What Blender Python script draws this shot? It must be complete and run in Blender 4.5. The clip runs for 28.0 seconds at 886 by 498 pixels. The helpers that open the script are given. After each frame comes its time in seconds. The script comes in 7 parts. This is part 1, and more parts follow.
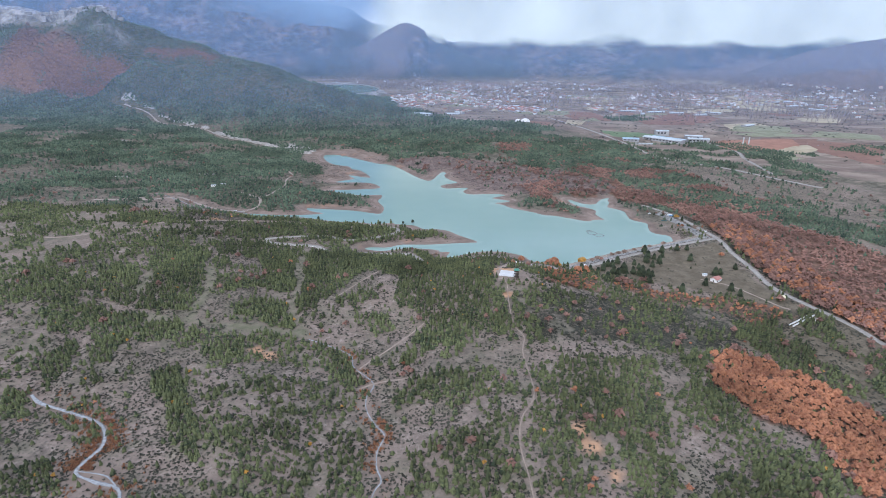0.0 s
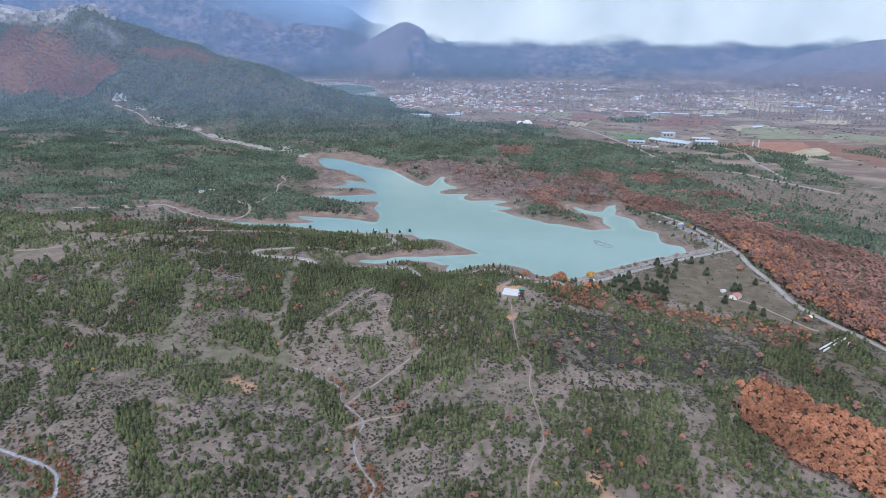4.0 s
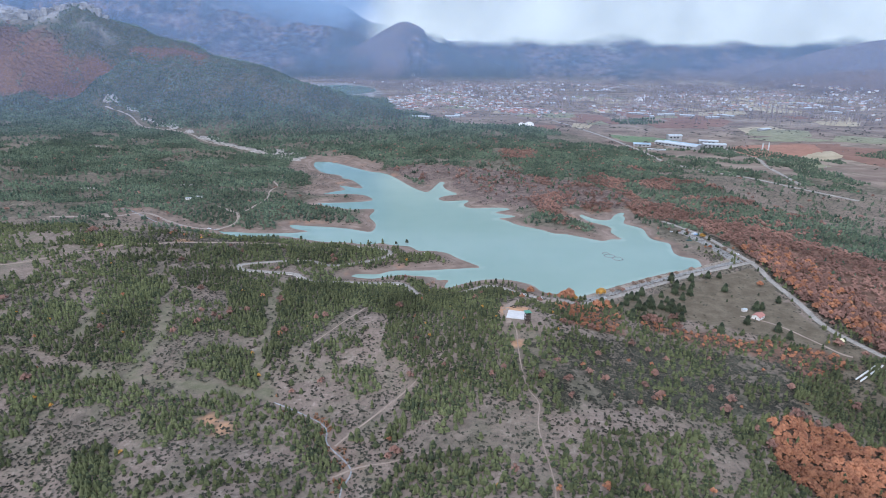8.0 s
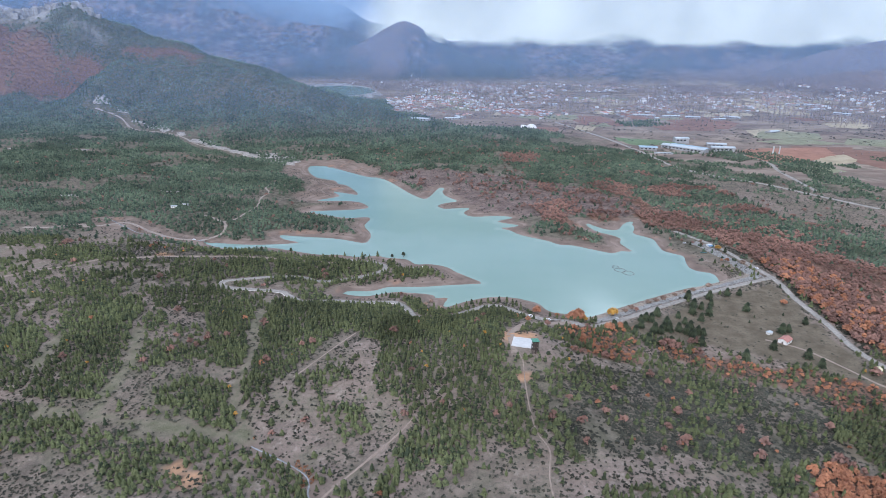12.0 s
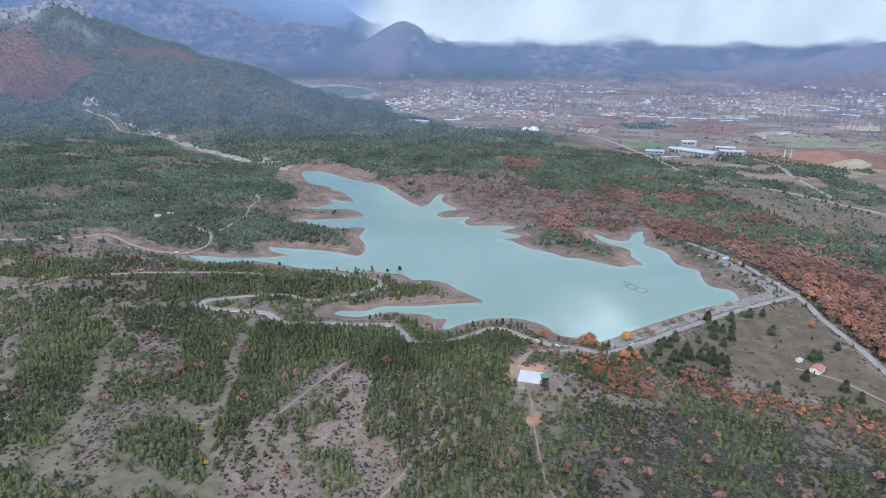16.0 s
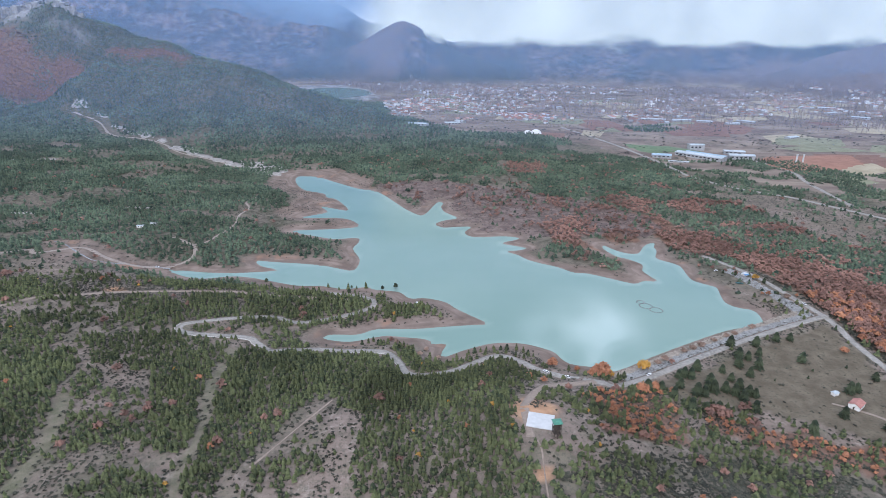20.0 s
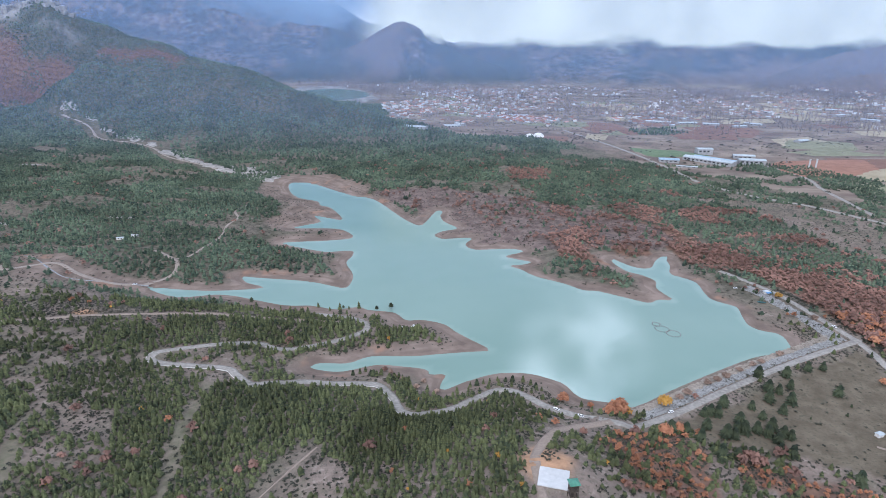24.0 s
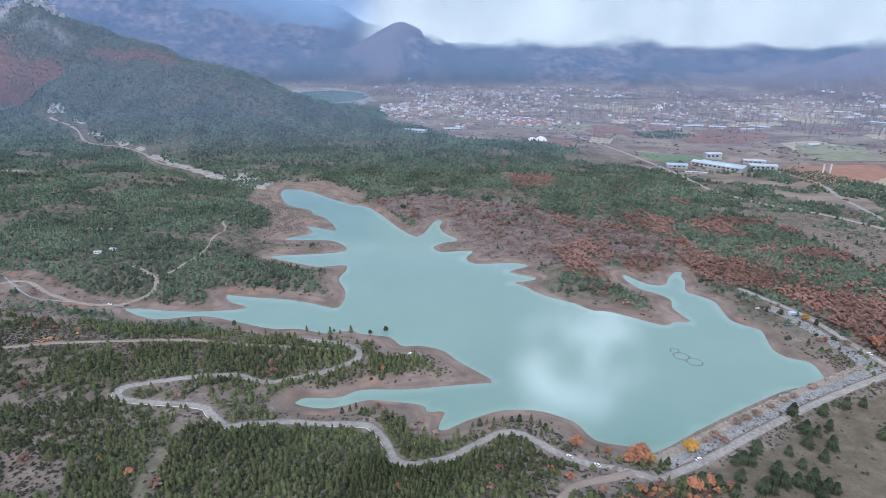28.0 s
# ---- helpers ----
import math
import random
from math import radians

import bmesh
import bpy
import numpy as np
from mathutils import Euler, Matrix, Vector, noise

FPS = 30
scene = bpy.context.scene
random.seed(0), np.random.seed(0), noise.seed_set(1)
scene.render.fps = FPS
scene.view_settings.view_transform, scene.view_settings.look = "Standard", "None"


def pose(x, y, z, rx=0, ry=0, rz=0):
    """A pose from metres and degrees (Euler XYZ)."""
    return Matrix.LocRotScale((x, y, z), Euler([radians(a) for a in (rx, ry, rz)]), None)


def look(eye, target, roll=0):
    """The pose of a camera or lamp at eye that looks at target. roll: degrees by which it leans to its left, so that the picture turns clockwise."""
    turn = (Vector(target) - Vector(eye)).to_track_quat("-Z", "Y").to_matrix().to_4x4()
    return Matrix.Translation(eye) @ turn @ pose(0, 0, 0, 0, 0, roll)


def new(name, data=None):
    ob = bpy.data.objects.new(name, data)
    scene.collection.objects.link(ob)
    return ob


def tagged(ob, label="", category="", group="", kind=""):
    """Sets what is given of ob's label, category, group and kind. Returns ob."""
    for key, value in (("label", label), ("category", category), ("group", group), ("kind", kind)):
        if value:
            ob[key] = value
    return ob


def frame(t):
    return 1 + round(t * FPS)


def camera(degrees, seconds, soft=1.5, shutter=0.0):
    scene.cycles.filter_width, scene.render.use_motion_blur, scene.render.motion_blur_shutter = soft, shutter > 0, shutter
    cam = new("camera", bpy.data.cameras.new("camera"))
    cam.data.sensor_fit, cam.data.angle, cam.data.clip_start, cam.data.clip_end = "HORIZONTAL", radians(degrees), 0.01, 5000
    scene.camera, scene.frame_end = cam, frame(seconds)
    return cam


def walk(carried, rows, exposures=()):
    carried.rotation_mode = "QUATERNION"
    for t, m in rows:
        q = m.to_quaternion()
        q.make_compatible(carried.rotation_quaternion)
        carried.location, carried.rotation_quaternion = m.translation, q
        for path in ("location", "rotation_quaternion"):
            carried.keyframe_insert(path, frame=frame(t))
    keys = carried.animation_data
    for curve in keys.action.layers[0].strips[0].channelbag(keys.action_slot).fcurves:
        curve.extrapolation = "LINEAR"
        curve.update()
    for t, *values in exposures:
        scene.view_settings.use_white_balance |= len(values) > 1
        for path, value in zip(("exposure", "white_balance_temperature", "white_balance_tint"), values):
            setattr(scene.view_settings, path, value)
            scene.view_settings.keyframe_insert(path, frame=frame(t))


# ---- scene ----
cam = camera(73.76, 28.0, soft=0.8)
walk(cam, [
    (0.0, pose(0.00, 0.00, 250.00, 70.495, 0, 0.000) @ pose(0, 0, 0, 0, 0, 0.452)),
    (4.0, pose(1.37, 48.96, 248.81, 70.472, 0, 0.014) @ pose(0, 0, 0, 0, 0, 0.462)),
    (8.0, pose(2.57, 97.82, 247.81, 70.463, 0, 0.021) @ pose(0, 0, 0, 0, 0, 0.472)),
    (12.0, pose(3.59, 146.56, 247.01, 70.469, 0, 0.022) @ pose(0, 0, 0, 0, 0, 0.482)),
    (16.0, pose(4.44, 195.19, 246.41, 70.490, 0, 0.015) @ pose(0, 0, 0, 0, 0, 0.492)),
    (20.0, pose(5.10, 243.72, 246.01, 70.525, 0, 0.002) @ pose(0, 0, 0, 0, 0, 0.502)),
    (24.0, pose(5.59, 292.13, 245.81, 70.575, 0, -0.018) @ pose(0, 0, 0, 0, 0, 0.512)),
    (28.0, pose(5.91, 340.44, 245.80, 70.640, 0, -0.045) @ pose(0, 0, 0, 0, 0, 0.522)),
], exposures=[(0.0, 0.36, 5900, 15), (28.0, 0.36, 5900, 15)])

# ---- world, sun ----
SUN_ELEVATION, SUN_ROTATION = radians(38), radians(200)


def build_world():
    w = bpy.data.worlds.new("overcast_sky")
    scene.world = w
    w.use_nodes = True
    nt = w.node_tree
    nt.nodes.clear()
    N, L = nt.nodes.new, nt.links.new
    out = N("ShaderNodeOutputWorld")
    sky = N("ShaderNodeTexSky")
    sky.sky_type, sky.sun_disc = "NISHITA", False
    sky.sun_elevation, sky.sun_rotation = SUN_ELEVATION, SUN_ROTATION
    clear = N("ShaderNodeBackground")
    clear.inputs[1].default_value = 0.1
    L(sky.outputs[0], clear.inputs[0])
    co = N("ShaderNodeTexCoord")
    flat = N("ShaderNodeMapping")
    flat.inputs["Scale"].default_value = (1.0, 1.0, 2.2)
    L(co.outputs["Generated"], flat.inputs[0])
    nz = N("ShaderNodeTexNoise")
    nz.inputs["Scale"].default_value, nz.inputs["Detail"].default_value = 2.4, 6
    L(flat.outputs[0], nz.inputs["Vector"])
    ramp = N("ShaderNodeValToRGB")
    ramp.color_ramp.elements[0].position, ramp.color_ramp.elements[0].color = 0.33, (0.50, 0.58, 0.70, 1)
    ramp.color_ramp.elements[1].position, ramp.color_ramp.elements[1].color = 0.72, (0.92, 0.97, 1.0, 1)
    L(nz.outputs[0], ramp.inputs[0])
    # a thinner, brighter stretch of cloud over the valley
    gap = N("ShaderNodeVectorMath")
    gap.operation = "DISTANCE"
    L(co.outputs["Generated"], gap.inputs[0])
    gap.inputs[1].default_value = (0.222, 0.842, 0.492)
    mr = N("ShaderNodeMapRange")
    mr.interpolation_type = "SMOOTHERSTEP"
    for k, v in zip(("From Min", "From Max", "To Min", "To Max"), (0.04, 0.14, 1.0, 0.0)):
        mr.inputs[k].default_value = v
    L(gap.outputs["Value"], mr.inputs[0])
    mul = N("ShaderNodeMath")
    mul.operation = "MULTIPLY"
    tears = N("ShaderNodeTexNoise")
    tears.inputs["Scale"].default_value, tears.inputs["Detail"].default_value = 9.0, 6
    L(flat.outputs[0], tears.inputs["Vector"])
    torn = N("ShaderNodeValToRGB")
    torn.color_ramp.elements[0].position, torn.color_ramp.elements[1].position = 0.42, 0.62
    L(tears.outputs[0], torn.inputs[0])
    L(mr.outputs[0], mul.inputs[0])
    soft = N("ShaderNodeMath")
    soft.operation = "MULTIPLY_ADD"
    L(torn.outputs[0], soft.inputs[0])
    soft.inputs[1].default_value, soft.inputs[2].default_value = 0.95, 0.08
    L(soft.outputs[0], mul.inputs[1])
    add = N("ShaderNodeMath")
    add.operation = "MULTIPLY_ADD"
    L(mul.outputs[0], add.inputs[0])
    add.inputs[1].default_value, add.inputs[2].default_value = 9.5, CLOUD_LIGHT
    cloud = N("ShaderNodeBackground")
    L(ramp.outputs[0], cloud.inputs[0])
    L(add.outputs[0], cloud.inputs[1])
    mix = N("ShaderNodeMixShader")
    mix.inputs[0].default_value = 0.82
    L(clear.outputs[0], mix.inputs[1])
    L(cloud.outputs[0], mix.inputs[2])
    L(mix.outputs[0], out.inputs[0])


CLOUD_LIGHT = 1.5
build_world()
sun = new("sun", bpy.data.lights.new("sun", "SUN"))
sun.data.energy, sun.data.angle, sun.data.color = 1.3, radians(25), (1.0, 0.96, 0.9)
# the sun stands behind the camera's shoulder
sun.matrix_world = look((-400, -900, 900), (0, 400, 0))


# ---- materials ----
class Mat:
    """A procedural material: nodes are added by short calls."""

    def __init__(self, name, roughness=0.9, specular=0.25):
        self.m = bpy.data.materials.new(name)
        self.m.use_nodes = True
        self.t = self.m.node_tree
        self.b = self.t.nodes["Principled BSDF"]
        self.b.inputs["Roughness"].default_value = roughness
        self.b.inputs["Specular IOR Level"].default_value = specular
        self.pos = self.t.nodes.new("ShaderNodeNewGeometry")

    def link(self, a, b):
        self.t.links.new(a, b)

    def noise(self, size, detail=3.0, rough=0.55, stretch=None):
        """Noise of a size in metres, by the place in the world."""
        n = self.t.nodes.new("ShaderNodeTexNoise")
        n.inputs["Scale"].default_value, n.inputs["Detail"].default_value = 1.0 / size, detail
        n.inputs["Roughness"].default_value = rough
        if stretch:
            mp = self.t.nodes.new("ShaderNodeMapping")
            mp.inputs["Scale"].default_value = stretch
            self.link(self.pos.outputs["Position"], mp.inputs[0])
            self.link(mp.outputs[0], n.inputs["Vector"])
        else:
            self.link(self.pos.outputs["Position"], n.inputs["Vector"])
        return n.outputs[0]

    def ramp(self, value, *stops):
        r = self.t.nodes.new("ShaderNodeValToRGB")
        while len(r.color_ramp.elements) < len(stops):
            r.color_ramp.elements.new(0.5)
        for e, (p, c) in zip(r.color_ramp.elements, stops):
            e.position, e.color = p, (c, c, c, 1) if isinstance(c, (int, float)) else (*c, 1)
        self.link(value, r.inputs[0])
        return r.outputs[0]

    def mix(self, fac, a, b, blend="MIX"):
        n = self.t.nodes.new("ShaderNodeMix")
        n.data_type, n.blend_type = "RGBA", blend
        for sock, v in ((n.inputs[0], fac), (n.inputs[6], a), (n.inputs[7], b)):
            if isinstance(v, (int, float)):
                sock.default_value = v
            elif isinstance(v, tuple):
                sock.default_value = (*v, 1)
            else:
                self.link(v, sock)
        return n.outputs[2]

    def attr(self, name):
        n = self.t.nodes.new("ShaderNodeAttribute")
        n.attribute_name = name
        return n.outputs["Fac"]

    def island(self):
        return self.pos.outputs["Random Per Island"]

    def each(self):
        return self.t.nodes.new("ShaderNodeObjectInfo").outputs["Random"]

    def bump(self, height, strength=0.5, distance=0.3):
        n = self.t.nodes.new("ShaderNodeBump")
        n.inputs["Strength"].default_value, n.inputs["Distance"].default_value = strength, distance
        self.link(height, n.inputs["Height"])
        self.link(n.outputs[0], self.b.inputs["Normal"])

    def done(self, colour):
        if isinstance(colour, tuple):
            self.b.inputs["Base Color"].default_value = (*colour, 1)
        else:
            self.link(colour, self.b.inputs["Base Color"])
        return self.m


def varied(name, a, b, size=1.0, roughness=0.85, specular=0.25, bump=0.0, big=None):
    """Two colours mixed by noise at two scales, for made things."""
    m = Mat(name, roughness, specular)
    n = m.noise(size, 4)
    c = m.mix(m.ramp(n, (0.35, 0.0), (0.65, 1.0)), a, b)
    c = m.mix(0.25, c, m.ramp(m.noise(size * (big or 7)), (0.3, tuple(v * 0.6 for v in a)), (0.7, tuple(min(1, v * 1.25) for v in b))))
    if bump:
        m.bump(n, bump, size * 0.2)
    return m.done(c)


def foliage(name, dark, light, tip, size=9.0, spark=0.75):
    """Leaves: each bunch has its own tone, and so has each tree."""
    m = Mat(name, 0.75, 0.2)
    tree = m.ramp(m.noise(size, 1.5), (0.40, 0.0), (0.60, 1.0))
    c = m.mix(tree, dark, light)
    c = m.mix(m.ramp(m.island(), (0.25, 0.0), (1.0, spark)), c, tip)
    stand = m.ramp(m.noise(70, 4), (0.36, 0.66), (0.64, 1.25))
    c = m.mix(1.0, c, stand, "MULTIPLY")
    m.b.inputs["Subsurface Weight"].default_value = 0.0
    return m.done(c)


MAT_PINE = foliage("pine_needles", (0.036, 0.048, 0.027), (0.088, 0.102, 0.046), (0.146, 0.158, 0.072))
MAT_PINE_FIELD = foliage("dark_field_pine_needles", (0.020, 0.030, 0.018), (0.042, 0.054, 0.030), (0.074, 0.088, 0.048))
# farther pines: dark needles with blue distance haze mixed into the colour
MAT_PINE_HAZY = foliage("hazy_pine_needles", (0.034, 0.056, 0.042), (0.082, 0.114, 0.074), (0.136, 0.166, 0.106), 12)
MAT_OAK = foliage("rust_oak_leaves", (0.235, 0.100, 0.060), (0.36, 0.158, 0.086), (0.46, 0.235, 0.128), 7, 0.45)
MAT_OAK_RED = foliage("dark_red_oak_leaves", (0.140, 0.080, 0.064), (0.235, 0.128, 0.100), (0.33, 0.195, 0.152), 8, 0.4)
MAT_GOLD = foliage("golden_leaves", (0.36, 0.19, 0.045), (0.45, 0.24, 0.05), (0.5, 0.30, 0.08), 5)
MAT_SHRUB = foliage("grey_green_scrub", (0.026, 0.028, 0.021), (0.052, 0.052, 0.038), (0.092, 0.088, 0.064), 6)
MAT_REED = foliage("dry_rust_reed", (0.24, 0.11, 0.065), (0.33, 0.16, 0.09), (0.42, 0.24, 0.14), 5)
MAT_TWIG = foliage("bare_twigs", (0.22, 0.182, 0.172), (0.31, 0.262, 0.25), (0.39, 0.34, 0.325), 30)
MAT_BUSH = foliage("brown_bush_leaves", (0.20, 0.135, 0.105), (0.29, 0.20, 0.155), (0.36, 0.26, 0.20), 5)
MAT_BARK = varied("bark", (0.12, 0.085, 0.06), (0.2, 0.15, 0.11), 0.4, bump=0.4)


def ground_material():
    m = Mat("ground_soil", 0.95, 0.15)
    fine, mid, wide = m.noise(1.3, 5, 0.65), m.noise(9, 4, 0.6), m.noise(75, 4)
    soil = m.mix(m.ramp(mid, (0.34, 0.0), (0.66, 1.0)), (0.146, 0.115, 0.099), (0.252, 0.199, 0.168))
    soil = m.mix(m.ramp(wide, (0.40, 0.0), (0.62, 0.75)), soil, (0.232, 0.178, 0.146))
    soil = m.mix(m.ramp(m.noise(8, 6, 0.72), (0.54, 0.0), (0.64, 0.65)), soil, (0.335, 0.280, 0.235))
    # dead grass and low heath
    soil = m.mix(m.ramp(m.noise(22, 5, 0.65), (0.50, 0.0), (0.62, 0.6)), soil, (0.160, 0.148, 0.104))
    soil = m.mix(m.ramp(m.noise(2.6, 5, 0.75), (0.50, 0.0), (0.60, 0.55)), soil, (0.088, 0.084, 0.064))
    soil = m.mix(m.ramp(fine, (0.62, 0.0), (0.70, 0.7)), soil, (0.34, 0.30, 0.26))
    beach = m.mix(m.ramp(m.noise(26, 4, 0.6, (1, 1, 6)), (0.36, 0.0), (0.64, 1.0)), (0.160, 0.120, 0.098), (0.262, 0.202, 0.168))
    beach = m.mix(m.ramp(m.noise(0.8, 2, 0.5, (0.02, 0.02, 1)), (0.45, 0.0), (0.58, 0.45)), beach, (0.125, 0.096, 0.080))
    beach = m.mix(m.ramp(m.noise(40, 3), (0.60, 0.0), (0.68, 0.6)), beach, (0.32, 0.185, 0.125))
    beach = m.mix(m.ramp(fine, (0.62, 0.0), (0.72, 0.5)), beach, (0.12, 0.10, 0.085))
    heath = m.mix(m.ramp(mid, (0.40, 0.0), (0.62, 1.0)), (0.060, 0.062, 0.042), (0.130, 0.118, 0.088))
    soil = m.mix(m.attr("heath"), soil, heath)
    c = m.mix(m.attr("beach"), soil, beach)
    grass = m.mix(m.ramp(m.noise(14, 5, 0.65), (0.36, 0.0), (0.64, 1.0)), (0.106, 0.086, 0.061), (0.164, 0.135, 0.098))
    grass = m.mix(m.ramp(m.noise(2.2, 3), (0.56, 0.0), (0.64, 0.7)), grass, (0.085, 0.082, 0.058))
    c = m.mix(m.attr("field"), c, grass)
    clay = m.mix(m.ramp(mid, (0.36, 0.0), (0.62, 1.0)), (0.29, 0.175, 0.110), (0.48, 0.285, 0.170))
    c = m.mix(m.attr("clay"), c, clay)
    sward = m.mix(m.ramp(mid, (0.36, 0.0), (0.64, 1.0)), (0.115, 0.120, 0.070), (0.185, 0.170, 0.120))
    c = m.mix(m.attr("sward"), c, sward)
    litter = m.mix(m.ramp(mid, (0.38, 0.0), (0.62, 1.0)), (0.13, 0.075, 0.055), (0.21, 0.115, 0.08))
    c = m.mix(m.attr("litter"), c, litter)
    plain = m.mix(m.ramp(m.noise(160, 4, 0.6, (1, 2.2, 1)), (0.38, 0.0), (0.62, 1.0)), (0.155, 0.115, 0.100), (0.275, 0.222, 0.178))
    plain = m.mix(m.ramp(m.noise(45, 4, 0.6), (0.5, 0.0), (0.62, 0.7)), plain, (0.135, 0.115, 0.095))
    c = m.mix(m.attr("plain"), c, plain)
    # the fells' dark tone is bluish, with some distance haze put into it
    fell = m.mix(m.ramp(m.noise(150, 9, 0.75), (0.44, 0.0), (0.56, 1.0)), (0.036, 0.044, 0.050), (0.175, 0.118, 0.102))
    fell = m.mix(m.ramp(m.noise(34, 6, 0.75), (0.46, 0.0), (0.57, 0.9)), fell, (0.028, 0.036, 0.036))
    fell = m.mix(m.ramp(m.noise(22, 6, 0.8), (0.55, 0.0), (0.64, 0.5)), fell, (0.34, 0.315, 0.30))
    fell = m.mix(m.attr("wooded"), fell, m.mix(m.ramp(m.noise(26, 5, 0.7), (0.4, 0.0), (0.62, 1.0)), (0.024, 0.036, 0.032), (0.060, 0.064, 0.052)))
    c = m.mix(m.attr("fell"), c, fell)
    rock = m.mix(m.ramp(m.noise(30, 6, 0.7, (1, 1, 0.35)), (0.38, 0.0), (0.6, 1.0)), (0.13, 0.128, 0.13), (0.36, 0.345, 0.34))
    c = m.mix(m.attr("rock"), c, rock)
    moor = m.mix(m.ramp(m.noise(12, 5, 0.7), (0.40, 0.0), (0.60, 1.0)), (0.105, 0.078, 0.072), (0.205, 0.155, 0.138))
    moor = m.mix(m.ramp(m.noise(5, 4, 0.7), (0.52, 0.0), (0.60, 0.6)), moor, (0.130, 0.080, 0.066))
    c = m.mix(m.attr("moor"), c, moor)
    m.bump(m.mix(0.5, fine, mid), 0.7, 1.2)
    return m.done(c)


MAT_GROUND = ground_material()


def water_material():
    m = Mat("turquoise_water", 0.06, 0.5)
    m.b.inputs["IOR"].default_value = 1.33
    c = m.mix(m.ramp(m.noise(170, 3), (0.35, 0.0), (0.65, 1.0)), (0.158, 0.250, 0.212), (0.182, 0.274, 0.234))
    c = m.mix(m.attr("shallow"), c, (0.25, 0.34, 0.290))
    m.bump(m.noise(3.5, 3, 0.5, (1, 2, 1)), 0.06, 0.4)
    return m.done(c)


MAT_WATER = water_material()
MAT_ROAD = varied("pale_asphalt", (0.205, 0.188, 0.168), (0.35, 0.322, 0.29), 2.2, 0.9, bump=0.2, big=6)
MAT_GRAVEL = varied("gravel_track", (0.24, 0.195, 0.165), (0.34, 0.285, 0.245), 0.9, 0.95, bump=0.3, big=12)
MAT_EARTH = varied("trodden_earth", (0.23, 0.18, 0.145), (0.315, 0.25, 0.205), 1.1, 0.95, bump=0.3, big=10)
MAT_STREAM = varied("stream_water", (0.17, 0.175, 0.18), (0.34, 0.345, 0.35), 2.0, 0.25, 0.5, bump=0.2)
MAT_TAN = varied("tan_riprap", (0.20, 0.165, 0.13), (0.36, 0.31, 0.26), 1.4, 0.9, bump=0.4)
MAT_STONE = varied("grey_riprap", (0.13, 0.127, 0.12), (0.36, 0.352, 0.34), 1.1, 0.9, bump=0.4)
MAT_CRAG = varied("limestone", (0.17, 0.17, 0.175), (0.38, 0.37, 0.37), 9, 0.95, bump=0.6)
MAT_LINE = varied("white_kerb", (0.62, 0.60, 0.56), (0.75, 0.73, 0.69), 0.8, 0.8)
MAT_CONCRETE = varied("pale_concrete", (0.49, 0.49, 0.485), (0.59, 0.585, 0.58), 3.0, 0.85, bump=0.15)
MAT_PLASTER = varied("white_plaster", (0.60, 0.58, 0.55), (0.78, 0.76, 0.73), 1.5, 0.85)
MAT_TILE = varied("red_roof_tiles", (0.32, 0.145, 0.12), (0.44, 0.215, 0.18), 0.8, 0.8, bump=0.3)
MAT_TIN = varied("white_sheet_roof", (0.33, 0.37, 0.39), (0.49, 0.53, 0.55), 3, 0.5, 0.5)
MAT_BLUE_TIN = varied("blue_sheet_roof", (0.22, 0.33, 0.42), (0.34, 0.45, 0.53), 3, 0.5, 0.5)
MAT_BLUE = varied("blue_awning", (0.10, 0.22, 0.42), (0.16, 0.3, 0.5), 1, 0.6)
MAT_GREEN = varied("green_sheet_roof", (0.05, 0.17, 0.12), (0.08, 0.24, 0.17), 1.2, 0.5, 0.4)
MAT_TIMBER = varied("dark_timber", (0.045, 0.035, 0.03), (0.09, 0.07, 0.055), 0.6, 0.85, bump=0.3)
MAT_PAINT = varied("white_car_paint", (0.72, 0.73, 0.74), (0.82, 0.82, 0.82), 2, 0.3, 0.5)
MAT_GLASS = varied("dark_window_glass", (0.02, 0.025, 0.03), (0.04, 0.045, 0.05), 2, 0.1, 0.5)
MAT_TYRE = varied("tyre_rubber", (0.02, 0.02, 0.02), (0.04, 0.04, 0.04), 0.3, 0.9)
MAT_STEEL = varied("grey_steel", (0.3, 0.3, 0.31), (0.42, 0.42, 0.43), 0.6, 0.5, 0.5)
MAT_BUOY = varied("pale_buoy", (0.07, 0.07, 0.07), (0.3, 0.29, 0.28), 1.2, 0.6)


# ---- helpers for the land ----
def smooth(a, b, v):
    u = np.clip((np.asarray(v, float) - a) / (b - a), 0, 1)
    return u * u * (3 - 2 * u)


def lattice(ix, iy, seed):
    h = (ix.astype(np.int64) * 374761393 + iy.astype(np.int64) * 668265263 + seed * 974711) & 0x7FFFFFFF
    h = ((h ^ (h >> 13)) * 1274126177) & 0x7FFFFFFF
    return ((h ^ (h >> 16)) & 0xFFFF) / 65535.0


def value_noise(x, y, size, seed=0, octaves=3):
    """Smooth noise from -1 to 1."""
    total, amp, norm = 0.0, 1.0, 0.0
    for o in range(octaves):
        u, v = np.asarray(x) / size, np.asarray(y) / size
        ix, iy = np.floor(u), np.floor(v)
        fx, fy = u - ix, v - iy
        fx, fy = fx * fx * (3 - 2 * fx), fy * fy * (3 - 2 * fy)
        a, b = lattice(ix, iy, seed + o), lattice(ix + 1, iy, seed + o)
        c, d = lattice(ix, iy + 1, seed + o), lattice(ix + 1, iy + 1, seed + o)
        total = total + amp * ((a * (1 - fx) + b * fx) * (1 - fy) + (c * (1 - fx) + d * fx) * fy)
        norm, amp, size = norm + amp, amp * 0.5, size * 0.5
    return total / norm * 2 - 1


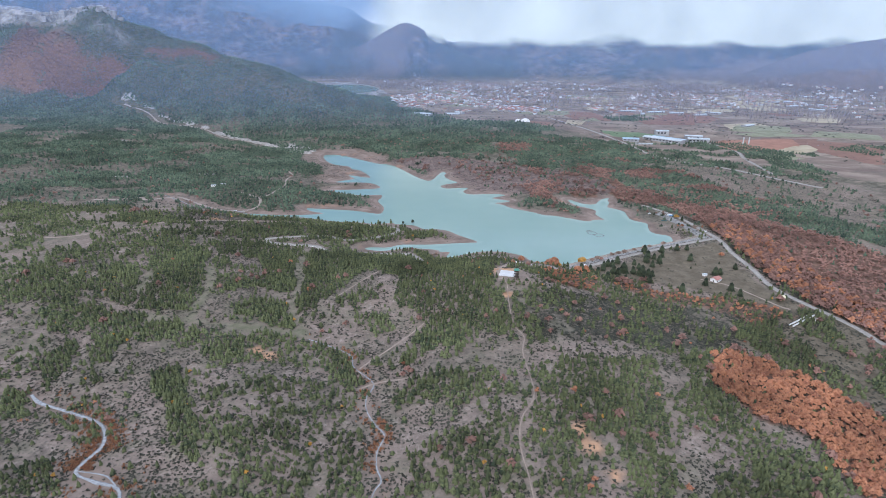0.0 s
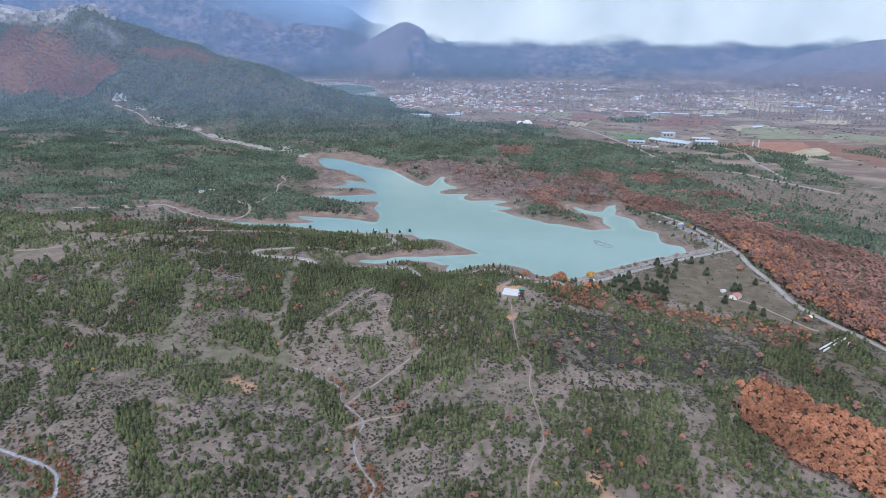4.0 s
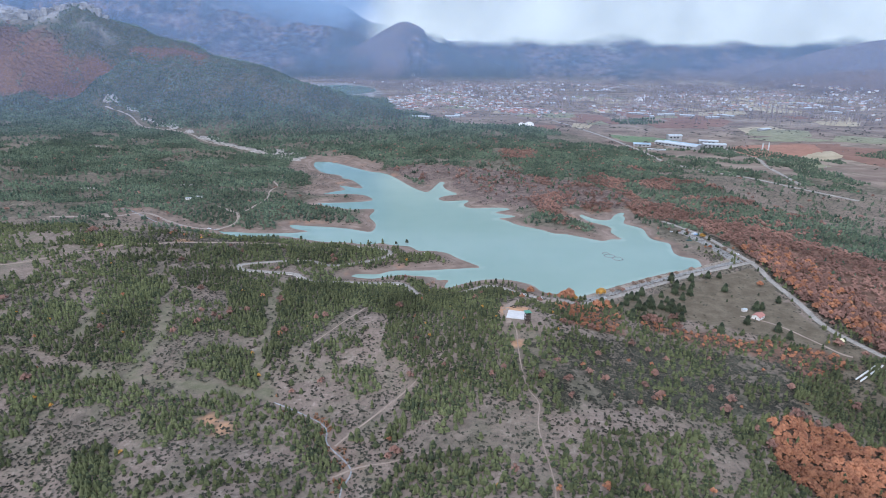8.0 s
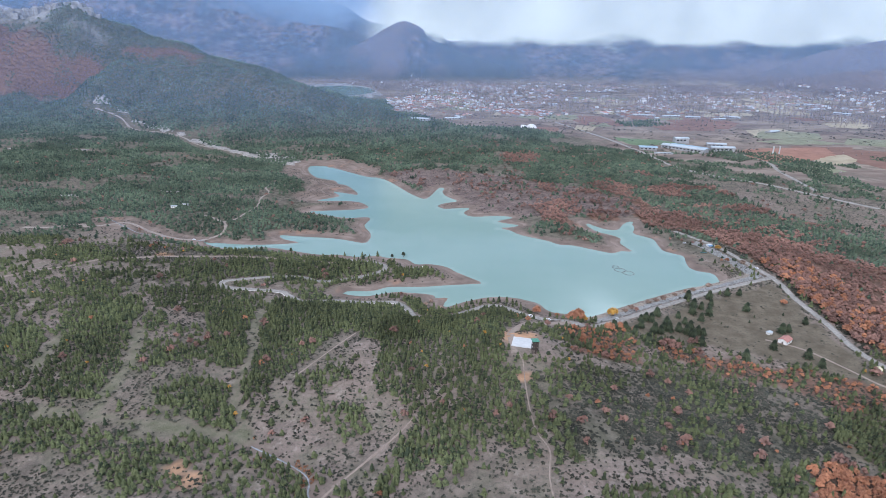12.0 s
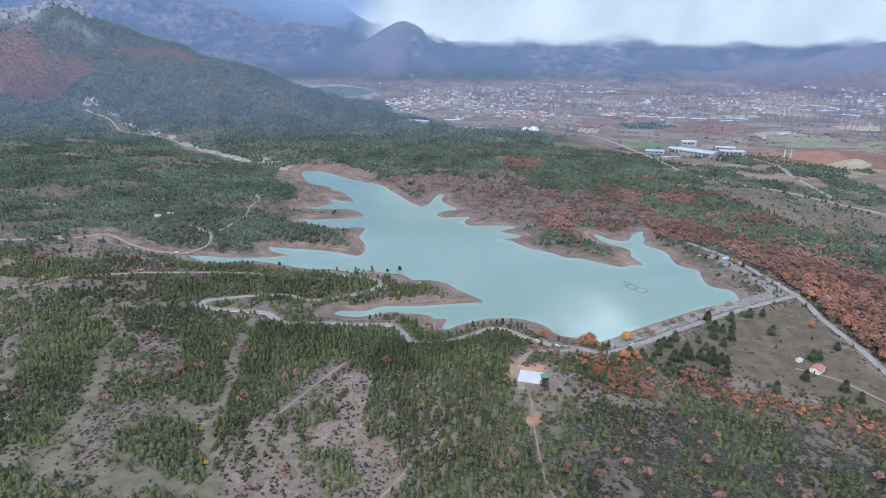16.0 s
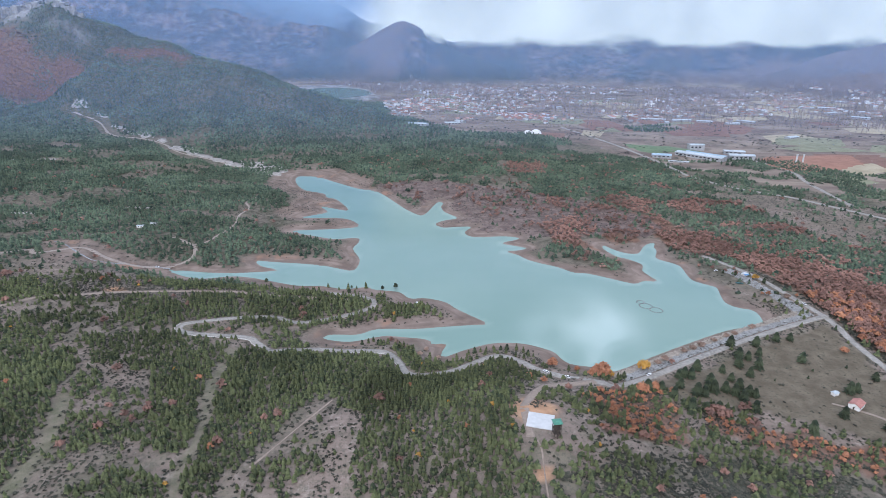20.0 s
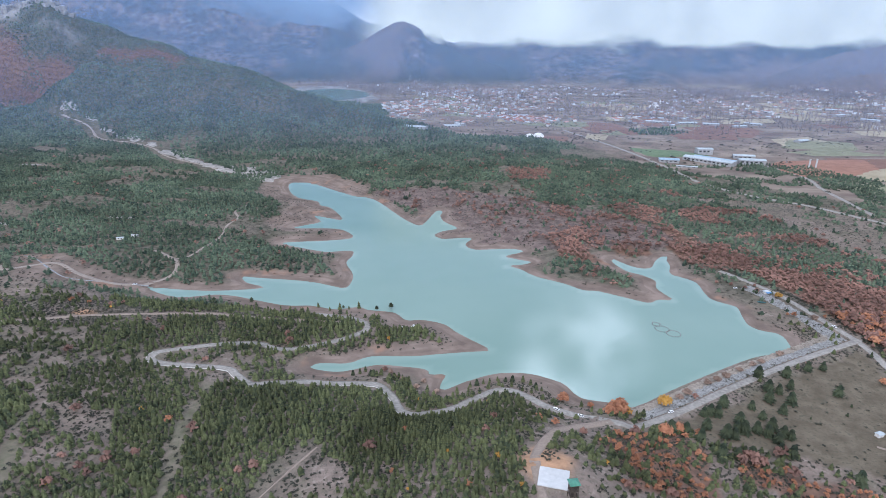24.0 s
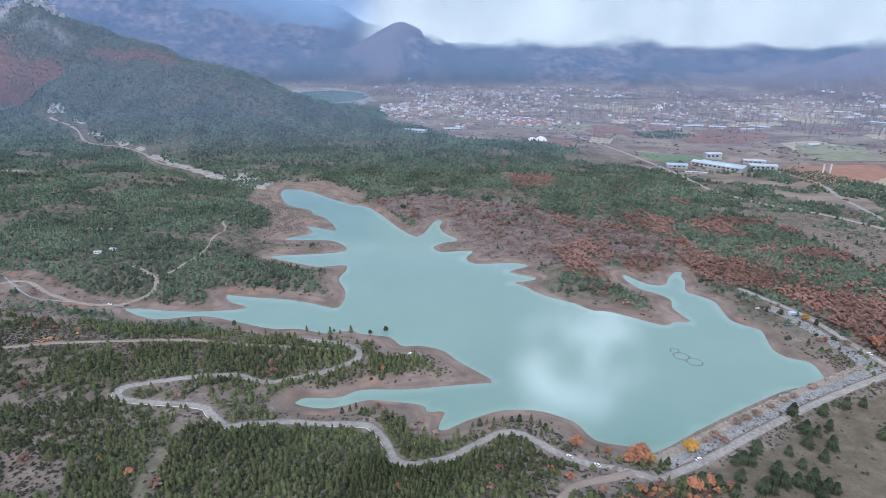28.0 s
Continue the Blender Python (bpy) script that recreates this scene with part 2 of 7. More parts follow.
def rounded(points, steps=4, closed=False):
    """A smooth line through the points."""
    p = np.array(points, float)
    n = len(p)
    get = (lambda i: p[i % n]) if closed else (lambda i: p[min(max(i, 0), n - 1)])
    out = []
    for i in range(n if closed else n - 1):
        a, b, c, d = get(i - 1), get(i), get(i + 1), get(i + 2)
        for k in range(steps):
            t = k / steps
            out.append(0.5 * (2 * b + (c - a) * t + (2 * a - 5 * b + 4 * c - d) * t * t + (3 * b - a - 3 * c + d) * t ** 3))
    if not closed:
        out.append(p[-1])
    return np.array(out)


def line_distance(x, y, line):
    """The distance to a line, and the line's z there if it has one."""
    best = np.full(x.shape, 1e9)
    height = np.zeros(x.shape)
    for a, b in zip(line[:-1], line[1:]):
        d = b[:2] - a[:2]
        t = np.clip(((x - a[0]) * d[0] + (y - a[1]) * d[1]) / max(d @ d, 1e-9), 0, 1)
        r = np.hypot(x - a[0] - t * d[0], y - a[1] - t * d[1])
        m = r < best
        best = np.where(m, r, best)
        if len(a) > 2:
            height = np.where(m, a[2] + t * (b[2] - a[2]), height)
    return best, height


def inside(x, y, poly):
    p = np.asarray(poly, float)
    res = np.zeros(np.shape(x), bool)
    for (ax, ay), (bx, by) in zip(p, np.roll(p, -1, 0)):
        if ay != by:
            res ^= ((ay > y) != (by > y)) & (x < (bx - ax) * (y - ay) / (by - ay) + ax)
    return res


def soft_zone(x, y, poly, edge=8.0):
    """1 inside a stretch of land, 0 outside, with a ragged edge."""
    wob = value_noise(x, y, 18, 5, 2) * edge
    wob2 = value_noise(x, y, 18, 9, 2) * edge
    return inside(x + wob, y + wob2, poly)


def fast_mesh(name, verts, faces, mats, index=None, flat=True):
    """A mesh from arrays; all the faces have the same number of corners."""
    me = bpy.data.meshes.new(name)
    verts, faces = np.asarray(verts, np.float32), np.asarray(faces, np.int32)
    n, k = faces.shape
    me.vertices.add(len(verts))
    me.vertices.foreach_set("co", verts.ravel())
    me.loops.add(n * k)
    me.loops.foreach_set("vertex_index", faces.ravel())
    me.polygons.add(n)
    me.polygons.foreach_set("loop_start", np.arange(0, n * k, k, dtype=np.int32))
    if index is not None:
        me.polygons.foreach_set("material_index", np.asarray(index, np.int32))
    me.update(calc_edges=True)
    me.polygons.foreach_set("use_smooth", np.full(n, not flat))
    for m in mats:
        me.materials.append(m)
    return me


def put_attr(me, name, values):
    me.attributes.new(name, "FLOAT", "POINT").data.foreach_set("value", np.asarray(values, np.float32))


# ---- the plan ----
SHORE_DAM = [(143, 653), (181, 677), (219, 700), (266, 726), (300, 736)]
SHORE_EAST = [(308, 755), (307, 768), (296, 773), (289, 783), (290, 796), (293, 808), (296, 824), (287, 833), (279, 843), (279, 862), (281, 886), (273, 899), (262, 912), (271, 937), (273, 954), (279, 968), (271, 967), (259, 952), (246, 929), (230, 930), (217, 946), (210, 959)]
SHORE_ISLAND = [(207, 947), (215, 920), (229, 907), (239, 890), (233, 871), (237, 852), (240, 839), (224, 840), (213, 832), (200, 839), (169, 860), (153, 863), (137, 880), (109, 900), (95, 921), (81, 933), (97, 936), (110, 945), (93, 955), (81, 965), (106, 983)]
SHORE_NORTH = [(87, 992), (50, 987), (37, 996), (35, 1012), (44, 1033), (23, 1032), (4, 1029), (-6, 1046), (7, 1064), (26, 1076), (7, 1107), (1, 1139), (5, 1158), (-5, 1163), (-23, 1092), (-39, 1099), (-61, 1137), (-94, 1206), (-118, 1241), (-143, 1250), (-203, 1311), (-234, 1342), (-265, 1349)]
SHORE_NORTHWEST = [(-271, 1328), (-258, 1282), (-233, 1237), (-197, 1215), (-187, 1190), (-168, 1176), (-139, 1113), (-161, 1120), (-187, 1133), (-169, 1102), (-191, 1082), (-199, 1070), (-152, 1071), (-128, 1061), (-113, 1030), (-148, 1017), (-181, 1012), (-199, 1004)]
SHORE_WEST = [(-150, 979), (-133, 975), (-107, 980), (-103, 962), (-107, 937), (-93, 899), (-95, 864), (-109, 867), (-130, 877), (-154, 883), (-196, 889), (-214, 892), (-203, 875), (-183, 865), (-189, 859), (-228, 853), (-266, 855), (-306, 863)]
SHORE_SOUTH_WEST = [(-298, 854), (-261, 836), (-229, 843), (-207, 841), (-183, 832), (-148, 819), (-123, 819), (-98, 811), (-84, 815), (-74, 817), (-65, 810), (-40, 805), (-28, 789), (-12, 790), (8, 781), (17, 768), (32, 751), (47, 734)]
SHORE_SOUTH = [(36, 731), (14, 728), (-20, 722), (-54, 721), (-69, 710), (-91, 710), (-100, 705), (-89, 699), (-71, 698), (-48, 708), (-31, 707), (-7, 702), (-4, 694), (9, 695), (5, 681), (6, 672), (23, 684), (46, 696), (62, 698), (77, 696), (92, 688), (100, 681), (108, 664), (130, 658)]
SHORE = rounded(SHORE_DAM + SHORE_EAST + SHORE_ISLAND + SHORE_NORTH + SHORE_NORTHWEST + SHORE_WEST + SHORE_SOUTH_WEST + SHORE_SOUTH, 3, True)
FAR_LAKE = [(-649, 2747), (-659, 3098), (-503, 3192), (-335, 2932), (-241, 2556), (-333, 2294), (-481, 2359)]

# spot heights of the hills above the lake
HEIGHTS_NEAR = [(-220, 327, -3), (-290, 370, 0), (-70, 406, 9), (-53, 380, 0), (-43, 331, 1), (48, 314, 22), (90, 314, 15), (236, 475, -1), (-218, 526, 18), (-137, 513, 15), (181, 415, 11), (-41, 454, 7), (-292, 544, 23), (-75, 424, 3), (36, 516, 29), (174, 491, 7), (16, 414, 16), (-65, 516, 17), (62, 536, 34), (60, 498, 28), (84, 500, 27), (-139, 421, 7), (149, 534, 13), (-200, 250, -7), (-50, 270, -4), (-140, 340, 14), (280, 330, -12), (260, 400, -8), (150, 300, 6), (0, 150, 10), (-400, 250, 8), (400, 250, -10), (0, -200, 20)]
HEIGHTS_SHORE = [(323, 564, -8), (411, 684, 2), (-263, 578, 26), (-146, 564, 16), (-361, 713, 27), (307, 618, -7), (254, 566, -6), (-300, 748, 25), (-220, 690, 14), (-394, 984, 12), (-24, 658, 9), (-42, 1169, 9), (352, 950, 4), (472, 968, 8), (181, 1177, 12), (610, 1133, 11), (500, 550, -4), (-480, 450, 22), (-600, 700, 30), (-700, 1100, 30), (-500, 800, 28), (-30, 560, 22), (-100, 600, 16), (800, 900, 2)]
HEIGHTS_FAR = [(-313, 1376, 12), (830, 1403, 8), (169, 1892, 26), (437, 1878, 18), (-87, 1786, 22), (-993, 1818, 30), (-468, 1482, 15), (466, 1526, 6), (1416, 2554, 20), (-900, 1400, 40), (1100, 1700, 12), (100, 1560, 36), (-60, 1480, 20), (300, 1420, 24), (-300, 2700, 38), (300, 2600, 24), (700, 3200, 24), (-578, 2005, 25), (-2500, 1500, 60), (2500, 1500, 20), (0, 4500, 30), (-2500, 3500, 60)]

STANDS_THICK_A = [[(-198, 448), (-167, 447), (-153, 414), (-170, 409), (-199, 426)], [(-229, 399), (-197, 394), (-176, 359), (-200, 362), (-214, 377)], [(62, 383), (85, 380), (79, 351), (61, 346)], [(207, 323), (234, 318), (247, 297), (237, 277), (180, 275), (193, 301)], [(-287, 538), (-258, 565), (-235, 532), (-249, 489), (-282, 493), (-286, 520)], [(-317, 437), (-306, 438), (-290, 406), (-296, 380), (-312, 398)], [(-293, 444), (-277, 445), (-264, 416), (-279, 410)], [(-326, 376), (-304, 373), (-290, 344), (-307, 347)], [(-278, 404), (-265, 405), (-256, 387), (-268, 387)]]
STANDS_THICK_B = [[(31, 650), (50, 667), (62, 647), (57, 612), (34, 607)], [(-166, 648), (-134, 666), (-123, 616), (-120, 593), (-147, 592), (-154, 621)], [(-240, 750), (-196, 764), (-178, 725), (-207, 710)], [(-115, 443), (-89, 439), (-59, 389), (-71, 378), (-89, 400)], [(-21, 626), (-1, 632), (12, 603), (33, 600), (59, 606), (49, 583), (-23, 589)], [(-327, 951), (-248, 908), (-248, 878), (-308, 885)], [(-196, 502), (-177, 521), (-145, 505), (-128, 470), (-130, 461), (-153, 465), (-171, 482), (-189, 488)], [(-228, 401), (-205, 406), (-163, 332), (-148, 293), (-174, 313), (-192, 349)]]
STANDS_THICK_C = [[(277, 506), (304, 512), (303, 483), (279, 467), (264, 472)], [(258, 433), (289, 453), (319, 457), (274, 392), (270, 405), (260, 424)], [(-260, 301), (-243, 304), (-218, 272), (-247, 271)], [(-342, 547), (-333, 563), (-306, 563), (-287, 517), (-290, 494), (-316, 506), (-335, 524)], [(-302, 564), (-314, 620), (-275, 641), (-243, 565), (-238, 522), (-228, 486), (-256, 487), (-283, 497), (-287, 517)], [(-215, 643), (-174, 660), (-154, 587), (-148, 539), (-157, 530), (-175, 537)], [(108, 384), (151, 371), (158, 343), (149, 314), (112, 304), (107, 344)]]
STANDS_THICK_D = [[(-92, 671), (-62, 674), (-45, 659), (-32, 642), (-24, 623), (-38, 606), (-41, 590), (-72, 592)], [(-161, 653), (-111, 697), (-84, 678), (-74, 608), (-103, 539), (-121, 499), (-134, 491), (-143, 521), (-144, 559)], [(-148, 669), (-35, 658), (-43, 562), (-72, 593), (-92, 587), (-114, 569)], [(-46, 589), (-36, 674), (12, 691), (50, 620), (52, 538), (55, 499), (58, 447), (49, 432), (37, 449), (25, 445), (20, 422), (-6, 426), (-30, 408), (-38, 419), (-23, 432), (-22, 456), (-3, 476), (8, 500), (-16, 491), (-42, 495), (-45, 533)]]
STANDS_THICK_E = [[(271, 459), (312, 472), (321, 452), (296, 407), (279, 397), (262, 423)], [(284, 499), (307, 516), (310, 485), (296, 469), (270, 475)], [(-271, 975), (-171, 1031), (-147, 926), (-245, 915)]]
STANDS_OPEN_A = [[(-91, 490), (-58, 487), (-39, 468), (-55, 461), (-73, 472)], [(-22, 309), (-1, 319), (21, 321), (37, 332), (44, 313), (46, 285), (45, 260), (-26, 273), (-17, 290)], [(-35, 380), (-18, 391), (3, 380), (-1, 364), (-26, 372)], [(-1, 354), (19, 357), (21, 345), (3, 344)], [(26, 347), (42, 351), (42, 334), (25, 330)], [(111, 301), (146, 308), (132, 267), (107, 264)], [(193, 381), (214, 378), (220, 341), (211, 329), (181, 333), (170, 344)], [(109, 408), (137, 411), (129, 398), (107, 398)], [(189, 428), (225, 444), (217, 421), (188, 414)]]
STANDS_OPEN_B = [[(-296, 822), (-151, 829), (-138, 800), (-259, 766)], [(-279, 666), (-208, 688), (-186, 674), (-170, 648), (-164, 615), (-183, 614), (-247, 621)], [(-333, 492), (-264, 482), (-212, 461), (-180, 460), (-206, 448), (-248, 454), (-272, 434), (-298, 440)], [(-230, 557), (-187, 565), (-179, 541), (-200, 534), (-213, 516), (-225, 524)], [(-93, 524), (-69, 535), (-63, 522), (-77, 495), (-90, 498)], [(-76, 332), (-60, 336), (-51, 314), (-46, 274), (-69, 273)], [(-121, 639), (-91, 668), (-72, 592), (-108, 593)]]
STANDS_OPEN_C = [[(-25, 387), (-1, 396), (19, 392), (38, 380), (39, 366), (52, 362), (52, 348), (-39, 366)], [(5, 395), (41, 388), (43, 358), (27, 362), (7, 369)], [(64, 343), (104, 363), (98, 320), (81, 311), (75, 295), (86, 284), (84, 262), (56, 260), (56, 299)], [(93, 405), (126, 410), (170, 410), (160, 374), (152, 360), (80, 349)], [(-280, 747), (-252, 752), (-226, 717), (-234, 694), (-274, 692), (-284, 720)], [(196, 427), (222, 432), (211, 404), (209, 380), (203, 370), (169, 362), (187, 392)]]
STANDS_OPEN_D = [[(-456, 567), (-401, 570), (-359, 558), (-338, 492), (-377, 497), (-401, 486)], [(-355, 572), (-317, 580), (-298, 515), (-329, 503), (-346, 524)], [(-342, 472), (-265, 478), (-231, 446), (-252, 438), (-306, 451), (-334, 443)], [(-194, 765), (-115, 788), (-105, 745), (-167, 735)]]
STANDS_THIN_A = [[(206, 557), (247, 554), (231, 508), (198, 484), (186, 499)], [(-167, 449), (-115, 445), (-101, 405), (-122, 404), (-153, 414)], [(-163, 332), (-115, 338), (-81, 318), (-79, 288), (-122, 286), (-146, 306)], [(-151, 391), (-95, 384), (-91, 370), (-125, 366), (-147, 380)], [(-184, 374), (-94, 367), (-80, 363), (-176, 359)], [(180, 325), (204, 323), (180, 275), (162, 272)], [(75, 520), (102, 529), (118, 513), (107, 486), (77, 483)], [(200, 571), (239, 579), (228, 517), (196, 490), (179, 503)]]
BARE_SLOPES_A = [[(-269, 429), (-223, 421), (-215, 400), (-252, 402)], [(-271, 399), (-230, 397), (-204, 363), (-249, 367)], [(-234, 543), (-204, 533), (-192, 496), (-212, 493)], [(-205, 541), (-178, 537), (-167, 507), (-189, 506)], [(-218, 474), (-186, 476), (-152, 460), (-208, 461)], [(-183, 400), (-153, 394), (-143, 372), (-168, 372)], [(-94, 568), (-71, 586), (-43, 562), (-40, 523), (-50, 489), (-77, 497), (-63, 526)], [(-105, 529), (-89, 568), (-82, 556), (-98, 517)], [(-107, 486), (-93, 488), (-55, 458), (-39, 465), (-23, 469), (-22, 456), (-43, 422), (-81, 430), (-123, 459)]]
BARE_SLOPES_B = [[(-30, 407), (20, 417), (46, 430), (63, 417), (59, 391), (39, 383), (-1, 401), (-45, 385), (-64, 379), (-79, 419)], [(-26, 514), (6, 511), (6, 497), (-16, 491)], [(21, 437), (46, 430), (57, 396), (42, 382), (19, 396)], [(-255, 381), (-228, 401), (-187, 342), (-174, 313), (-147, 292), (-140, 273), (-183, 273), (-212, 324)], [(-56, 348), (-37, 361), (-23, 321), (-20, 286), (-30, 274), (-46, 274)], [(-42, 419), (3, 399), (-35, 387), (-25, 364), (27, 355), (25, 320), (-23, 321), (-49, 360), (-63, 403)]]
BARE_SLOPES_C = [[(32, 442), (60, 438), (56, 387), (29, 400)], [(160, 332), (178, 335), (156, 270), (137, 268)], [(174, 415), (193, 420), (169, 362), (156, 360)], [(-272, 441), (-228, 437), (-200, 414), (-237, 405), (-261, 409)], [(-339, 459), (-292, 452), (-281, 413), (-286, 399), (-284, 373), (-308, 373)], [(-239, 543), (-187, 539), (-175, 500), (-216, 496)], [(-53, 548), (-23, 519), (-43, 488), (-70, 501)], [(-211, 468), (-165, 465), (-167, 454), (-207, 457)], [(-178, 404), (-149, 398), (-144, 368), (-170, 372)], [(-237, 606), (-228, 622), (-181, 605), (-167, 591), (-222, 585)]]
BARE_SLOPES_D = [[(-305, 344), (-278, 351), (-235, 324), (-232, 307), (-255, 304), (-271, 296)], [(-246, 312), (-205, 324), (-176, 273), (-218, 272)]]
WEST_FLAT = [(-460, 888), (-423, 912), (-368, 881), (-318, 871), (-243, 864), (-297, 847), (-364, 822), (-420, 833)]
STREAM_DELTA = [(-300, 858), (-335, 852), (-372, 843), (-392, 852), (-412, 869), (-427, 882), (-450, 895)]
CLAY = [(-139, 421, 7), (-152, 430, 6), (88, 318, 7), (93, 303, 8), (101, 280, 5), (-300, 749, 7), (62, 556, 16), (60, 500, 5)]
RIDGE_WEST = [(-2300, 2450, 420), (-1468, 2350, 345), (-1240, 2330, 330), (-1195, 2350, 298), (-922, 2350, 236), (-853, 2350, 182), (-645, 2350, 142), (-439, 2350, 54), (-264, 2350, 10)]
HILL_WEST = [(-1250, 2010, 30), (-978, 2000, 155), (-888, 2000, 174), (-702, 1980, 162), (-556, 1950, 129), (-398, 1920, 100), (-241, 1880, 76), (-134, 1840, 56)]
RIDGE_PEAK = [(-807, 3790, 72), (-605, 3790, 155), (-472, 3790, 224), (-341, 3790, 295), (-276, 3790, 328), (-212, 3790, 341), (-164, 3790, 329), (-122, 3790, 312), (-96, 3790, 260), (-35, 3790, 243), (13, 3790, 228), (110, 3790, 189), (209, 3790, 152), (375, 3790, 79), (577, 3790, 14)]
RIDGE_HORN = [(-197, 4000, 362), (-156, 4000, 394), (-116, 4000, 413), (-75, 4000, 395), (-48, 4000, 364)]
RIDGE_NORTH = [(-3000, 4000, 560), (-2200, 4150, 620), (-1600, 4250, 640), (-1200, 4300, 600), (-849, 4300, 500), (-494, 4300, 350), (52, 4350, 230), (419, 4300, 270), (783, 4300, 290), (1148, 4300, 300), (1517, 4250, 290), (2021, 4100, 310), (2600, 3900, 300)]
RIDGE_EAST = [(1537, 3300, 20), (1715, 3300, 126), (1892, 3300, 206), (2151, 3300, 253), (2366, 3300, 288), (3200, 3100, 330)]

# roads, tracks, streams: their middle lines
SHORE_ROAD = [(369, 752), (353, 743), (310, 722), (261, 696), (216, 670), (174, 644), (138, 624), (127, 620), (111, 624), (81, 638), (69, 649), (57, 661), (46, 664), (31, 654), (13, 638), (-1, 630), (-14, 627), (-21, 632), (-25, 641), (-28, 651), (-37, 665), (-47, 672), (-77, 674), (-96, 675), (-120, 669), (-133, 664), (-147, 675), (-157, 683), (-191, 685), (-208, 686), (-217, 690), (-218, 697), (-212, 704), (-178, 719), (-147, 727), (-125, 723), (-90, 737), (-68, 751), (-61, 762), (-64, 773), (-81, 785), (-116, 793)]
EAST_ROAD = [(318, 913), (348, 851), (362, 774), (366, 735), (363, 701), (362, 645), (357, 590), (368, 549), (384, 502), (390, 457), (400, 400)]
WEST_ROAD = [(-510, 834), (-480, 838), (-452, 857), (-440, 850), (-406, 876), (-367, 856), (-325, 852), (-295, 873), (-286, 892), (-296, 914), (-330, 940)]
WEST_LANE = [(-300, 915), (-284, 925), (-279, 955), (-275, 1001), (-284, 1050), (-282, 1088), (-297, 1121), (-289, 1155)]
FAR_ROAD = [(330, 1900), (420, 1624), (454, 1455), (462, 1324), (504, 1235), (566, 1172), (613, 1102), (670, 1020)]
FAR_LANE = [(669, 1537), (686, 1387), (659, 1284), (636, 1125)]
VALLEY_ROAD = [(-991, 1827), (-860, 1740), (-777, 1640), (-700, 1622), (-621, 1566), (-560, 1500), (-475, 1444), (-424, 1395), (-383, 1373), (-334, 1392)]
RIDGE_TRACK = [(-531, 672), (-485, 654), (-440, 656), (-403, 686), (-378, 705), (-360, 725), (-325, 733), (-301, 741), (-290, 747), (-235, 762), (-199, 773), (-153, 773), (-112, 774), (-78, 771)]
FARM_TRACK = [(288, 611), (312, 594), (328, 565), (339, 541), (346, 534)]
GULLY_TRACKS = [[(-62, 381), (-46, 390), (-25, 393), (-5, 396), (6, 396)], [(-65, 408), (-57, 420), (-41, 440), (-23, 461), (-12, 476)], [(-104, 519), (-86, 550), (-68, 583)]]
TOWER_DRIVE = [(56, 525), (57, 559), (71, 587), (86, 604), (118, 622)]
TOWER_PATH = [(58, 524), (61, 516), (60, 492), (60, 465), (62, 447), (67, 432), (63, 406), (64, 352), (52, 324), (48, 299), (50, 276), (51, 260), (52, 230)]
STREAM_WEST = [(-302, 373), (-290, 364), (-268, 356), (-237, 343), (-225, 330), (-220, 316), (-223, 302), (-222, 292), (-207, 285), (-187, 276), (-180, 240)]
STREAM_FORK = [(-222, 294), (-205, 291), (-197, 286), (-187, 276)]
STREAM_MIDDLE = [(-115, 452), (-77, 429), (-70, 410), (-52, 388), (-55, 371), (-53, 355), (-45, 339), (-38, 328), (-41, 313), (-40, 299), (-36, 287), (-40, 275), (-45, 230)]
GAPS = [[(-160, 658), (-158, 612), (-145, 550), (-140, 497), (-117, 457)], [(-243, 578), (-229, 532), (-229, 504), (-225, 476)], [(-298, 558), (-291, 521)], [(-261, 477), (-229, 475), (-174, 465), (-143, 461), (-119, 457)]]

ZONE_FIELD = [(160, 630), (204, 648), (279, 690), (358, 732), (356, 675), (352, 621), (352, 573), (325, 546), (275, 579), (233, 603), (180, 605)]
ZONE_PLAIN = [(-240, 2520), (-105, 1850), (100, 1720), (330, 1640), (470, 1420), (620, 1230), (800, 1080), (1100, 1000), (4000, 1000), (4500, 3600), (-900, 3600), (-700, 2800)]
OAK_VALLEY = [(228, 446), (252, 449), (282, 414), (306, 380), (308, 341), (269, 287), (247, 270), (251, 331), (221, 357), (208, 392)]
OAK_EAST = [(372, 878), (440, 860), (520, 760), (560, 640), (580, 480), (402, 440), (372, 560), (372, 645), (376, 731), (372, 806)]
OAK_NORTH = [(267, 1003), (363, 985), (440, 930), (470, 847), (420, 775), (376, 775), (368, 850), (340, 925), (290, 945), (284, 994)]
OAK_ISLAND = [(150, 1028), (185, 1000), (193, 941), (167, 925), (143, 955)]
PINE_ISLAND = [(123, 931), (150, 959), (192, 926), (215, 877), (197, 863), (160, 895)]
OAK_SHORE = [(222, 1010), (267, 1003), (256, 968), (232, 955), (218, 975)]
OAK_RIDGE = [(67, 1160), (150, 1170), (232, 1120), (320, 1060), (330, 1000), (263, 1012), (173, 1100), (96, 1113)]
HEATH_NORTH = [(-120, 1260), (-20, 1260), (106, 1217), (218, 1139), (300, 1060), (300, 1000), (200, 980), (60, 990), (0, 1100)]
PINE_FAR = [(-200, 1420), (-88, 1488), (84, 1620), (241, 1500), (400, 1426), (474, 1173), (640, 974), (860, 760), (860, 560), (600, 600), (560, 760), (480, 820), (443, 900), (400, 990), (313, 1072), (218, 1139), (106, 1217), (0, 1300), (-120, 1330)]
RIDGE_EDGE = [(50, 513), (71, 506), (83, 448), (66, 407), (59, 441)]
ROWS_WEST = [(-164, 334), (-115, 338), (-81, 318), (-77, 283), (-135, 286)]
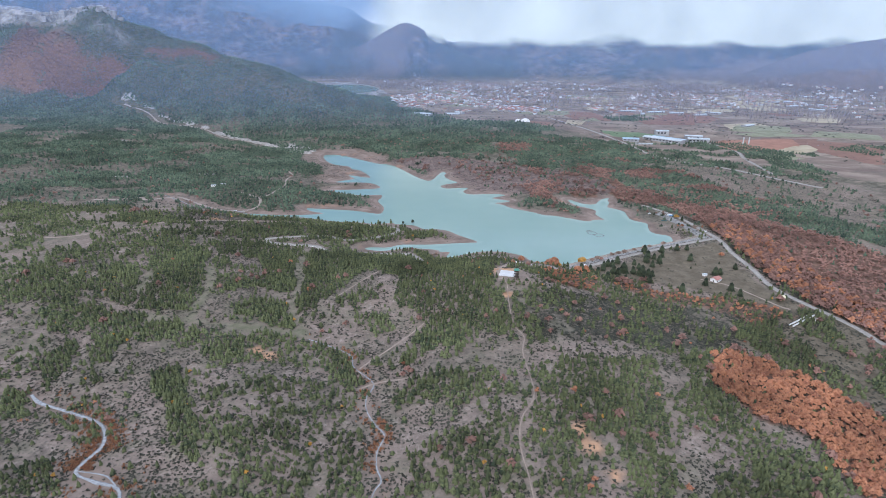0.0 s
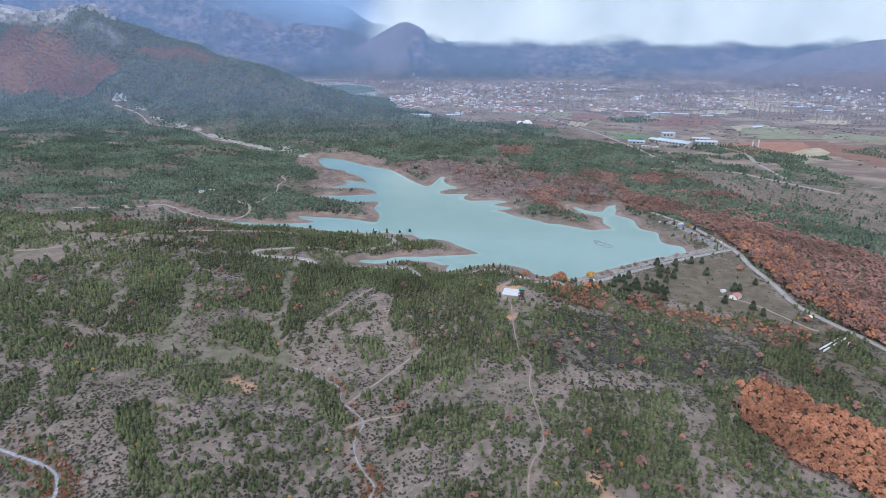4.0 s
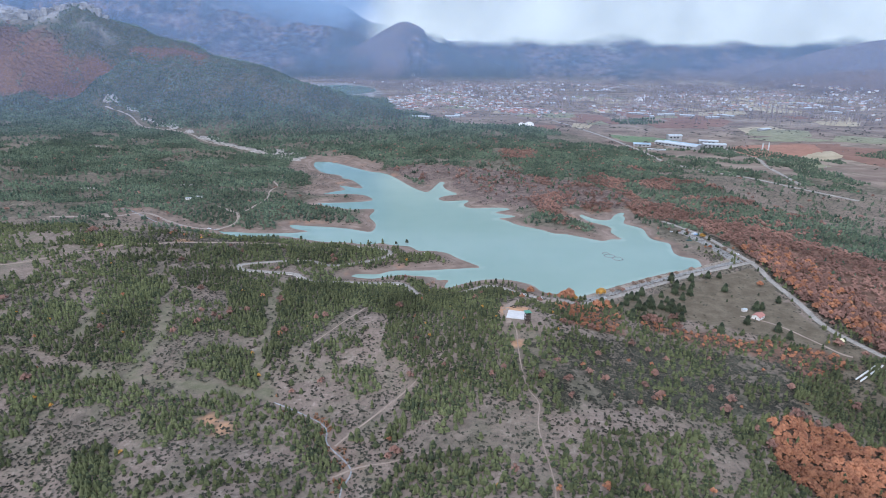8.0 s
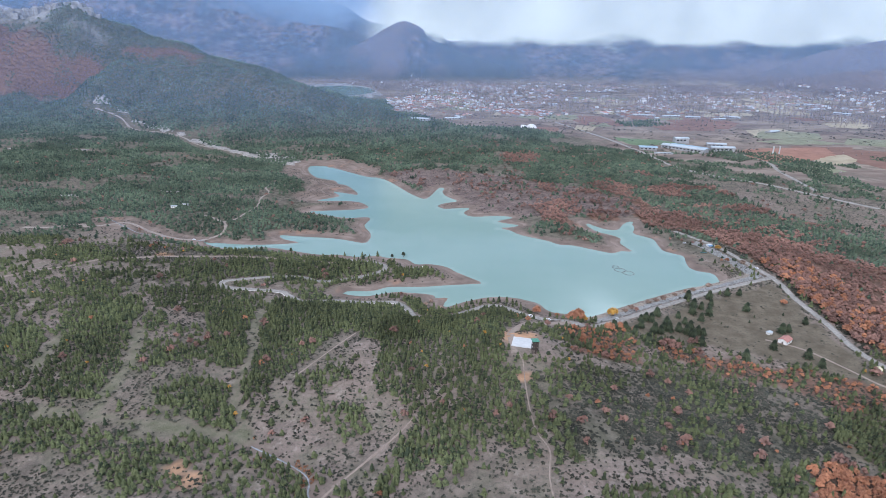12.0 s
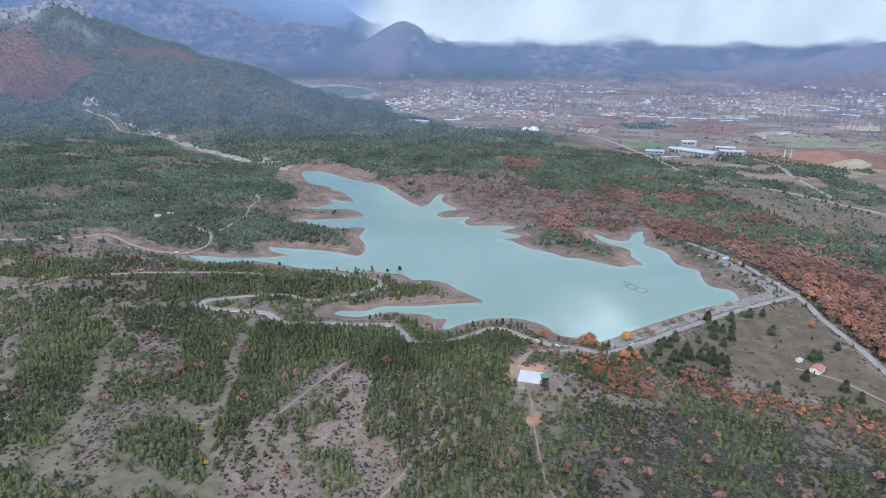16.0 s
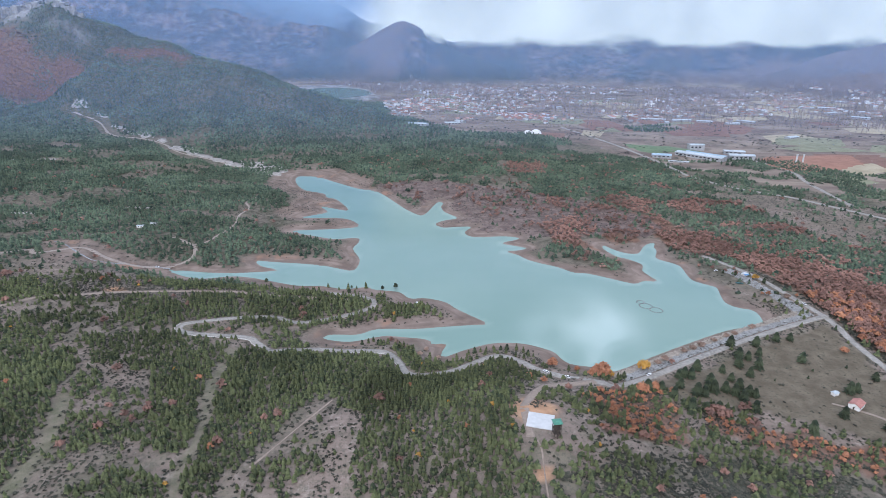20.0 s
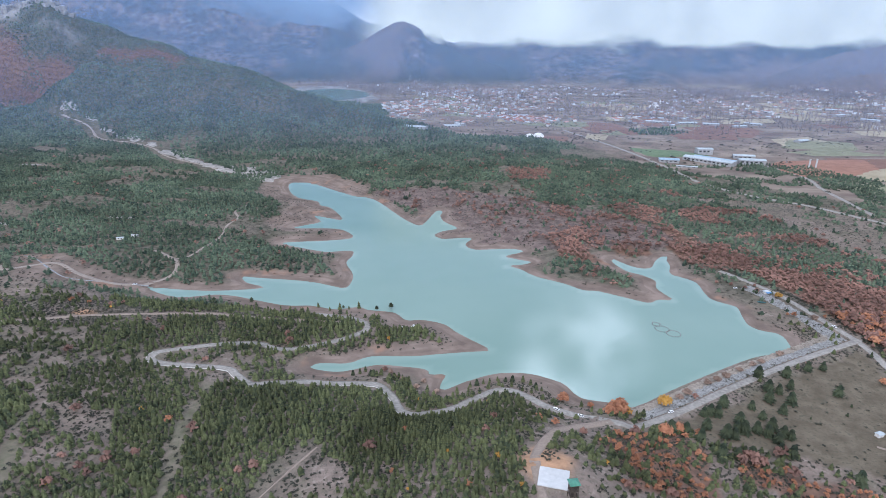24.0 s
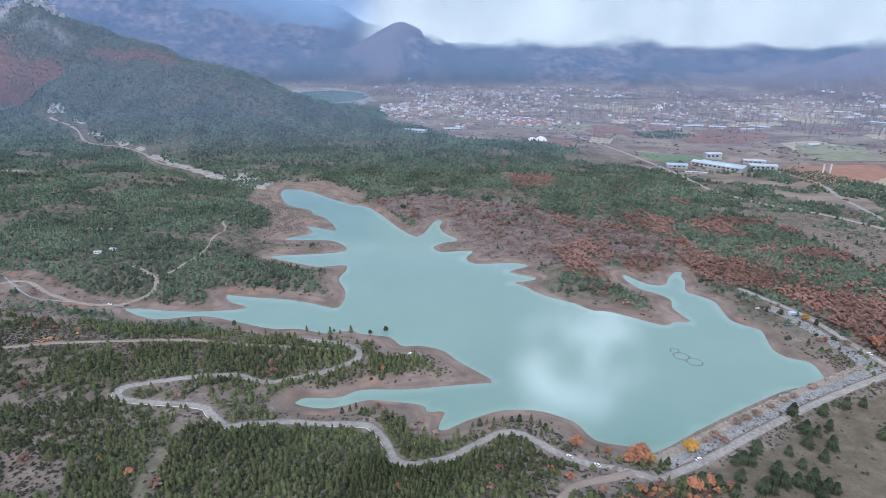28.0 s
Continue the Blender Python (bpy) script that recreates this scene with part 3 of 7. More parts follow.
ROWS_EAST = [(111, 301), (146, 307), (132, 268), (106, 265)]
SCRUB_FAR = [(372, 1226), (463, 1152), (499, 987), (546, 898), (572, 851), (615, 783), (787, 1029), (707, 1093), (633, 1157), (510, 1186)]
OAK_DAM = [(99, 587), (130, 612), (155, 615), (169, 595), (162, 551), (111, 544)]
OAK_FIELD = [(190, 590), (271, 565), (328, 549), (340, 520), (299, 500), (258, 540), (180, 567)]
DAM_VERGE = [(146, 655), (300, 745), (372, 762), (374, 730), (320, 712), (220, 655), (160, 615)]
OPEN_EAST = [(258, 458), (300, 520), (350, 565), (398, 500), (410, 380), (350, 310), (315, 345), (312, 385), (288, 420)]
PINES_OPEN = [[(287, 517), (323, 506), (290, 456), (271, 474)], [(266, 455), (314, 456), (321, 392), (304, 366), (283, 392), (262, 429)]]
OAK_MIX = [(247, 1140), (371, 1240), (476, 1140), (535, 1008), (582, 941), (546, 889), (482, 983), (372, 1018), (266, 1044)]
PINE_STREAK = [(362, 994), (429, 986), (491, 897), (517, 849), (492, 812), (441, 882), (369, 920)]
OAK_SPOTS = [[(122, 1376), (200, 1367), (190, 1302), (126, 1299)], [(139, 1020), (187, 1061), (223, 1002), (192, 967), (156, 960)], [(231, 987), (269, 996), (257, 965), (227, 956)], [(290, 987), (311, 1005), (361, 990), (391, 937), (335, 907), (295, 915), (280, 943)]]
BARE_SHORE = [(290, 730), (350, 752), (357, 770), (345, 840), (300, 900), (270, 900), (285, 800)]
SCRUB_EAST = [(68, 502), (127, 530), (215, 546), (290, 520), (267, 463), (190, 440), (69, 431)]


# ---- the ground ----
def spaced(core_a, core_b, step, grow, low, high):
    mid = np.arange(core_a, core_b + 0.1, step)
    up, down = [core_b], [core_a]
    s = step
    while up[-1] < high:
        s *= grow
        up.append(up[-1] + min(s, 45))
    s = step
    while down[-1] > low:
        s *= grow
        down.append(down[-1] - min(s, 60))
    return np.array(down[:0:-1] + list(mid) + up[1:])


XS = spaced(-480, 480, 4.8, 1.05, -4600, 4600)
YS = spaced(200, 1150, 4.8, 1.035, -900, 5000)
spots = np.array(HEIGHTS_NEAR + HEIGHTS_SHORE + HEIGHTS_FAR, float)


def swell(r):
    return np.sqrt(r * r + 40.0 ** 2)


gap = np.hypot(spots[:, None, 0] - spots[None, :, 0], spots[:, None, 1] - spots[None, :, 1])
n_spots = len(spots)
system = np.ones((n_spots + 1, n_spots + 1))
system[:n_spots, :n_spots] = swell(gap) - 6.0 * np.eye(n_spots)
system[n_spots, n_spots] = 0
weight = np.linalg.solve(system, np.append(spots[:, 2], 0))


def rolling(x, y):
    z = np.full(x.shape, weight[-1])
    for (sx, sy, _), w in zip(spots, weight):
        z += w * swell(np.hypot(x - sx, y - sy))
    return z


def ridge(x, y, line, width, power=1.5):
    d, h = line_distance(x, y, np.array(line, float))
    d = d * (1 + 0.25 * value_noise(x, y, 260, 3, 3))
    return h * np.exp(-(d / width) ** power)


GX, GY = np.meshgrid(XS, YS)
GZ = rolling(GX, GY)
GZ += value_noise(GX, GY, 110, 21, 2) * 2.5 * smooth(250, 500, np.hypot(GX - 60, GY - 540)) + value_noise(GX, GY, 26, 22, 2) * 1.3
west = np.maximum(ridge(GX, GY, RIDGE_WEST, 270), ridge(GX, GY, HILL_WEST, 230))
fells = np.maximum.reduce([ridge(GX, GY, RIDGE_PEAK, 270, 1.3), ridge(GX, GY, RIDGE_HORN, 130, 1.3), ridge(GX, GY, RIDGE_NORTH, 480, 1.6), ridge(GX, GY, RIDGE_EAST, 420, 1.5)])
crag = value_noise(GX, GY, 320, 40, 5) * 0.16 + 1
# spurs and gullies run down from the western crest, and low knolls stand before it
crest_d, _ = line_distance(GX, GY, np.array(RIDGE_WEST, float))
spur = 1 - 2 * np.abs(value_noise(GX + 0.3 * GY, 0.45 * GY, 150, 43, 3))
west = west * (1 + 0.30 * (spur - 0.45) * smooth(40, 190, crest_d))
knolls = smooth(1120, 1350, GY) * (1 - smooth(2150, 2400, GY)) * (1 - smooth(-260, -120, GX))
GZ += knolls * (10 * value_noise(GX, GY, 170, 44, 3) + 3 * value_noise(GX, GY, 60, 45, 2))
GZ = np.maximum(GZ, np.maximum(west * (1 + 0.12 * value_noise(GX, GY, 160, 41, 4)), fells * crag))

# the lake's bed and its banks
box = (GX > -480) & (GX < 480) & (GY > 560) & (GY < 1460)
LAKE_D = np.full(GX.shape, 400.0)
closed_shore = np.vstack([SHORE, SHORE[:1]])
bd, _ = line_distance(GX[box], GY[box], closed_shore)
LAKE_D[box] = np.where(inside(GX[box], GY[box], SHORE), -bd, bd)
bank = smooth(0, 85, LAKE_D)
GZ = np.where(LAKE_D > 0, bank * GZ + (1 - bank) * 0.10 * np.minimum(LAKE_D, 60), np.maximum(-7, 0.14 * LAKE_D))
shelf = 0.07 * LAKE_D * (1 - smooth(18, 45, LAKE_D))
GZ = np.where((LAKE_D > 0) & (LAKE_D < 45), np.maximum(GZ, shelf), GZ)
far_in = inside(GX, GY, FAR_LAKE)
GZ = np.where(far_in, 40.0, GZ)

ROADS = []


def sampler():
    def height(x, y):
        x, y = np.asarray(x, float), np.asarray(y, float)
        i = np.clip(np.searchsorted(XS, x) - 1, 0, len(XS) - 2)
        j = np.clip(np.searchsorted(YS, y) - 1, 0, len(YS) - 2)
        u = np.clip((x - XS[i]) / (XS[i + 1] - XS[i]), 0, 1)
        v = np.clip((y - YS[j]) / (YS[j + 1] - YS[j]), 0, 1)
        return (GZ[j, i] * (1 - u) + GZ[j, i + 1] * u) * (1 - v) + (GZ[j + 1, i] * (1 - u) + GZ[j + 1, i + 1] * u) * v
    return height


height = sampler()


def lake_distance(x, y):
    i = np.clip(np.searchsorted(XS, x), 0, len(XS) - 1)
    j = np.clip(np.searchsorted(YS, y), 0, len(YS) - 1)
    return LAKE_D[j, i]


def grade(line, width, lift=None, level=5):
    """Cut a road's bed into the hillside; returns the road's line with its heights."""
    global GZ
    c = rounded(line, 6)
    z = height(c[:, 0], c[:, 1])
    for _ in range(level):
        z = np.convolve(np.pad(z, 2, mode="edge"), np.ones(5) / 5, mode="valid")
    if lift is not None:
        z = np.maximum(z, lift)
    c = np.column_stack([c, z])
    near = (GX > c[:, 0].min() - 30) & (GX < c[:, 0].max() + 30) & (GY > c[:, 1].min() - 30) & (GY < c[:, 1].max() + 30)
    d, h = line_distance(GX[near], GY[near], c)
    k = 1 - smooth(width / 2 + 2.5, width / 2 + 13, d)
    k = np.where(LAKE_D[near] < 1.0, 0, k)
    GZ[near] = GZ[near] * (1 - k) + (h - 0.05) * k
    ROADS.append((c, width))
    return c


shore_line = grade(SHORE_ROAD, 6.5, 3.6)
east_line = grade(EAST_ROAD, 6.5)
west_line = grade(WEST_ROAD, 5, 2.5)
lane_line = grade(WEST_LANE, 4)
track_line = grade(RIDGE_TRACK, 4)
drive_line = grade(TOWER_DRIVE, 5)
farm_line = grade(FARM_TRACK, 3)
gully_lines = [grade(line, 3, level=2) for line in GULLY_TRACKS]
path_line = grade(TOWER_PATH, 2, level=2)
far_line = grade(FAR_ROAD, 9)
far_lane_line = grade(FAR_LANE, 7)
valley_line = grade(VALLEY_ROAD, 12)
stream_lines = [(grade(line, w, level=8), w) for line, w in ((STREAM_DELTA, 1.6), (STREAM_WEST, 2.7), (STREAM_FORK, 1.1), (STREAM_MIDDLE, 0.95))]
pad_d = np.hypot(GX - 64, GY - 538)
pad_k = 1 - smooth(15, 32, pad_d)
GZ = GZ * (1 - pad_k) + 33.5 * pad_k


RUST_FLANK = [(-1520, 2290), (-1433, 2238), (-1305, 2202), (-1261, 2159), (-1234, 2138), (-1143, 2175), (-1079, 2188), (-1101, 2128), (-1136, 2039), (-1193, 1968), (-1289, 1974), (-1500, 2000)]
RUST_CREST = [(-1081, 2244), (-989, 2286), (-849, 2325), (-850, 2302), (-979, 2255), (-1068, 2230)]
SCREE = [(-1118, 2173), (-1086, 2181), (-1092, 2128), (-1094, 2056), (-1119, 2038), (-1132, 2100)]
PALE_STREAK = [(-1260, 2248), (-1232, 2246), (-1135, 2250), (-1120, 2234), (-1150, 2230), (-1240, 2234)]


def rough_zone(x, y, poly):
    """A stretch of far hillside with an uneven edge."""
    u = 26 * value_noise(x, y, 90, 70, 4)
    v = 26 * value_noise(x, y, 90, 75, 4)
    return inside(x + u, y + v, poly)


def rusty(x, y):
    """The oak-covered flank of the western ridge."""
    return rough_zone(x, y, RUST_FLANK) | rough_zone(x, y, RUST_CREST)


def stony(x, y):
    return rough_zone(x, y, SCREE) | rough_zone(x, y, PALE_STREAK)


def build_ground():
    nx, ny = len(XS), len(YS)
    v = np.column_stack([GX.ravel(), GY.ravel(), GZ.ravel()])
    idx = np.arange(nx * ny).reshape(ny, nx)
    f = np.stack([idx[:-1, :-1], idx[:-1, 1:], idx[1:, 1:], idx[1:, :-1]], -1).reshape(-1, 4)
    me = fast_mesh("ground", v, f, [MAT_GROUND], flat=False)
    width = 17 + 9 * value_noise(GX, GY, 60, 11, 2) + 30 * smooth(1000, 1120, GY) * (GX < -120)
    beach = 1 - smooth(width - 4, width + 4, LAKE_D)
    dam_d, _ = line_distance(GX, GY, np.array(SHORE_DAM, float))
    beach *= smooth(6, 22, dam_d)
    plain = np.where(soft_zone(GX, GY, ZONE_PLAIN, 20), 1.0, 0.0)
    field = np.where(soft_zone(GX, GY, ZONE_FIELD, 5) | soft_zone(GX, GY, OPEN_EAST, 8), 1.0, 0.0)
    litter = np.zeros(GX.shape)
    for z in (OAK_VALLEY, OAK_EAST, OAK_NORTH, OAK_ISLAND, OAK_SHORE, OAK_RIDGE, OAK_DAM, OAK_FIELD):
        litter = np.maximum(litter, np.where(soft_zone(GX, GY, z, 6), 0.8, 0))
    litter = np.maximum(litter, 0.9 * rusty(GX, GY))
    heath = 0.5 * smooth(25, 60, west) + 0.45 * smooth(760, 900, GY) * ~inside(GX, GY, HEATH_NORTH) * ~inside(GX, GY, SCRUB_FAR) + 0.45 * soft_zone(GX, GY, SCRUB_EAST, 10) + 0.35 * smooth(-0.1, 0.3, value_noise(GX, GY, 45, 81, 3))
    clay = np.zeros(GX.shape)
    for cx, cy, r in CLAY:
        clay = np.maximum(clay, 1 - smooth(r * 0.6, r * 1.3, np.hypot(GX - cx, GY - cy) + 3 * value_noise(GX, GY, 9, 83, 2)))
    gap_d = np.full(GX.shape, 99.0)
    core = (GX > -400) & (GX < 0) & (GY > 400) & (GY < 700)
    for g in GAPS:
        gap_d[core] = np.minimum(gap_d[core], line_distance(GX[core], GY[core], rounded(g, 3))[0])
    sward = 0.75 * (1 - smooth(1, 5.5, gap_d + 3 * value_noise(GX, GY, 14, 84, 2)))
    beach = np.maximum(beach, np.where(soft_zone(GX, GY, WEST_FLAT, 6), 0.9, 0.0))
    for c, w in stream_lines[1:]:
        bed = (GX > c[:, 0].min() - 20) & (GX < c[:, 0].max() + 20) & (GY > c[:, 1].min() - 20) & (GY < c[:, 1].max() + 20)
        d, _ = line_distance(GX[bed], GY[bed], c)
        beach[bed] = np.maximum(beach[bed], 0.85 * (1 - smooth(4, 10, d + 4 * value_noise(GX[bed], GY[bed], 22, 85, 2))))
    fell = smooth(25, 60, fells)
    brown_hill = smooth(-0.25, 0.2, value_noise(GX, GY, 240, 74, 4) + 0.25) * smooth(1150, 1400, GX) * (GY > 2600) * (GY < 3700) + smooth(-0.2, 0.3, value_noise(GX, GY, 160, 76, 4)) * smooth(-700, -420, GX) * (1 - smooth(-120, 0, GX)) * (GY > 3350) * (GY < 3900)
    moor = np.maximum(0.8 * np.clip(brown_hill, 0, 1) * fell, 0.85 * soft_zone(GX, GY, HEATH_NORTH, 14))
    rock = smooth(285, 315, GZ) * (GY < 2900) * (GX < -1290) + 0.5 * stony(GX, GY) + 0.8 * far_in
    shoulder = smooth(-70, 30, GX + 40 * value_noise(GX, GY, 120, 77, 3)) * (1 - smooth(380, 520, GX)) * (GY > 3350) * (GY < 4000)
    wooded = np.maximum(0.9 * shoulder, 0.75 * smooth(0.05, 0.3, value_noise(GX, GY, 420, 78, 4)) * (GY > 3350))
    for name, val in (("wooded", wooded), ("clay", clay), ("sward", sward), ("heath", heath), ("beach", beach), ("plain", plain), ("field", field), ("litter", litter), ("fell", fell), ("moor", moor * (LAKE_D > 16)), ("rock", np.clip(rock, 0, 1))):
        put_attr(me, name, val.ravel())
    return tagged(new("ground", me), "grey-brown stony hill ground falling to a drawn-down lake shore", "ground", kind="structure")


build_ground()


def build_water():
    xs, ys = np.arange(-330, 330, 6.0), np.arange(620, 1380, 6.0)
    gx, gy = np.meshgrid(xs, ys)
    d = lake_distance(gx, gy)
    n = len(xs)
    idx = np.arange(gx.size).reshape(gx.shape)
    keep = np.minimum.reduce([d[:-1, :-1], d[:-1, 1:], d[1:, 1:], d[1:, :-1]]) < 3
    f = np.stack([idx[:-1, :-1], idx[:-1, 1:], idx[1:, 1:], idx[1:, :-1]], -1)[keep]
    me = fast_mesh("lake_water", np.column_stack([gx.ravel(), gy.ravel(), np.zeros(gx.size)]), f, [MAT_WATER], flat=False)
    put_attr(me, "shallow", (0.5 - 0.5 * smooth(0, 7, -d)).ravel())
    tagged(new("lake_water", me), "calm milky turquoise reservoir water", "lake", kind="structure")
    bm = bmesh.new()
    bm.faces.new([bm.verts.new((x, y, 41.0)) for x, y in reversed(rounded([(-584, 2699), (-578, 2904), (-468, 2982), (-339, 2869), (-289, 2650), (-382, 2474), (-509, 2530)], 5, True))])
    bmesh.ops.recalc_face_normals(bm, faces=bm.faces)
    me = bpy.data.meshes.new("far_water")
    bm.to_mesh(me)
    me.materials.append(MAT_WATER)
    tagged(new("far_water", me), "small turquoise pond beside the village", "lake", kind="structure")


build_water()


def ribbon(name, line, width, mat, label, lift=0.12, category="road", wobble=0.0):
    """A road laid on its bed, with a thickness of its own."""
    c = np.asarray(line, float)
    step = np.gradient(c[:, :2], axis=0)
    side = np.column_stack([-step[:, 1], step[:, 0]]) / np.maximum(np.hypot(step[:, 0], step[:, 1]), 1e-6)[:, None]
    n = len(c)
    w = width / 2 * (1 + wobble * value_noise(c[:, 0], c[:, 1], 12, 8, 2))
    cols = []
    for k in (-1.0, -0.97, -0.5, 0.0, 0.5, 0.97, 1.0):
        p = c[:, :2] + side * (w * k)[:, None]
        z = np.maximum(height(p[:, 0], p[:, 1]), c[:, 2] - 0.3) + (lift if abs(k) < 1 else -0.5)
        cols.append(np.column_stack([p, z]))
    v = np.stack(cols, 1).reshape(-1, 3)
    m = len(cols)
    idx = np.arange(n * m).reshape(n, m)
    f = np.stack([idx[:-1, :-1], idx[:-1, 1:], idx[1:, 1:], idx[1:, :-1]], -1).reshape(-1, 4)[:, ::-1]
    return tagged(new(name, fast_mesh(name, v, f, [mat], flat=False)), label, category, kind="structure")


ribbon("road", shore_line, 6.0, MAT_ROAD, "narrow pale asphalt road along the lake shore and over the dam")
ribbon("road", east_line, 6.5, MAT_ROAD, "pale asphalt road beside a rust-coloured oak wood")
ribbon("road", west_line, 5.0, MAT_GRAVEL, "pale gravel road round the western arm of the lake")
ribbon("track", lane_line, 3.4, MAT_GRAVEL, "pale gravel lane through the pine wood", category="track")
ribbon("track", track_line, 4.2, MAT_EARTH, "bare earth track along a wooded spur", category="track", wobble=0.3)
ribbon("track", drive_line, 5.5, MAT_EARTH, "reddish earth drive to the lookout", category="track", wobble=0.25)
ribbon("track", farm_line, 2.6, MAT_EARTH, "rutted earth track from the house to the road", category="track", wobble=0.4)
for line in gully_lines:
    ribbon("track", line, 1.3, MAT_EARTH, "worn earth track slanting along a bare slope", category="track", wobble=0.7)
ribbon("track", path_line, 0.9, MAT_EARTH, "trodden earth footpath down the ridge", category="track", wobble=0.4)
ribbon("road", far_line, 9.0, MAT_ROAD, "distant pale road to the village", lift=0.3)
ribbon("road", far_lane_line, 8.0, MAT_ROAD, "distant pale lane between fields", lift=0.3)
ribbon("track", valley_line, 5, MAT_GRAVEL, "pale stony dry valley bed between pine woods", lift=0.4, category="stream bed", wobble=0.6)
for c, w in stream_lines:
    ribbon("stream", c, w, MAT_STREAM, "pale shallow stream running through reddish reeds", 0.1, "stream", 0.45)


def stony_bar(x, y, long_r, wide_r, turn, seed):
    """A flat bar of pale stones with a ragged edge, draped on the land."""
    r = random.Random(seed)
    n = 22
    ca, sa = math.cos(turn), math.sin(turn)
    ph = [r.uniform(0, 6.28) for _ in range(3)]
    v = []
    for ring in (0.0, 0.5, 1.0, 1.02):
        for k in range(n):
            a = 2 * math.pi * k / n
            e = ring * (1 + 0.22 * math.sin(2 * a + ph[0]) + 0.16 * math.sin(5 * a + ph[1]) + 0.12 * math.sin(9 * a + ph[2]))
            p, q = long_r * e * math.cos(a), wide_r * e * math.sin(a)
            px, py = x + p * ca - q * sa, y + p * sa + q * ca
            v.append((px, py, float(height(px, py)) + (0.5 if ring <= 1 else -1.0)))
    idx = np.arange(len(v)).reshape(4, n)
    nxt = np.roll(idx, -1, 1)
    f = np.stack([idx[:-1], nxt[:-1], nxt[1:], idx[1:]], -1).reshape(-1, 4)[:, ::-1]
    tagged(new("stony_bar", fast_mesh("stony_bar", np.array(v), f, [MAT_BAR], flat=False)), "pale stony bar in the dry valley bed", "stony ground", kind="structure")


MAT_BAR = varied("pale_valley_stones", (0.20, 0.175, 0.155), (0.40, 0.37, 0.34), 5, 0.95, bump=0.5, big=4)
for k, (bx, by, la, wa) in enumerate([(-955, 1836, 26, 8), (-873, 1785, 22, 6), (-800, 1720, 20, 6), (-745, 1672, 24, 8), (-700, 1648, 26, 10), (-640, 1600, 18, 5), (-575, 1538, 26, 9), (-535, 1512, 28, 12), (-500, 1478, 22, 8), (-451, 1434, 26, 9), (-405, 1402, 30, 12), (-360, 1385, 34, 16), (-325, 1372, 30, 18), (-790, 1310, 38, 9), (-740, 1325, 22, 7), (-450, 1250, 14, 5), (-428, 1064, 16, 4), (-610, 1180, 18, 5), (-560, 1010, 16, 5)]):
    stony_bar(bx, by, la * 1.15, wa * (1.7 if k < 13 else 1.2), math.radians(-42 if k < 13 else 10), k)


# ---- plants ----
rng = np.random.default_rng(7)


def prism(points, radii, sides=4):
    """A tapered stem through the points."""
    v, f = [], []
    for p, r in zip(points, radii):
        for k in range(sides):
            a = 2 * math.pi * k / sides
            v.append((p[0] + r * math.cos(a), p[1] + r * math.sin(a), p[2]))
    for i in range(len(points) - 1):
        for k in range(sides):
            a, b = i * sides + k, i * sides + (k + 1) % sides
            f += [(a, b, b + sides), (a, b + sides, a + sides)]
    return v, f


def spike(r, height):
    """A tapered trunk that ends in a point."""
    v = [(r * math.cos(a), r * math.sin(a), -0.06) for a in (0.0, 2.1, 4.2)] + [(0, 0, height)]
    return v, [(0, 1, 3), (1, 2, 3), (2, 0, 3)]


def pine_parts(seed, tiers=5, sides=8, spread=0.30, low=0.08, power=0.85):
    """A young pine, one metre high: trunk, and ragged whorls of drooping boughs that narrow to the tip."""
    r = random.Random(seed)
    trunk = prism([(0, 0, -0.06), (0, 0, 0.5), (r.uniform(-0.02, 0.02), r.uniform(-0.02, 0.02), 0.9)], [0.032, 0.02, 0.006], 5) if tiers > 6 else spike(0.03, 0.85)
    v, f = [], []
    lean = (r.uniform(-0.05, 0.05), r.uniform(-0.05, 0.05))
    for k in range(tiers):
        t = k / tiers
        reach = spread * ((1 - t) ** power + 0.04) * r.uniform(0.85, 1.15)
        foot = low + (0.97 - low) * t
        tip = min(1.0, foot + (1 - low) * (0.75 / tiers + 0.20)) if k < tiers - 1 else 1.0
        cx, cy, turn = lean[0] * t, lean[1] * t, r.uniform(0, 6.28)
        b = len(v)
        v.append((cx + lean[0] * 0.2, cy + lean[1] * 0.2, tip))
        for j in range(sides):
            a = turn + 2 * math.pi * (j + r.uniform(-0.25, 0.25)) / sides
            q = reach * (1.08 if j % 2 else 0.66) * r.uniform(0.85, 1.15)
            v.append((cx + q * math.cos(a), cy + q * math.sin(a), foot + (0.0 if j % 2 else 0.05) + r.uniform(-0.03, 0.03)))
        f += [(b, b + 1 + j, b + 1 + (j + 1) % sides) for j in range(sides)]
    return trunk, (v, f)


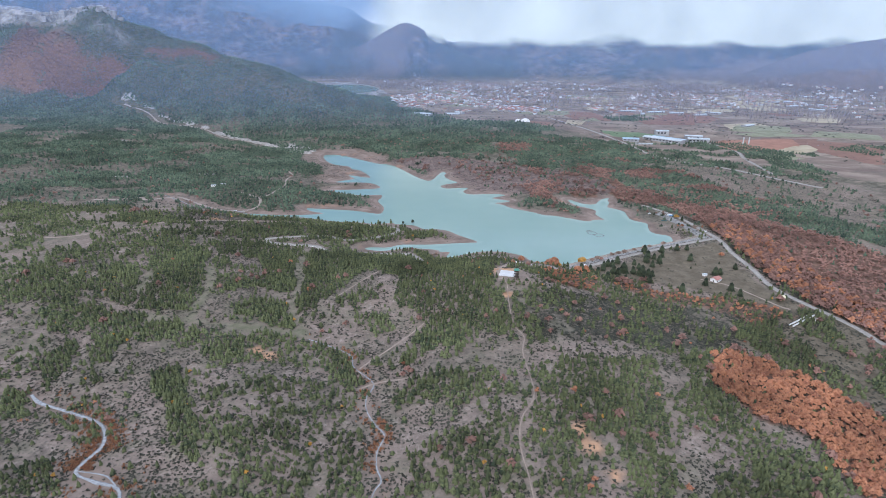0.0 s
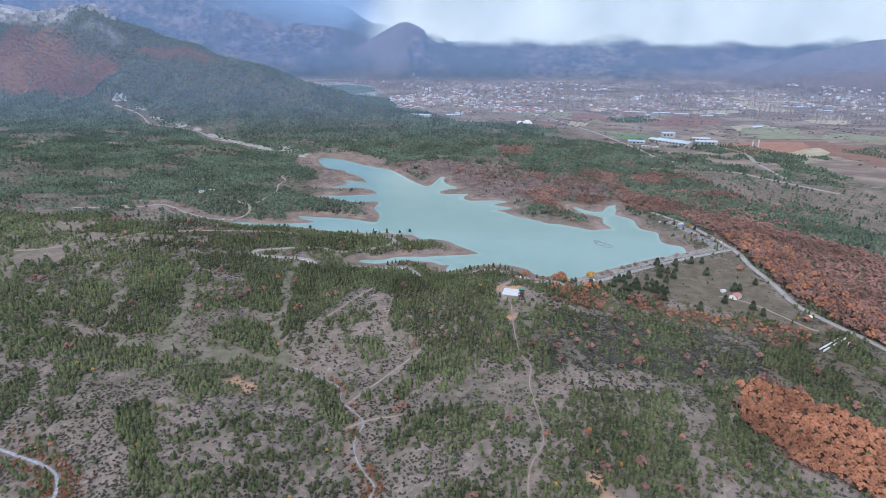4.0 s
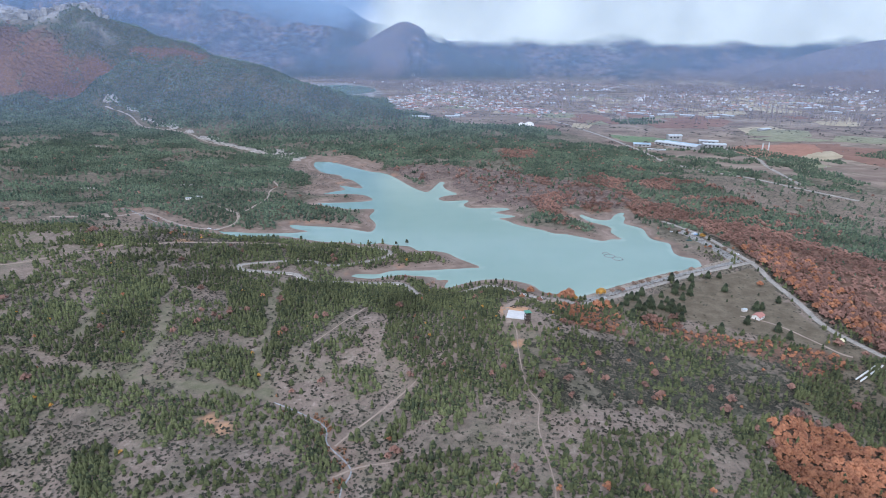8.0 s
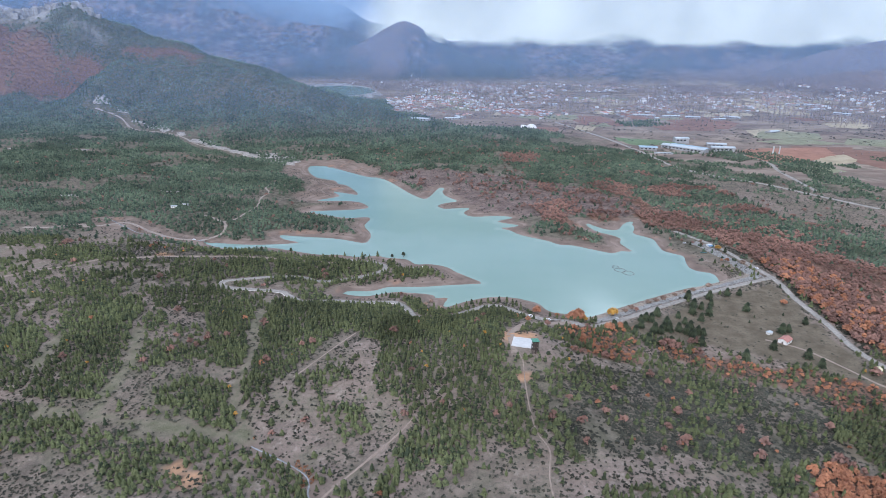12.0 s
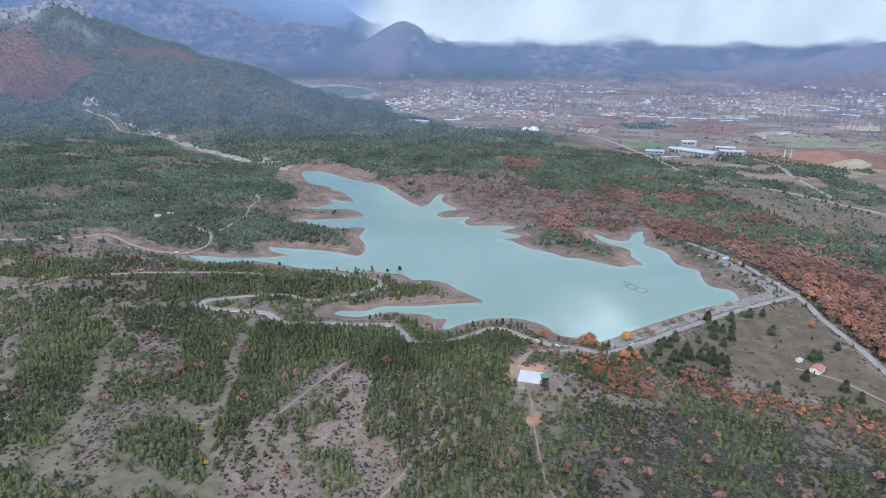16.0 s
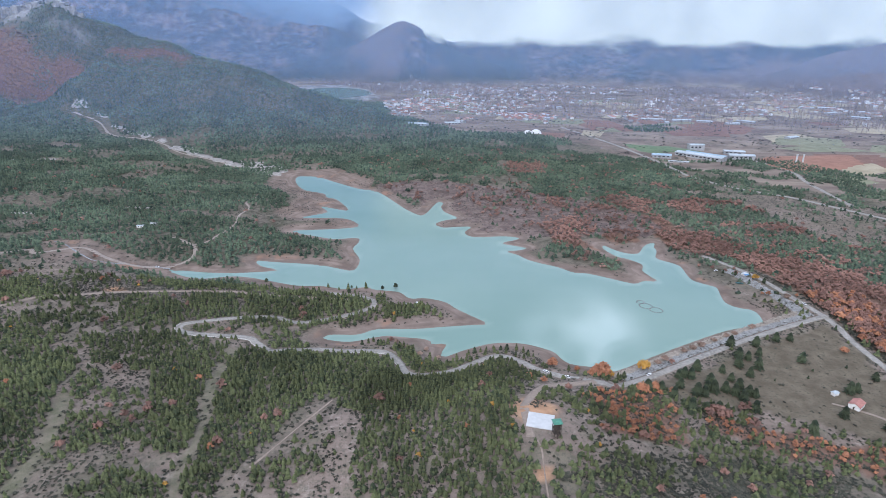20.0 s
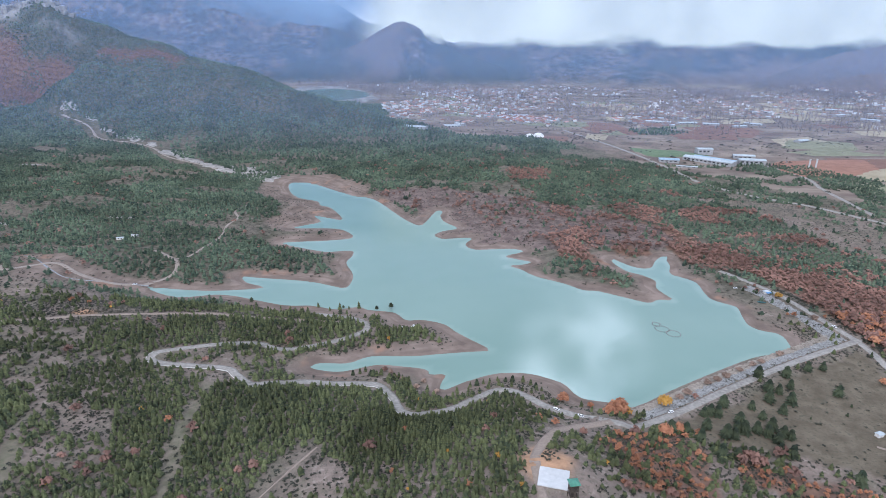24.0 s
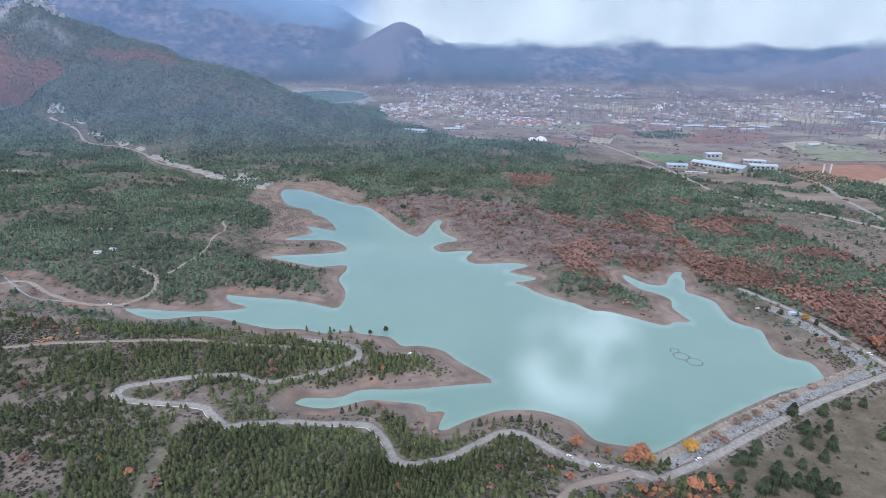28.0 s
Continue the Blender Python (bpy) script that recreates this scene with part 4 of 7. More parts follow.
def oak_parts(seed, leaves=70, lobes=6, spread=0.40, thin=1.0):
    """A scrub oak, one metre high: forked trunk and limbs, and lobes of many leaf bunches."""
    r = random.Random(seed)
    trunk_v, trunk_f = prism([(0, 0, -0.05), (0, 0.02, 0.5)], [0.04, 0.02], 3)
    v, f = [], []
    cents = []
    for k in range(lobes):
        a = k * 2.4 + r.uniform(-0.4, 0.4)
        d = spread * r.uniform(0.35, 0.72) if k else 0.05
        cents.append((d * math.cos(a), d * math.sin(a), r.uniform(0.38, 0.62) if k else 0.72, r.uniform(0.2, 0.3)))
        if leaves < 50 and k > 2:
            continue
        sv, sf = prism([(0, 0, 0.22), (cents[-1][0], cents[-1][1], cents[-1][2])], [0.02, 0.005], 3)
        o = len(trunk_v)
        trunk_v += sv
        trunk_f += [tuple(i + o for i in t) for t in sf]
    for cx, cy, cz, rad in cents:
        b = len(v)
        for dx, dy, dz in ((1, 0, 0), (0, 1, 0), (-1, 0, 0), (0, -1, 0), (0, 0, 1), (0, 0, -0.8)):
            e = rad * r.uniform(0.75, 0.98)
            v.append((cx + dx * e + r.uniform(-0.03, 0.03), cy + dy * e + r.uniform(-0.03, 0.03), cz + dz * e))
        f += [t for q in range(4) for t in ((b + q, b + (q + 1) % 4, b + 4), (b + (q + 1) % 4, b + q, b + 5))]
    for k in range(leaves):
        cx, cy, cz, rad = cents[k % lobes]
        a, u = r.uniform(0, 2 * math.pi), r.uniform(-0.55, 1.0)
        q = math.sqrt(max(0, 1 - u * u))
        n = Vector((q * math.cos(a), q * math.sin(a), u))
        p = Vector((cx, cy, cz)) + n * rad * r.uniform(0.75, 1.08)
        n = (n + Vector((r.uniform(-0.4, 0.4), r.uniform(-0.4, 0.4), r.uniform(0.4, 1.2)))).normalized()
        t = n.orthogonal().normalized()
        s = n.cross(t)
        e = rad * r.uniform(0.36, 0.55) * thin
        b = len(v)
        for c, d in ((-1, -0.7), (0.9, -1), (1, 0.8), (-0.8, 1)):
            v.append(tuple(p + t * e * c * r.uniform(0.7, 1.2) + s * e * d * r.uniform(0.7, 1.2) + n * e * r.uniform(-0.35, 0.35)))
        f += [(b, b + 1, b + 2), (b, b + 2, b + 3)]
    return (trunk_v, trunk_f), (v, f)


def shrub_parts(seed, leaves=9):
    r = random.Random(seed)
    v, f = [], []
    for k in range(leaves):
        a, u = r.uniform(0, 6.28), r.uniform(0.1, 1.0)
        q = math.sqrt(1 - u * u)
        p = (0.42 * q * math.cos(a), 0.42 * q * math.sin(a), 0.5 * u)
        b = len(v)
        for j in range(3):
            g = a + 2.1 * j + r.uniform(-0.4, 0.4)
            v.append((p[0] + 0.3 * math.cos(g), p[1] + 0.3 * math.sin(g), max(0.0, p[2] + r.uniform(-0.22, 0.22))))
        f.append((b, b + 1, b + 2))
    return ([], []), (v, f)


def reed_parts(seed):
    r = random.Random(seed)
    v, f = [], []
    for k in range(10):
        a, d = r.uniform(0, 6.28), r.uniform(0, 0.4)
        x, y, h = d * math.cos(a), d * math.sin(a), r.uniform(0.5, 1.0)
        g = r.uniform(0, 6.28)
        b = len(v)
        v += [(x - 0.14 * math.cos(g), y - 0.14 * math.sin(g), 0), (x + 0.14 * math.cos(g), y + 0.14 * math.sin(g), 0), (x + r.uniform(-0.15, 0.15), y + r.uniform(-0.15, 0.15), h)]
        f.append((b, b + 1, b + 2))
    return ([], []), (v, f)


def poplar_parts(seed):
    """A tall bare poplar."""
    r = random.Random(seed)
    trunk = prism([(0, 0, -0.03), (0, 0, 0.9)], [0.02, 0.004], 3)
    v, f = [], []
    for k in range(9):
        a, z = k * 2.4, 0.15 + 0.08 * k
        w = 0.11 * (1 - 0.4 * abs(z - 0.5)) * r.uniform(0.7, 1.2)
        b = len(v)
        v += [(0, 0, z - 0.08), (w * math.cos(a), w * math.sin(a), z + 0.06), (w * 0.8 * math.cos(a + 1.2), w * 0.8 * math.sin(a + 1.2), z + 0.2)]
        f.append((b, b + 1, b + 2))
    return trunk, (v, f)


def joined(parts):
    """Trunk and leaves of one plant as arrays with a material index."""
    (tv, tf), (lv, lf) = parts
    v = np.array(list(tv) + list(lv), float)
    f = np.array([tuple(t) for t in tf] + [tuple(i + len(tv) for i in t) for t in lf], int)
    return v, f, np.array([0] * len(tf) + [1] * len(lf))


def plant(name, kinds, x, y, size, leaf, label, category, wide=None, group=""):
    """Many plants, too many to count, as one piece of real geometry."""
    n = len(x)
    if not n:
        return None
    z = height(x, y)
    turn = rng.uniform(0, 2 * math.pi, n)
    wide = size * rng.uniform(0.85, 1.2, n) if wide is None else wide
    pick = rng.integers(0, len(kinds), n)
    V, F, M, base = [], [], [], 0
    for k, (tv, tf, tm) in enumerate(kinds):
        m = pick == k
        c = m.sum()
        if not c:
            continue
        ca, sa = np.cos(turn[m])[:, None], np.sin(turn[m])[:, None]
        px = (tv[:, 0] * ca - tv[:, 1] * sa) * wide[m][:, None] + x[m][:, None]
        py = (tv[:, 0] * sa + tv[:, 1] * ca) * wide[m][:, None] + y[m][:, None]
        pz = tv[:, 2] * size[m][:, None] + z[m][:, None]
        V.append(np.stack([px, py, pz], -1).reshape(-1, 3))
        F.append((tf[None] + (np.arange(c) * len(tv))[:, None, None] + base).reshape(-1, 3))
        M.append(np.tile(tm, c))
        base += c * len(tv)
    me = fast_mesh(name, np.vstack(V), np.vstack(F), [MAT_BARK, leaf], np.concatenate(M))
    return tagged(new(name, me), label, category, group, "stuff")


def grid_points(x0, x1, y0, y1, step):
    gx, gy = np.meshgrid(np.arange(x0, x1, step), np.arange(y0, y1, step))
    gx, gy = gx.ravel().astype(float), gy.ravel().astype(float)
    return gx + rng.uniform(-0.42, 0.42, gx.size) * step, gy + rng.uniform(-0.42, 0.42, gx.size) * step


def seen_fan(x, y, spare=40):
    """The wedge of land before the lens, and a margin."""
    return np.abs(x - 4) < 0.80 * (y + spare) + spare


def clear_of_lines(x, y, extra=0.5):
    ok = np.ones(x.shape, bool)
    for c, w in ROADS:
        near = (x > c[:, 0].min() - 20) & (x < c[:, 0].max() + 20) & (y > c[:, 1].min() - 20) & (y < c[:, 1].max() + 20)
        d, _ = line_distance(x[near], y[near], c)
        ok[near] &= d > w / 2 + extra
    return ok


def gap_width(x, y):
    d = np.full(x.shape, 99.0)
    for g in GAPS:
        d = np.minimum(d, line_distance(x, y, rounded(g, 3))[0])
    return d


OAK_ZONES = (OAK_VALLEY, OAK_EAST, OAK_NORTH, OAK_ISLAND, OAK_SHORE, OAK_DAM, OAK_FIELD)


def cover(x, y):
    """Chances of pine, oak and scrub at each place."""
    pine = smooth(-0.12, 0.10, value_noise(x, y, 30, 30, 3) + 0.08)
    pine *= 0.52 + 0.38 * smooth(-0.3, 0.2, value_noise(x, y, 14, 33, 2))
    near_hills = (y < 720) & (np.abs(x) < 430)
    pine = np.where(near_hills, 0.10 + 0.45 * smooth(-0.05, 0.25, value_noise(x, y, 34, 32, 3)), pine)
    patch = value_noise(0.7 * x, y, 46, 39, 3)
    pine = np.where((y > 720) & (x < -60), 0.12 + 0.80 * smooth(-0.20, 0.04, patch + 0.10 * smooth(900, 1300, y)), pine)
    home = smooth(545, 575, y) * (1 - smooth(690, 720, y)) * (1 - smooth(40, 70, x))
    pine = np.maximum(pine, home * (0.40 + 0.24 * smooth(-160, -100, x)) * smooth(-0.2, 0.1, value_noise(x, y, 26, 34, 3)))
    oak = 0.012 * smooth(0.1, 0.4, value_noise(x, y, 60, 36, 2) + 0.15)
    shrub = np.where((y > 720) & (x < -60), 0.95, 0.4)
    core = soft_zone(x, y, [(-45, 600), (20, 640), (55, 600), (45, 470), (20, 440), (-25, 480)], 6)
    pine = np.where(core, np.maximum(pine, 0.74), pine)
    m = soft_zone(x, y, SCRUB_EAST, 10)
    pine, oak, shrub = np.where(m, 0.06 + 0.40 * smooth(0.0, 0.25, value_noise(x, y, 34, 37, 3)), pine), np.where(m, 0.025, oak), np.where(m, 1.0, shrub)
    m = soft_zone(x, y, OPEN_EAST, 8)
    pine, oak, shrub = np.where(m, 0.75 * smooth(0.15, 0.3, value_noise(x, y, 40, 38, 2)), pine), np.where(m, 0.02, oak), np.where(m, 0.5, shrub)
    for z in PINES_OPEN:
        m = soft_zone(x, y, z, 8)
        pine = np.where(m, 0.7, pine)
    for z in BARE_SLOPES_A + BARE_SLOPES_B + BARE_SLOPES_C + BARE_SLOPES_D + [BARE_SHORE, DAM_VERGE, WEST_FLAT]:
        m = soft_zone(x, y, z, 4)
        pine, oak, shrub = np.where(m, 0.055, pine), np.where(m, 0.004, oak), np.where(m, 0.62, shrub)
    for zones, thick in ((STANDS_THIN_A + [RIDGE_EDGE], 0.50), (STANDS_OPEN_A + STANDS_OPEN_B + STANDS_OPEN_C + STANDS_OPEN_D, 0.76), (STANDS_THICK_A + STANDS_THICK_B + STANDS_THICK_C + STANDS_THICK_D + STANDS_THICK_E, 0.97)):
        for z in zones:
            m = soft_zone(x, y, z, 5)
            pine = np.where(m, np.maximum(pine, thick), pine)
    m = soft_zone(x, y, HEATH_NORTH, 12)
    pine, oak, shrub = np.where(m, 0.03, pine), np.where(m, 0.03 + 0.30 * smooth(0.15, 0.35, value_noise(x, y, 34, 53, 3)), oak), np.where(m, 0.9, shrub)
    m = soft_zone(x, y, PINE_FAR, 12)
    pine, oak = np.where(m, 0.96 * smooth(-0.5, -0.2, value_noise(x, y, 60, 50, 3)), pine), np.where(m, 0.025, oak)
    m = soft_zone(x, y, OAK_MIX, 22)
    red = smooth(-0.12, 0.08, value_noise(x, y, 42, 52, 3))
    pine, oak = np.where(m, 0.75 * (1 - red), pine), np.where(m, 0.78 * red, oak)
    m = soft_zone(x, y, SCRUB_FAR, 10)
    pine, oak, shrub = np.where(m, 0.06 + 0.5 * smooth(0.15, 0.35, value_noise(x, y, 50, 55, 3)), pine), np.where(m, 0.01, oak), np.where(m, 0.9, shrub)
    m = soft_zone(x, y, OAK_RIDGE, 10)
    pine, oak = np.where(m, 0.12, pine), np.where(m, 0.12 + 0.55 * smooth(-0.05, 0.2, value_noise(x, y, 30, 54, 3)), oak)
    for z in OAK_ZONES:
        thick = 0.34 if z is OAK_DAM else 0.28 if z is OAK_FIELD else 0.70
        m = soft_zone(x, y, z, 12 if thick < 0.5 else 7)
        pine, oak, shrub = np.where(m, 0.04 if thick > 0.5 else 0.2, pine), np.where(m, thick, oak), np.where(m, 0.6, shrub)
    for z in OAK_SPOTS:
        m = soft_zone(x, y, z, 9)
        pine, oak = np.where(m, 0.05, pine), np.where(m, 0.7, oak)
    m = soft_zone(x, y, PINE_STREAK, 12)
    pine, oak = np.where(m, 0.72, pine), np.where(m, 0.2, oak)
    m = soft_zone(x, y, PINE_ISLAND, 5)
    pine, oak = np.where(m, 0.8, pine), np.where(m, 0.08, oak)
    m = soft_zone(x, y, ZONE_FIELD, 5)
    pine, oak, shrub = np.where(m, 0.0, pine), np.where(m, 0.0, oak), np.where(m, 0.05, shrub)
    g = smooth(1.8, 5.0, gap_width(x, y) + 3 * value_noise(x, y, 14, 84, 2))
    pine, oak, shrub = pine * g, oak * g, shrub * (0.3 + 0.7 * g)
    for cx, cy, r in CLAY:
        pine = pine * smooth(0.6 * r, 1.15 * r, np.hypot(x - cx, y - cy))
    d = lake_distance(x, y)
    wet = smooth(14, 26, d - 9 * value_noise(x, y, 60, 11, 2) - 30 * smooth(1000, 1120, y) * (x < -120))
    open_yard = smooth(13, 17, np.hypot(x - 64, y - 540))
    return pine * wet * open_yard, oak * wet * open_yard, shrub * smooth(8, 20, d) * open_yard


def choose(x, y):
    pine, oak, shrub = cover(x, y)
    u = rng.uniform(0, 1, x.size)
    free = clear_of_lines(x, y) & ~soft_zone(x, y, ZONE_PLAIN, 15)
    free &= ~soft_zone(x, y, [(-1010, 1850), (-780, 1670), (-620, 1590), (-470, 1470), (-420, 1420), (-380, 1360), (-440, 1370), (-640, 1545), (-790, 1625)], 8)
    in_zone = np.zeros(x.shape, bool)
    for z in (OAK_EAST, OAK_NORTH):
        in_zone |= inside(x, y, z)
    oak = np.where(in_zone & (y > 800), oak * 1.25, oak)
    oak = np.where((in_zone | inside(x, y, OAK_VALLEY)) & (y <= 800), oak * np.where(inside(x, y, OAK_VALLEY), 1.3, 0.8), oak)
    is_pine = (u < pine) & free
    is_oak = (u >= pine) & (u < pine + oak) & free
    return is_pine, is_oak


PINES = [joined(pine_parts(s, 5, 8, 0.36, 0.06, 0.72)) for s in range(7)]
PINES_MID = [joined(pine_parts(20 + s, 3, 6, 0.38, 0.04, 0.6)) for s in range(5)]
PINES_FAR = [joined(pine_parts(40 + s, 2, 6, 0.36, 0.04, 0.6)) for s in range(4)]
OAKS = [joined(oak_parts(s, 70, 7, 0.44, 0.55)) for s in range(5)]
OAKS_MID = [joined(oak_parts(60 + s, 24, 5, 0.44, 0.75)) for s in range(4)]
OAKS_FAR = [joined(oak_parts(30 + s, 6, 3, 0.42, 1.0)) for s in range(4)]
SHRUBS = [joined(shrub_parts(s)) for s in range(4)]

# the near hills
x, y = grid_points(-420, 430, 225, 800, 3.5)
m = seen_fan(x, y) & (lake_distance(x, y) > 3)
x, y = x[m], y[m]
is_pine, is_oak = choose(x, y)
px, py = x[is_pine], y[is_pine]
tone = value_noise(px, py, 40, 61, 2)
plant("pine_wood", PINES, px, py, rng.uniform(2.8, 6.2, px.size) * (1 + 0.3 * tone), MAT_PINE, "young green pines growing in patches on the near hills", "forest", rng.uniform(3.6, 6.8, px.size) * (1 + 0.25 * tone))
ox, oy = x[is_oak], y[is_oak]
bright = inside(ox, oy, OAK_VALLEY) | inside(ox, oy, OAK_DAM) | inside(ox, oy, OAK_FIELD) | (rng.uniform(0, 1, ox.size) < 0.25)
close = inside(ox, oy, OAK_VALLEY) | inside(ox, oy, OAK_DAM) | inside(ox, oy, OAK_FIELD) | inside(ox, oy, SCRUB_EAST)
oak_size = rng.uniform(3.0, 6.0, ox.size) * np.where(inside(ox, oy, SCRUB_EAST), 0.6, 1.0) * np.where(inside(ox, oy, OAK_DAM) | inside(ox, oy, OAK_FIELD), 0.68, 1.0) * np.where(inside(ox, oy, OAK_EAST), 1.45, 1.0)
for shapes, k in ((OAKS, bright & close), (OAKS_MID, bright & ~close)):
    plant("oak_wood", shapes, ox[k], oy[k], oak_size[k], MAT_OAK, "rust-orange autumn oaks and bushes on the near slopes", "forest", oak_size[k] * rng.uniform(0.95, 1.3, k.sum()))
plant("oak_wood", OAKS_MID, ox[~bright], oy[~bright], rng.uniform(4.6, 8.6, (~bright).sum()), MAT_OAK_RED, "dark red-brown autumn oaks beside the dam valley", "forest")
gold = rng.choice(px.size, 60, replace=False)
plant("golden_bushes", OAKS, px[gold] + 2, py[gold] + 1, rng.uniform(2.2, 3.8, gold.size), MAT_GOLD, "scattered golden autumn bushes among the pines", "bush")

# rows of planted saplings on the terraced slopes
for zone, turn in ((ROWS_WEST, -0.35), (ROWS_EAST, 0.12)):
    u, v = np.meshgrid(np.arange(-120, 120, 2.6), np.arange(-120, 120, 5.2))
    u, v = u.ravel() + rng.uniform(-0.5, 0.5, u.size), v.ravel() + rng.uniform(-0.35, 0.35, v.size)
    mid = np.mean(np.array(zone, float), axis=0)
    x, y = mid[0] + u * math.cos(turn) - v * math.sin(turn), mid[1] + u * math.sin(turn) + v * math.cos(turn)
    m = soft_zone(x, y, zone, 4) & clear_of_lines(x, y, 1.5) & (rng.uniform(0, 1, x.size) < 0.8)
    plant("pine_rows", PINES_MID, x[m], y[m], rng.uniform(1.4, 3.0, m.sum()), MAT_PINE, "rows of planted pine saplings on a terraced slope", "trees", rng.uniform(2.0, 3.6, m.sum()))

# the hills behind, under the flight
x, y = grid_points(-330, 330, -60, 228, 6.0)
m = rng.uniform(0, 1, x.size) < 0.75 * smooth(-0.15, 0.15, value_noise(x, y, 40, 31, 3))
plant("pine_wood", PINES_FAR, x[m], y[m], rng.uniform(3.0, 6.5, m.sum()), MAT_PINE, "young green pines on the hills under the flight", "forest", rng.uniform(4.0, 7.0, m.sum()))

# dark scrub on the verge between the road and the oaks
c = rounded(EAST_ROAD, 6)
t = rng.uniform(0, len(c) - 1.01, 900)
i = t.astype(int)
p = c[i] + (c[i + 1] - c[i]) * (t - i)[:, None]
vx, vy = p[:, 0] + rng.uniform(5, 17, 900), p[:, 1] + rng.uniform(-3, 3, 900)
m = clear_of_lines(vx, vy, 1.0) & (value_noise(vx, vy, 14, 45, 2) > -0.2)
plant("verge_scrub", SHRUBS, vx[m], vy[m], rng.uniform(0.8, 2.4, m.sum()), MAT_SHRUB, "dark scrub on the verge between road and oaks", "scrub", rng.uniform(1.6, 3.6, m.sum()))

# low scrub on the open ground
x, y = grid_points(-400, 400, 225, 780, 2.3)
_, _, shrub = cover(x, y)
m = seen_fan(x, y) & (rng.uniform(0, 1, x.size) < shrub * (0.35 + 0.9 * smooth(-0.35, 0.15, value_noise(x, y, 20, 66, 3)))) & clear_of_lines(x, y, 0.8)
plant("scrub", SHRUBS, x[m], y[m], rng.uniform(0.5, 1.6, m.sum()), MAT_SHRUB, "low grey-green scrub dotting the stony slopes", "scrub", rng.uniform(1.0, 2.9, m.sum()) * (1 + 0.4 * inside(x[m], y[m], SCRUB_EAST)))

# woods round and behind the lake
x, y = grid_points(-1000, 720, 800, 1500, 5.5)
m = seen_fan(x, y) & (lake_distance(x, y) > 3) & ~((np.abs(x) < 430) & (y < 800))
x, y = x[m], y[m]
is_pine, is_oak = choose(x, y)
px, py = x[is_pine], y[is_pine]
plant("pine_wood", PINES_MID, px, py, rng.uniform(3.0, 6.6, px.size), MAT_PINE_HAZY, "dark pine wood around and beyond the lake", "forest", rng.uniform(5.4, 8.8, px.size) * (1 + 0.3 * smooth(1000, 1200, py)))
plant("oak_wood", OAKS_FAR, x[is_oak], y[is_oak], rng.uniform(4.5, 7.0, is_oak.sum()), MAT_OAK_RED, "dark red-brown oak wood beyond the lake", "forest", rng.uniform(6.5, 10.0, is_oak.sum()))
x, y = grid_points(-800, 720, 780, 1300, 5.0)
_, _, shrub = cover(x, y)
m = seen_fan(x, y) & (rng.uniform(0, 1, x.size) < shrub * 0.6) & ~soft_zone(x, y, ZONE_PLAIN, 15) & clear_of_lines(x, y, 1.0)
plant("scrub", SHRUBS, x[m], y[m], rng.uniform(1.0, 2.0, m.sum()), MAT_SHRUB, "low grey scrub on the slopes beyond the lake", "scrub", rng.uniform(1.6, 3.2, m.sum()))
x, y = grid_points(-620, -300, 430, 800, 4.6)
m = seen_fan(x, y) & (x < -420)
x, y = x[m], y[m]
is_pine, is_oak = choose(x, y)
plant("pine_wood", PINES_MID, x[is_pine], y[is_pine], rng.uniform(3.2, 6.0, is_pine.sum()), MAT_PINE, "green pines on the western hills", "forest", rng.uniform(4.6, 7.4, is_pine.sum()))

# the wooded ridge to the west and north
x, y = grid_points(-1750, 250, 1500, 2420, 8.6)
ridge_z = ridge(x, y, RIDGE_WEST, 270)
rust = rusty(x, y)
keep = seen_fan(x, y) & ~soft_zone(x, y, ZONE_PLAIN, 15) & clear_of_lines(x, y, 11) & (rng.uniform(0, 1, x.size) < 0.25 + 0.75 * smooth(-0.42, -0.12, value_noise(0.7 * x, y, 80, 72, 4)))
m = keep & (~rust | (value_noise(x, y, 50, 73, 3) > 0.28)) & ~stony(x, y) & ((ridge_z < 296) | (x > -1330))
plant("pine_wood", PINES_FAR, x[m], y[m], rng.uniform(4.5, 8.5, m.sum()), MAT_PINE_HAZY, "dark pine forest on the distant ridge", "forest", rng.uniform(10, 16, m.sum()))
m = keep & rust
plant("oak_wood", OAKS_FAR, x[m], y[m], rng.uniform(5, 8, m.sum()), MAT_OAK_RED, "rust-brown oak scrub on the distant ridge", "forest", rng.uniform(7, 11, m.sum()))
x, y = grid_points(400, 860, 430, 800, 5.0)
m = seen_fan(x, y) & (x > 430)
x, y = x[m], y[m]
is_pine, is_oak = choose(x, y)
plant("oak_wood", OAKS_FAR, x[is_oak], y[is_oak], rng.uniform(4.5, 7.0, is_oak.sum()), MAT_OAK_RED, "red-brown oak wood east of the road", "forest", rng.uniform(6.0, 9.5, is_oak.sum()))
plant("pine_wood", PINES_MID, x[is_pine], y[is_pine], rng.uniform(3.6, 6.6, is_pine.sum()), MAT_PINE_HAZY, "dark pine wood east of the oaks", "forest", rng.uniform(5.5, 8.5, is_pine.sum()))


# ---- shaping helpers ----
def part(name, bm, mat, parent=None, label=""):
    """Links a bmesh as one mesh object under a thing or a part."""
    me = bpy.data.meshes.new(name)
    bmesh.ops.recalc_face_normals(bm, faces=bm.faces)
    bm.to_mesh(me)
    bm.free()
    me.materials.append(mat)
    ob = new(name, me)
    ob.parent = parent
    return tagged(ob, label)


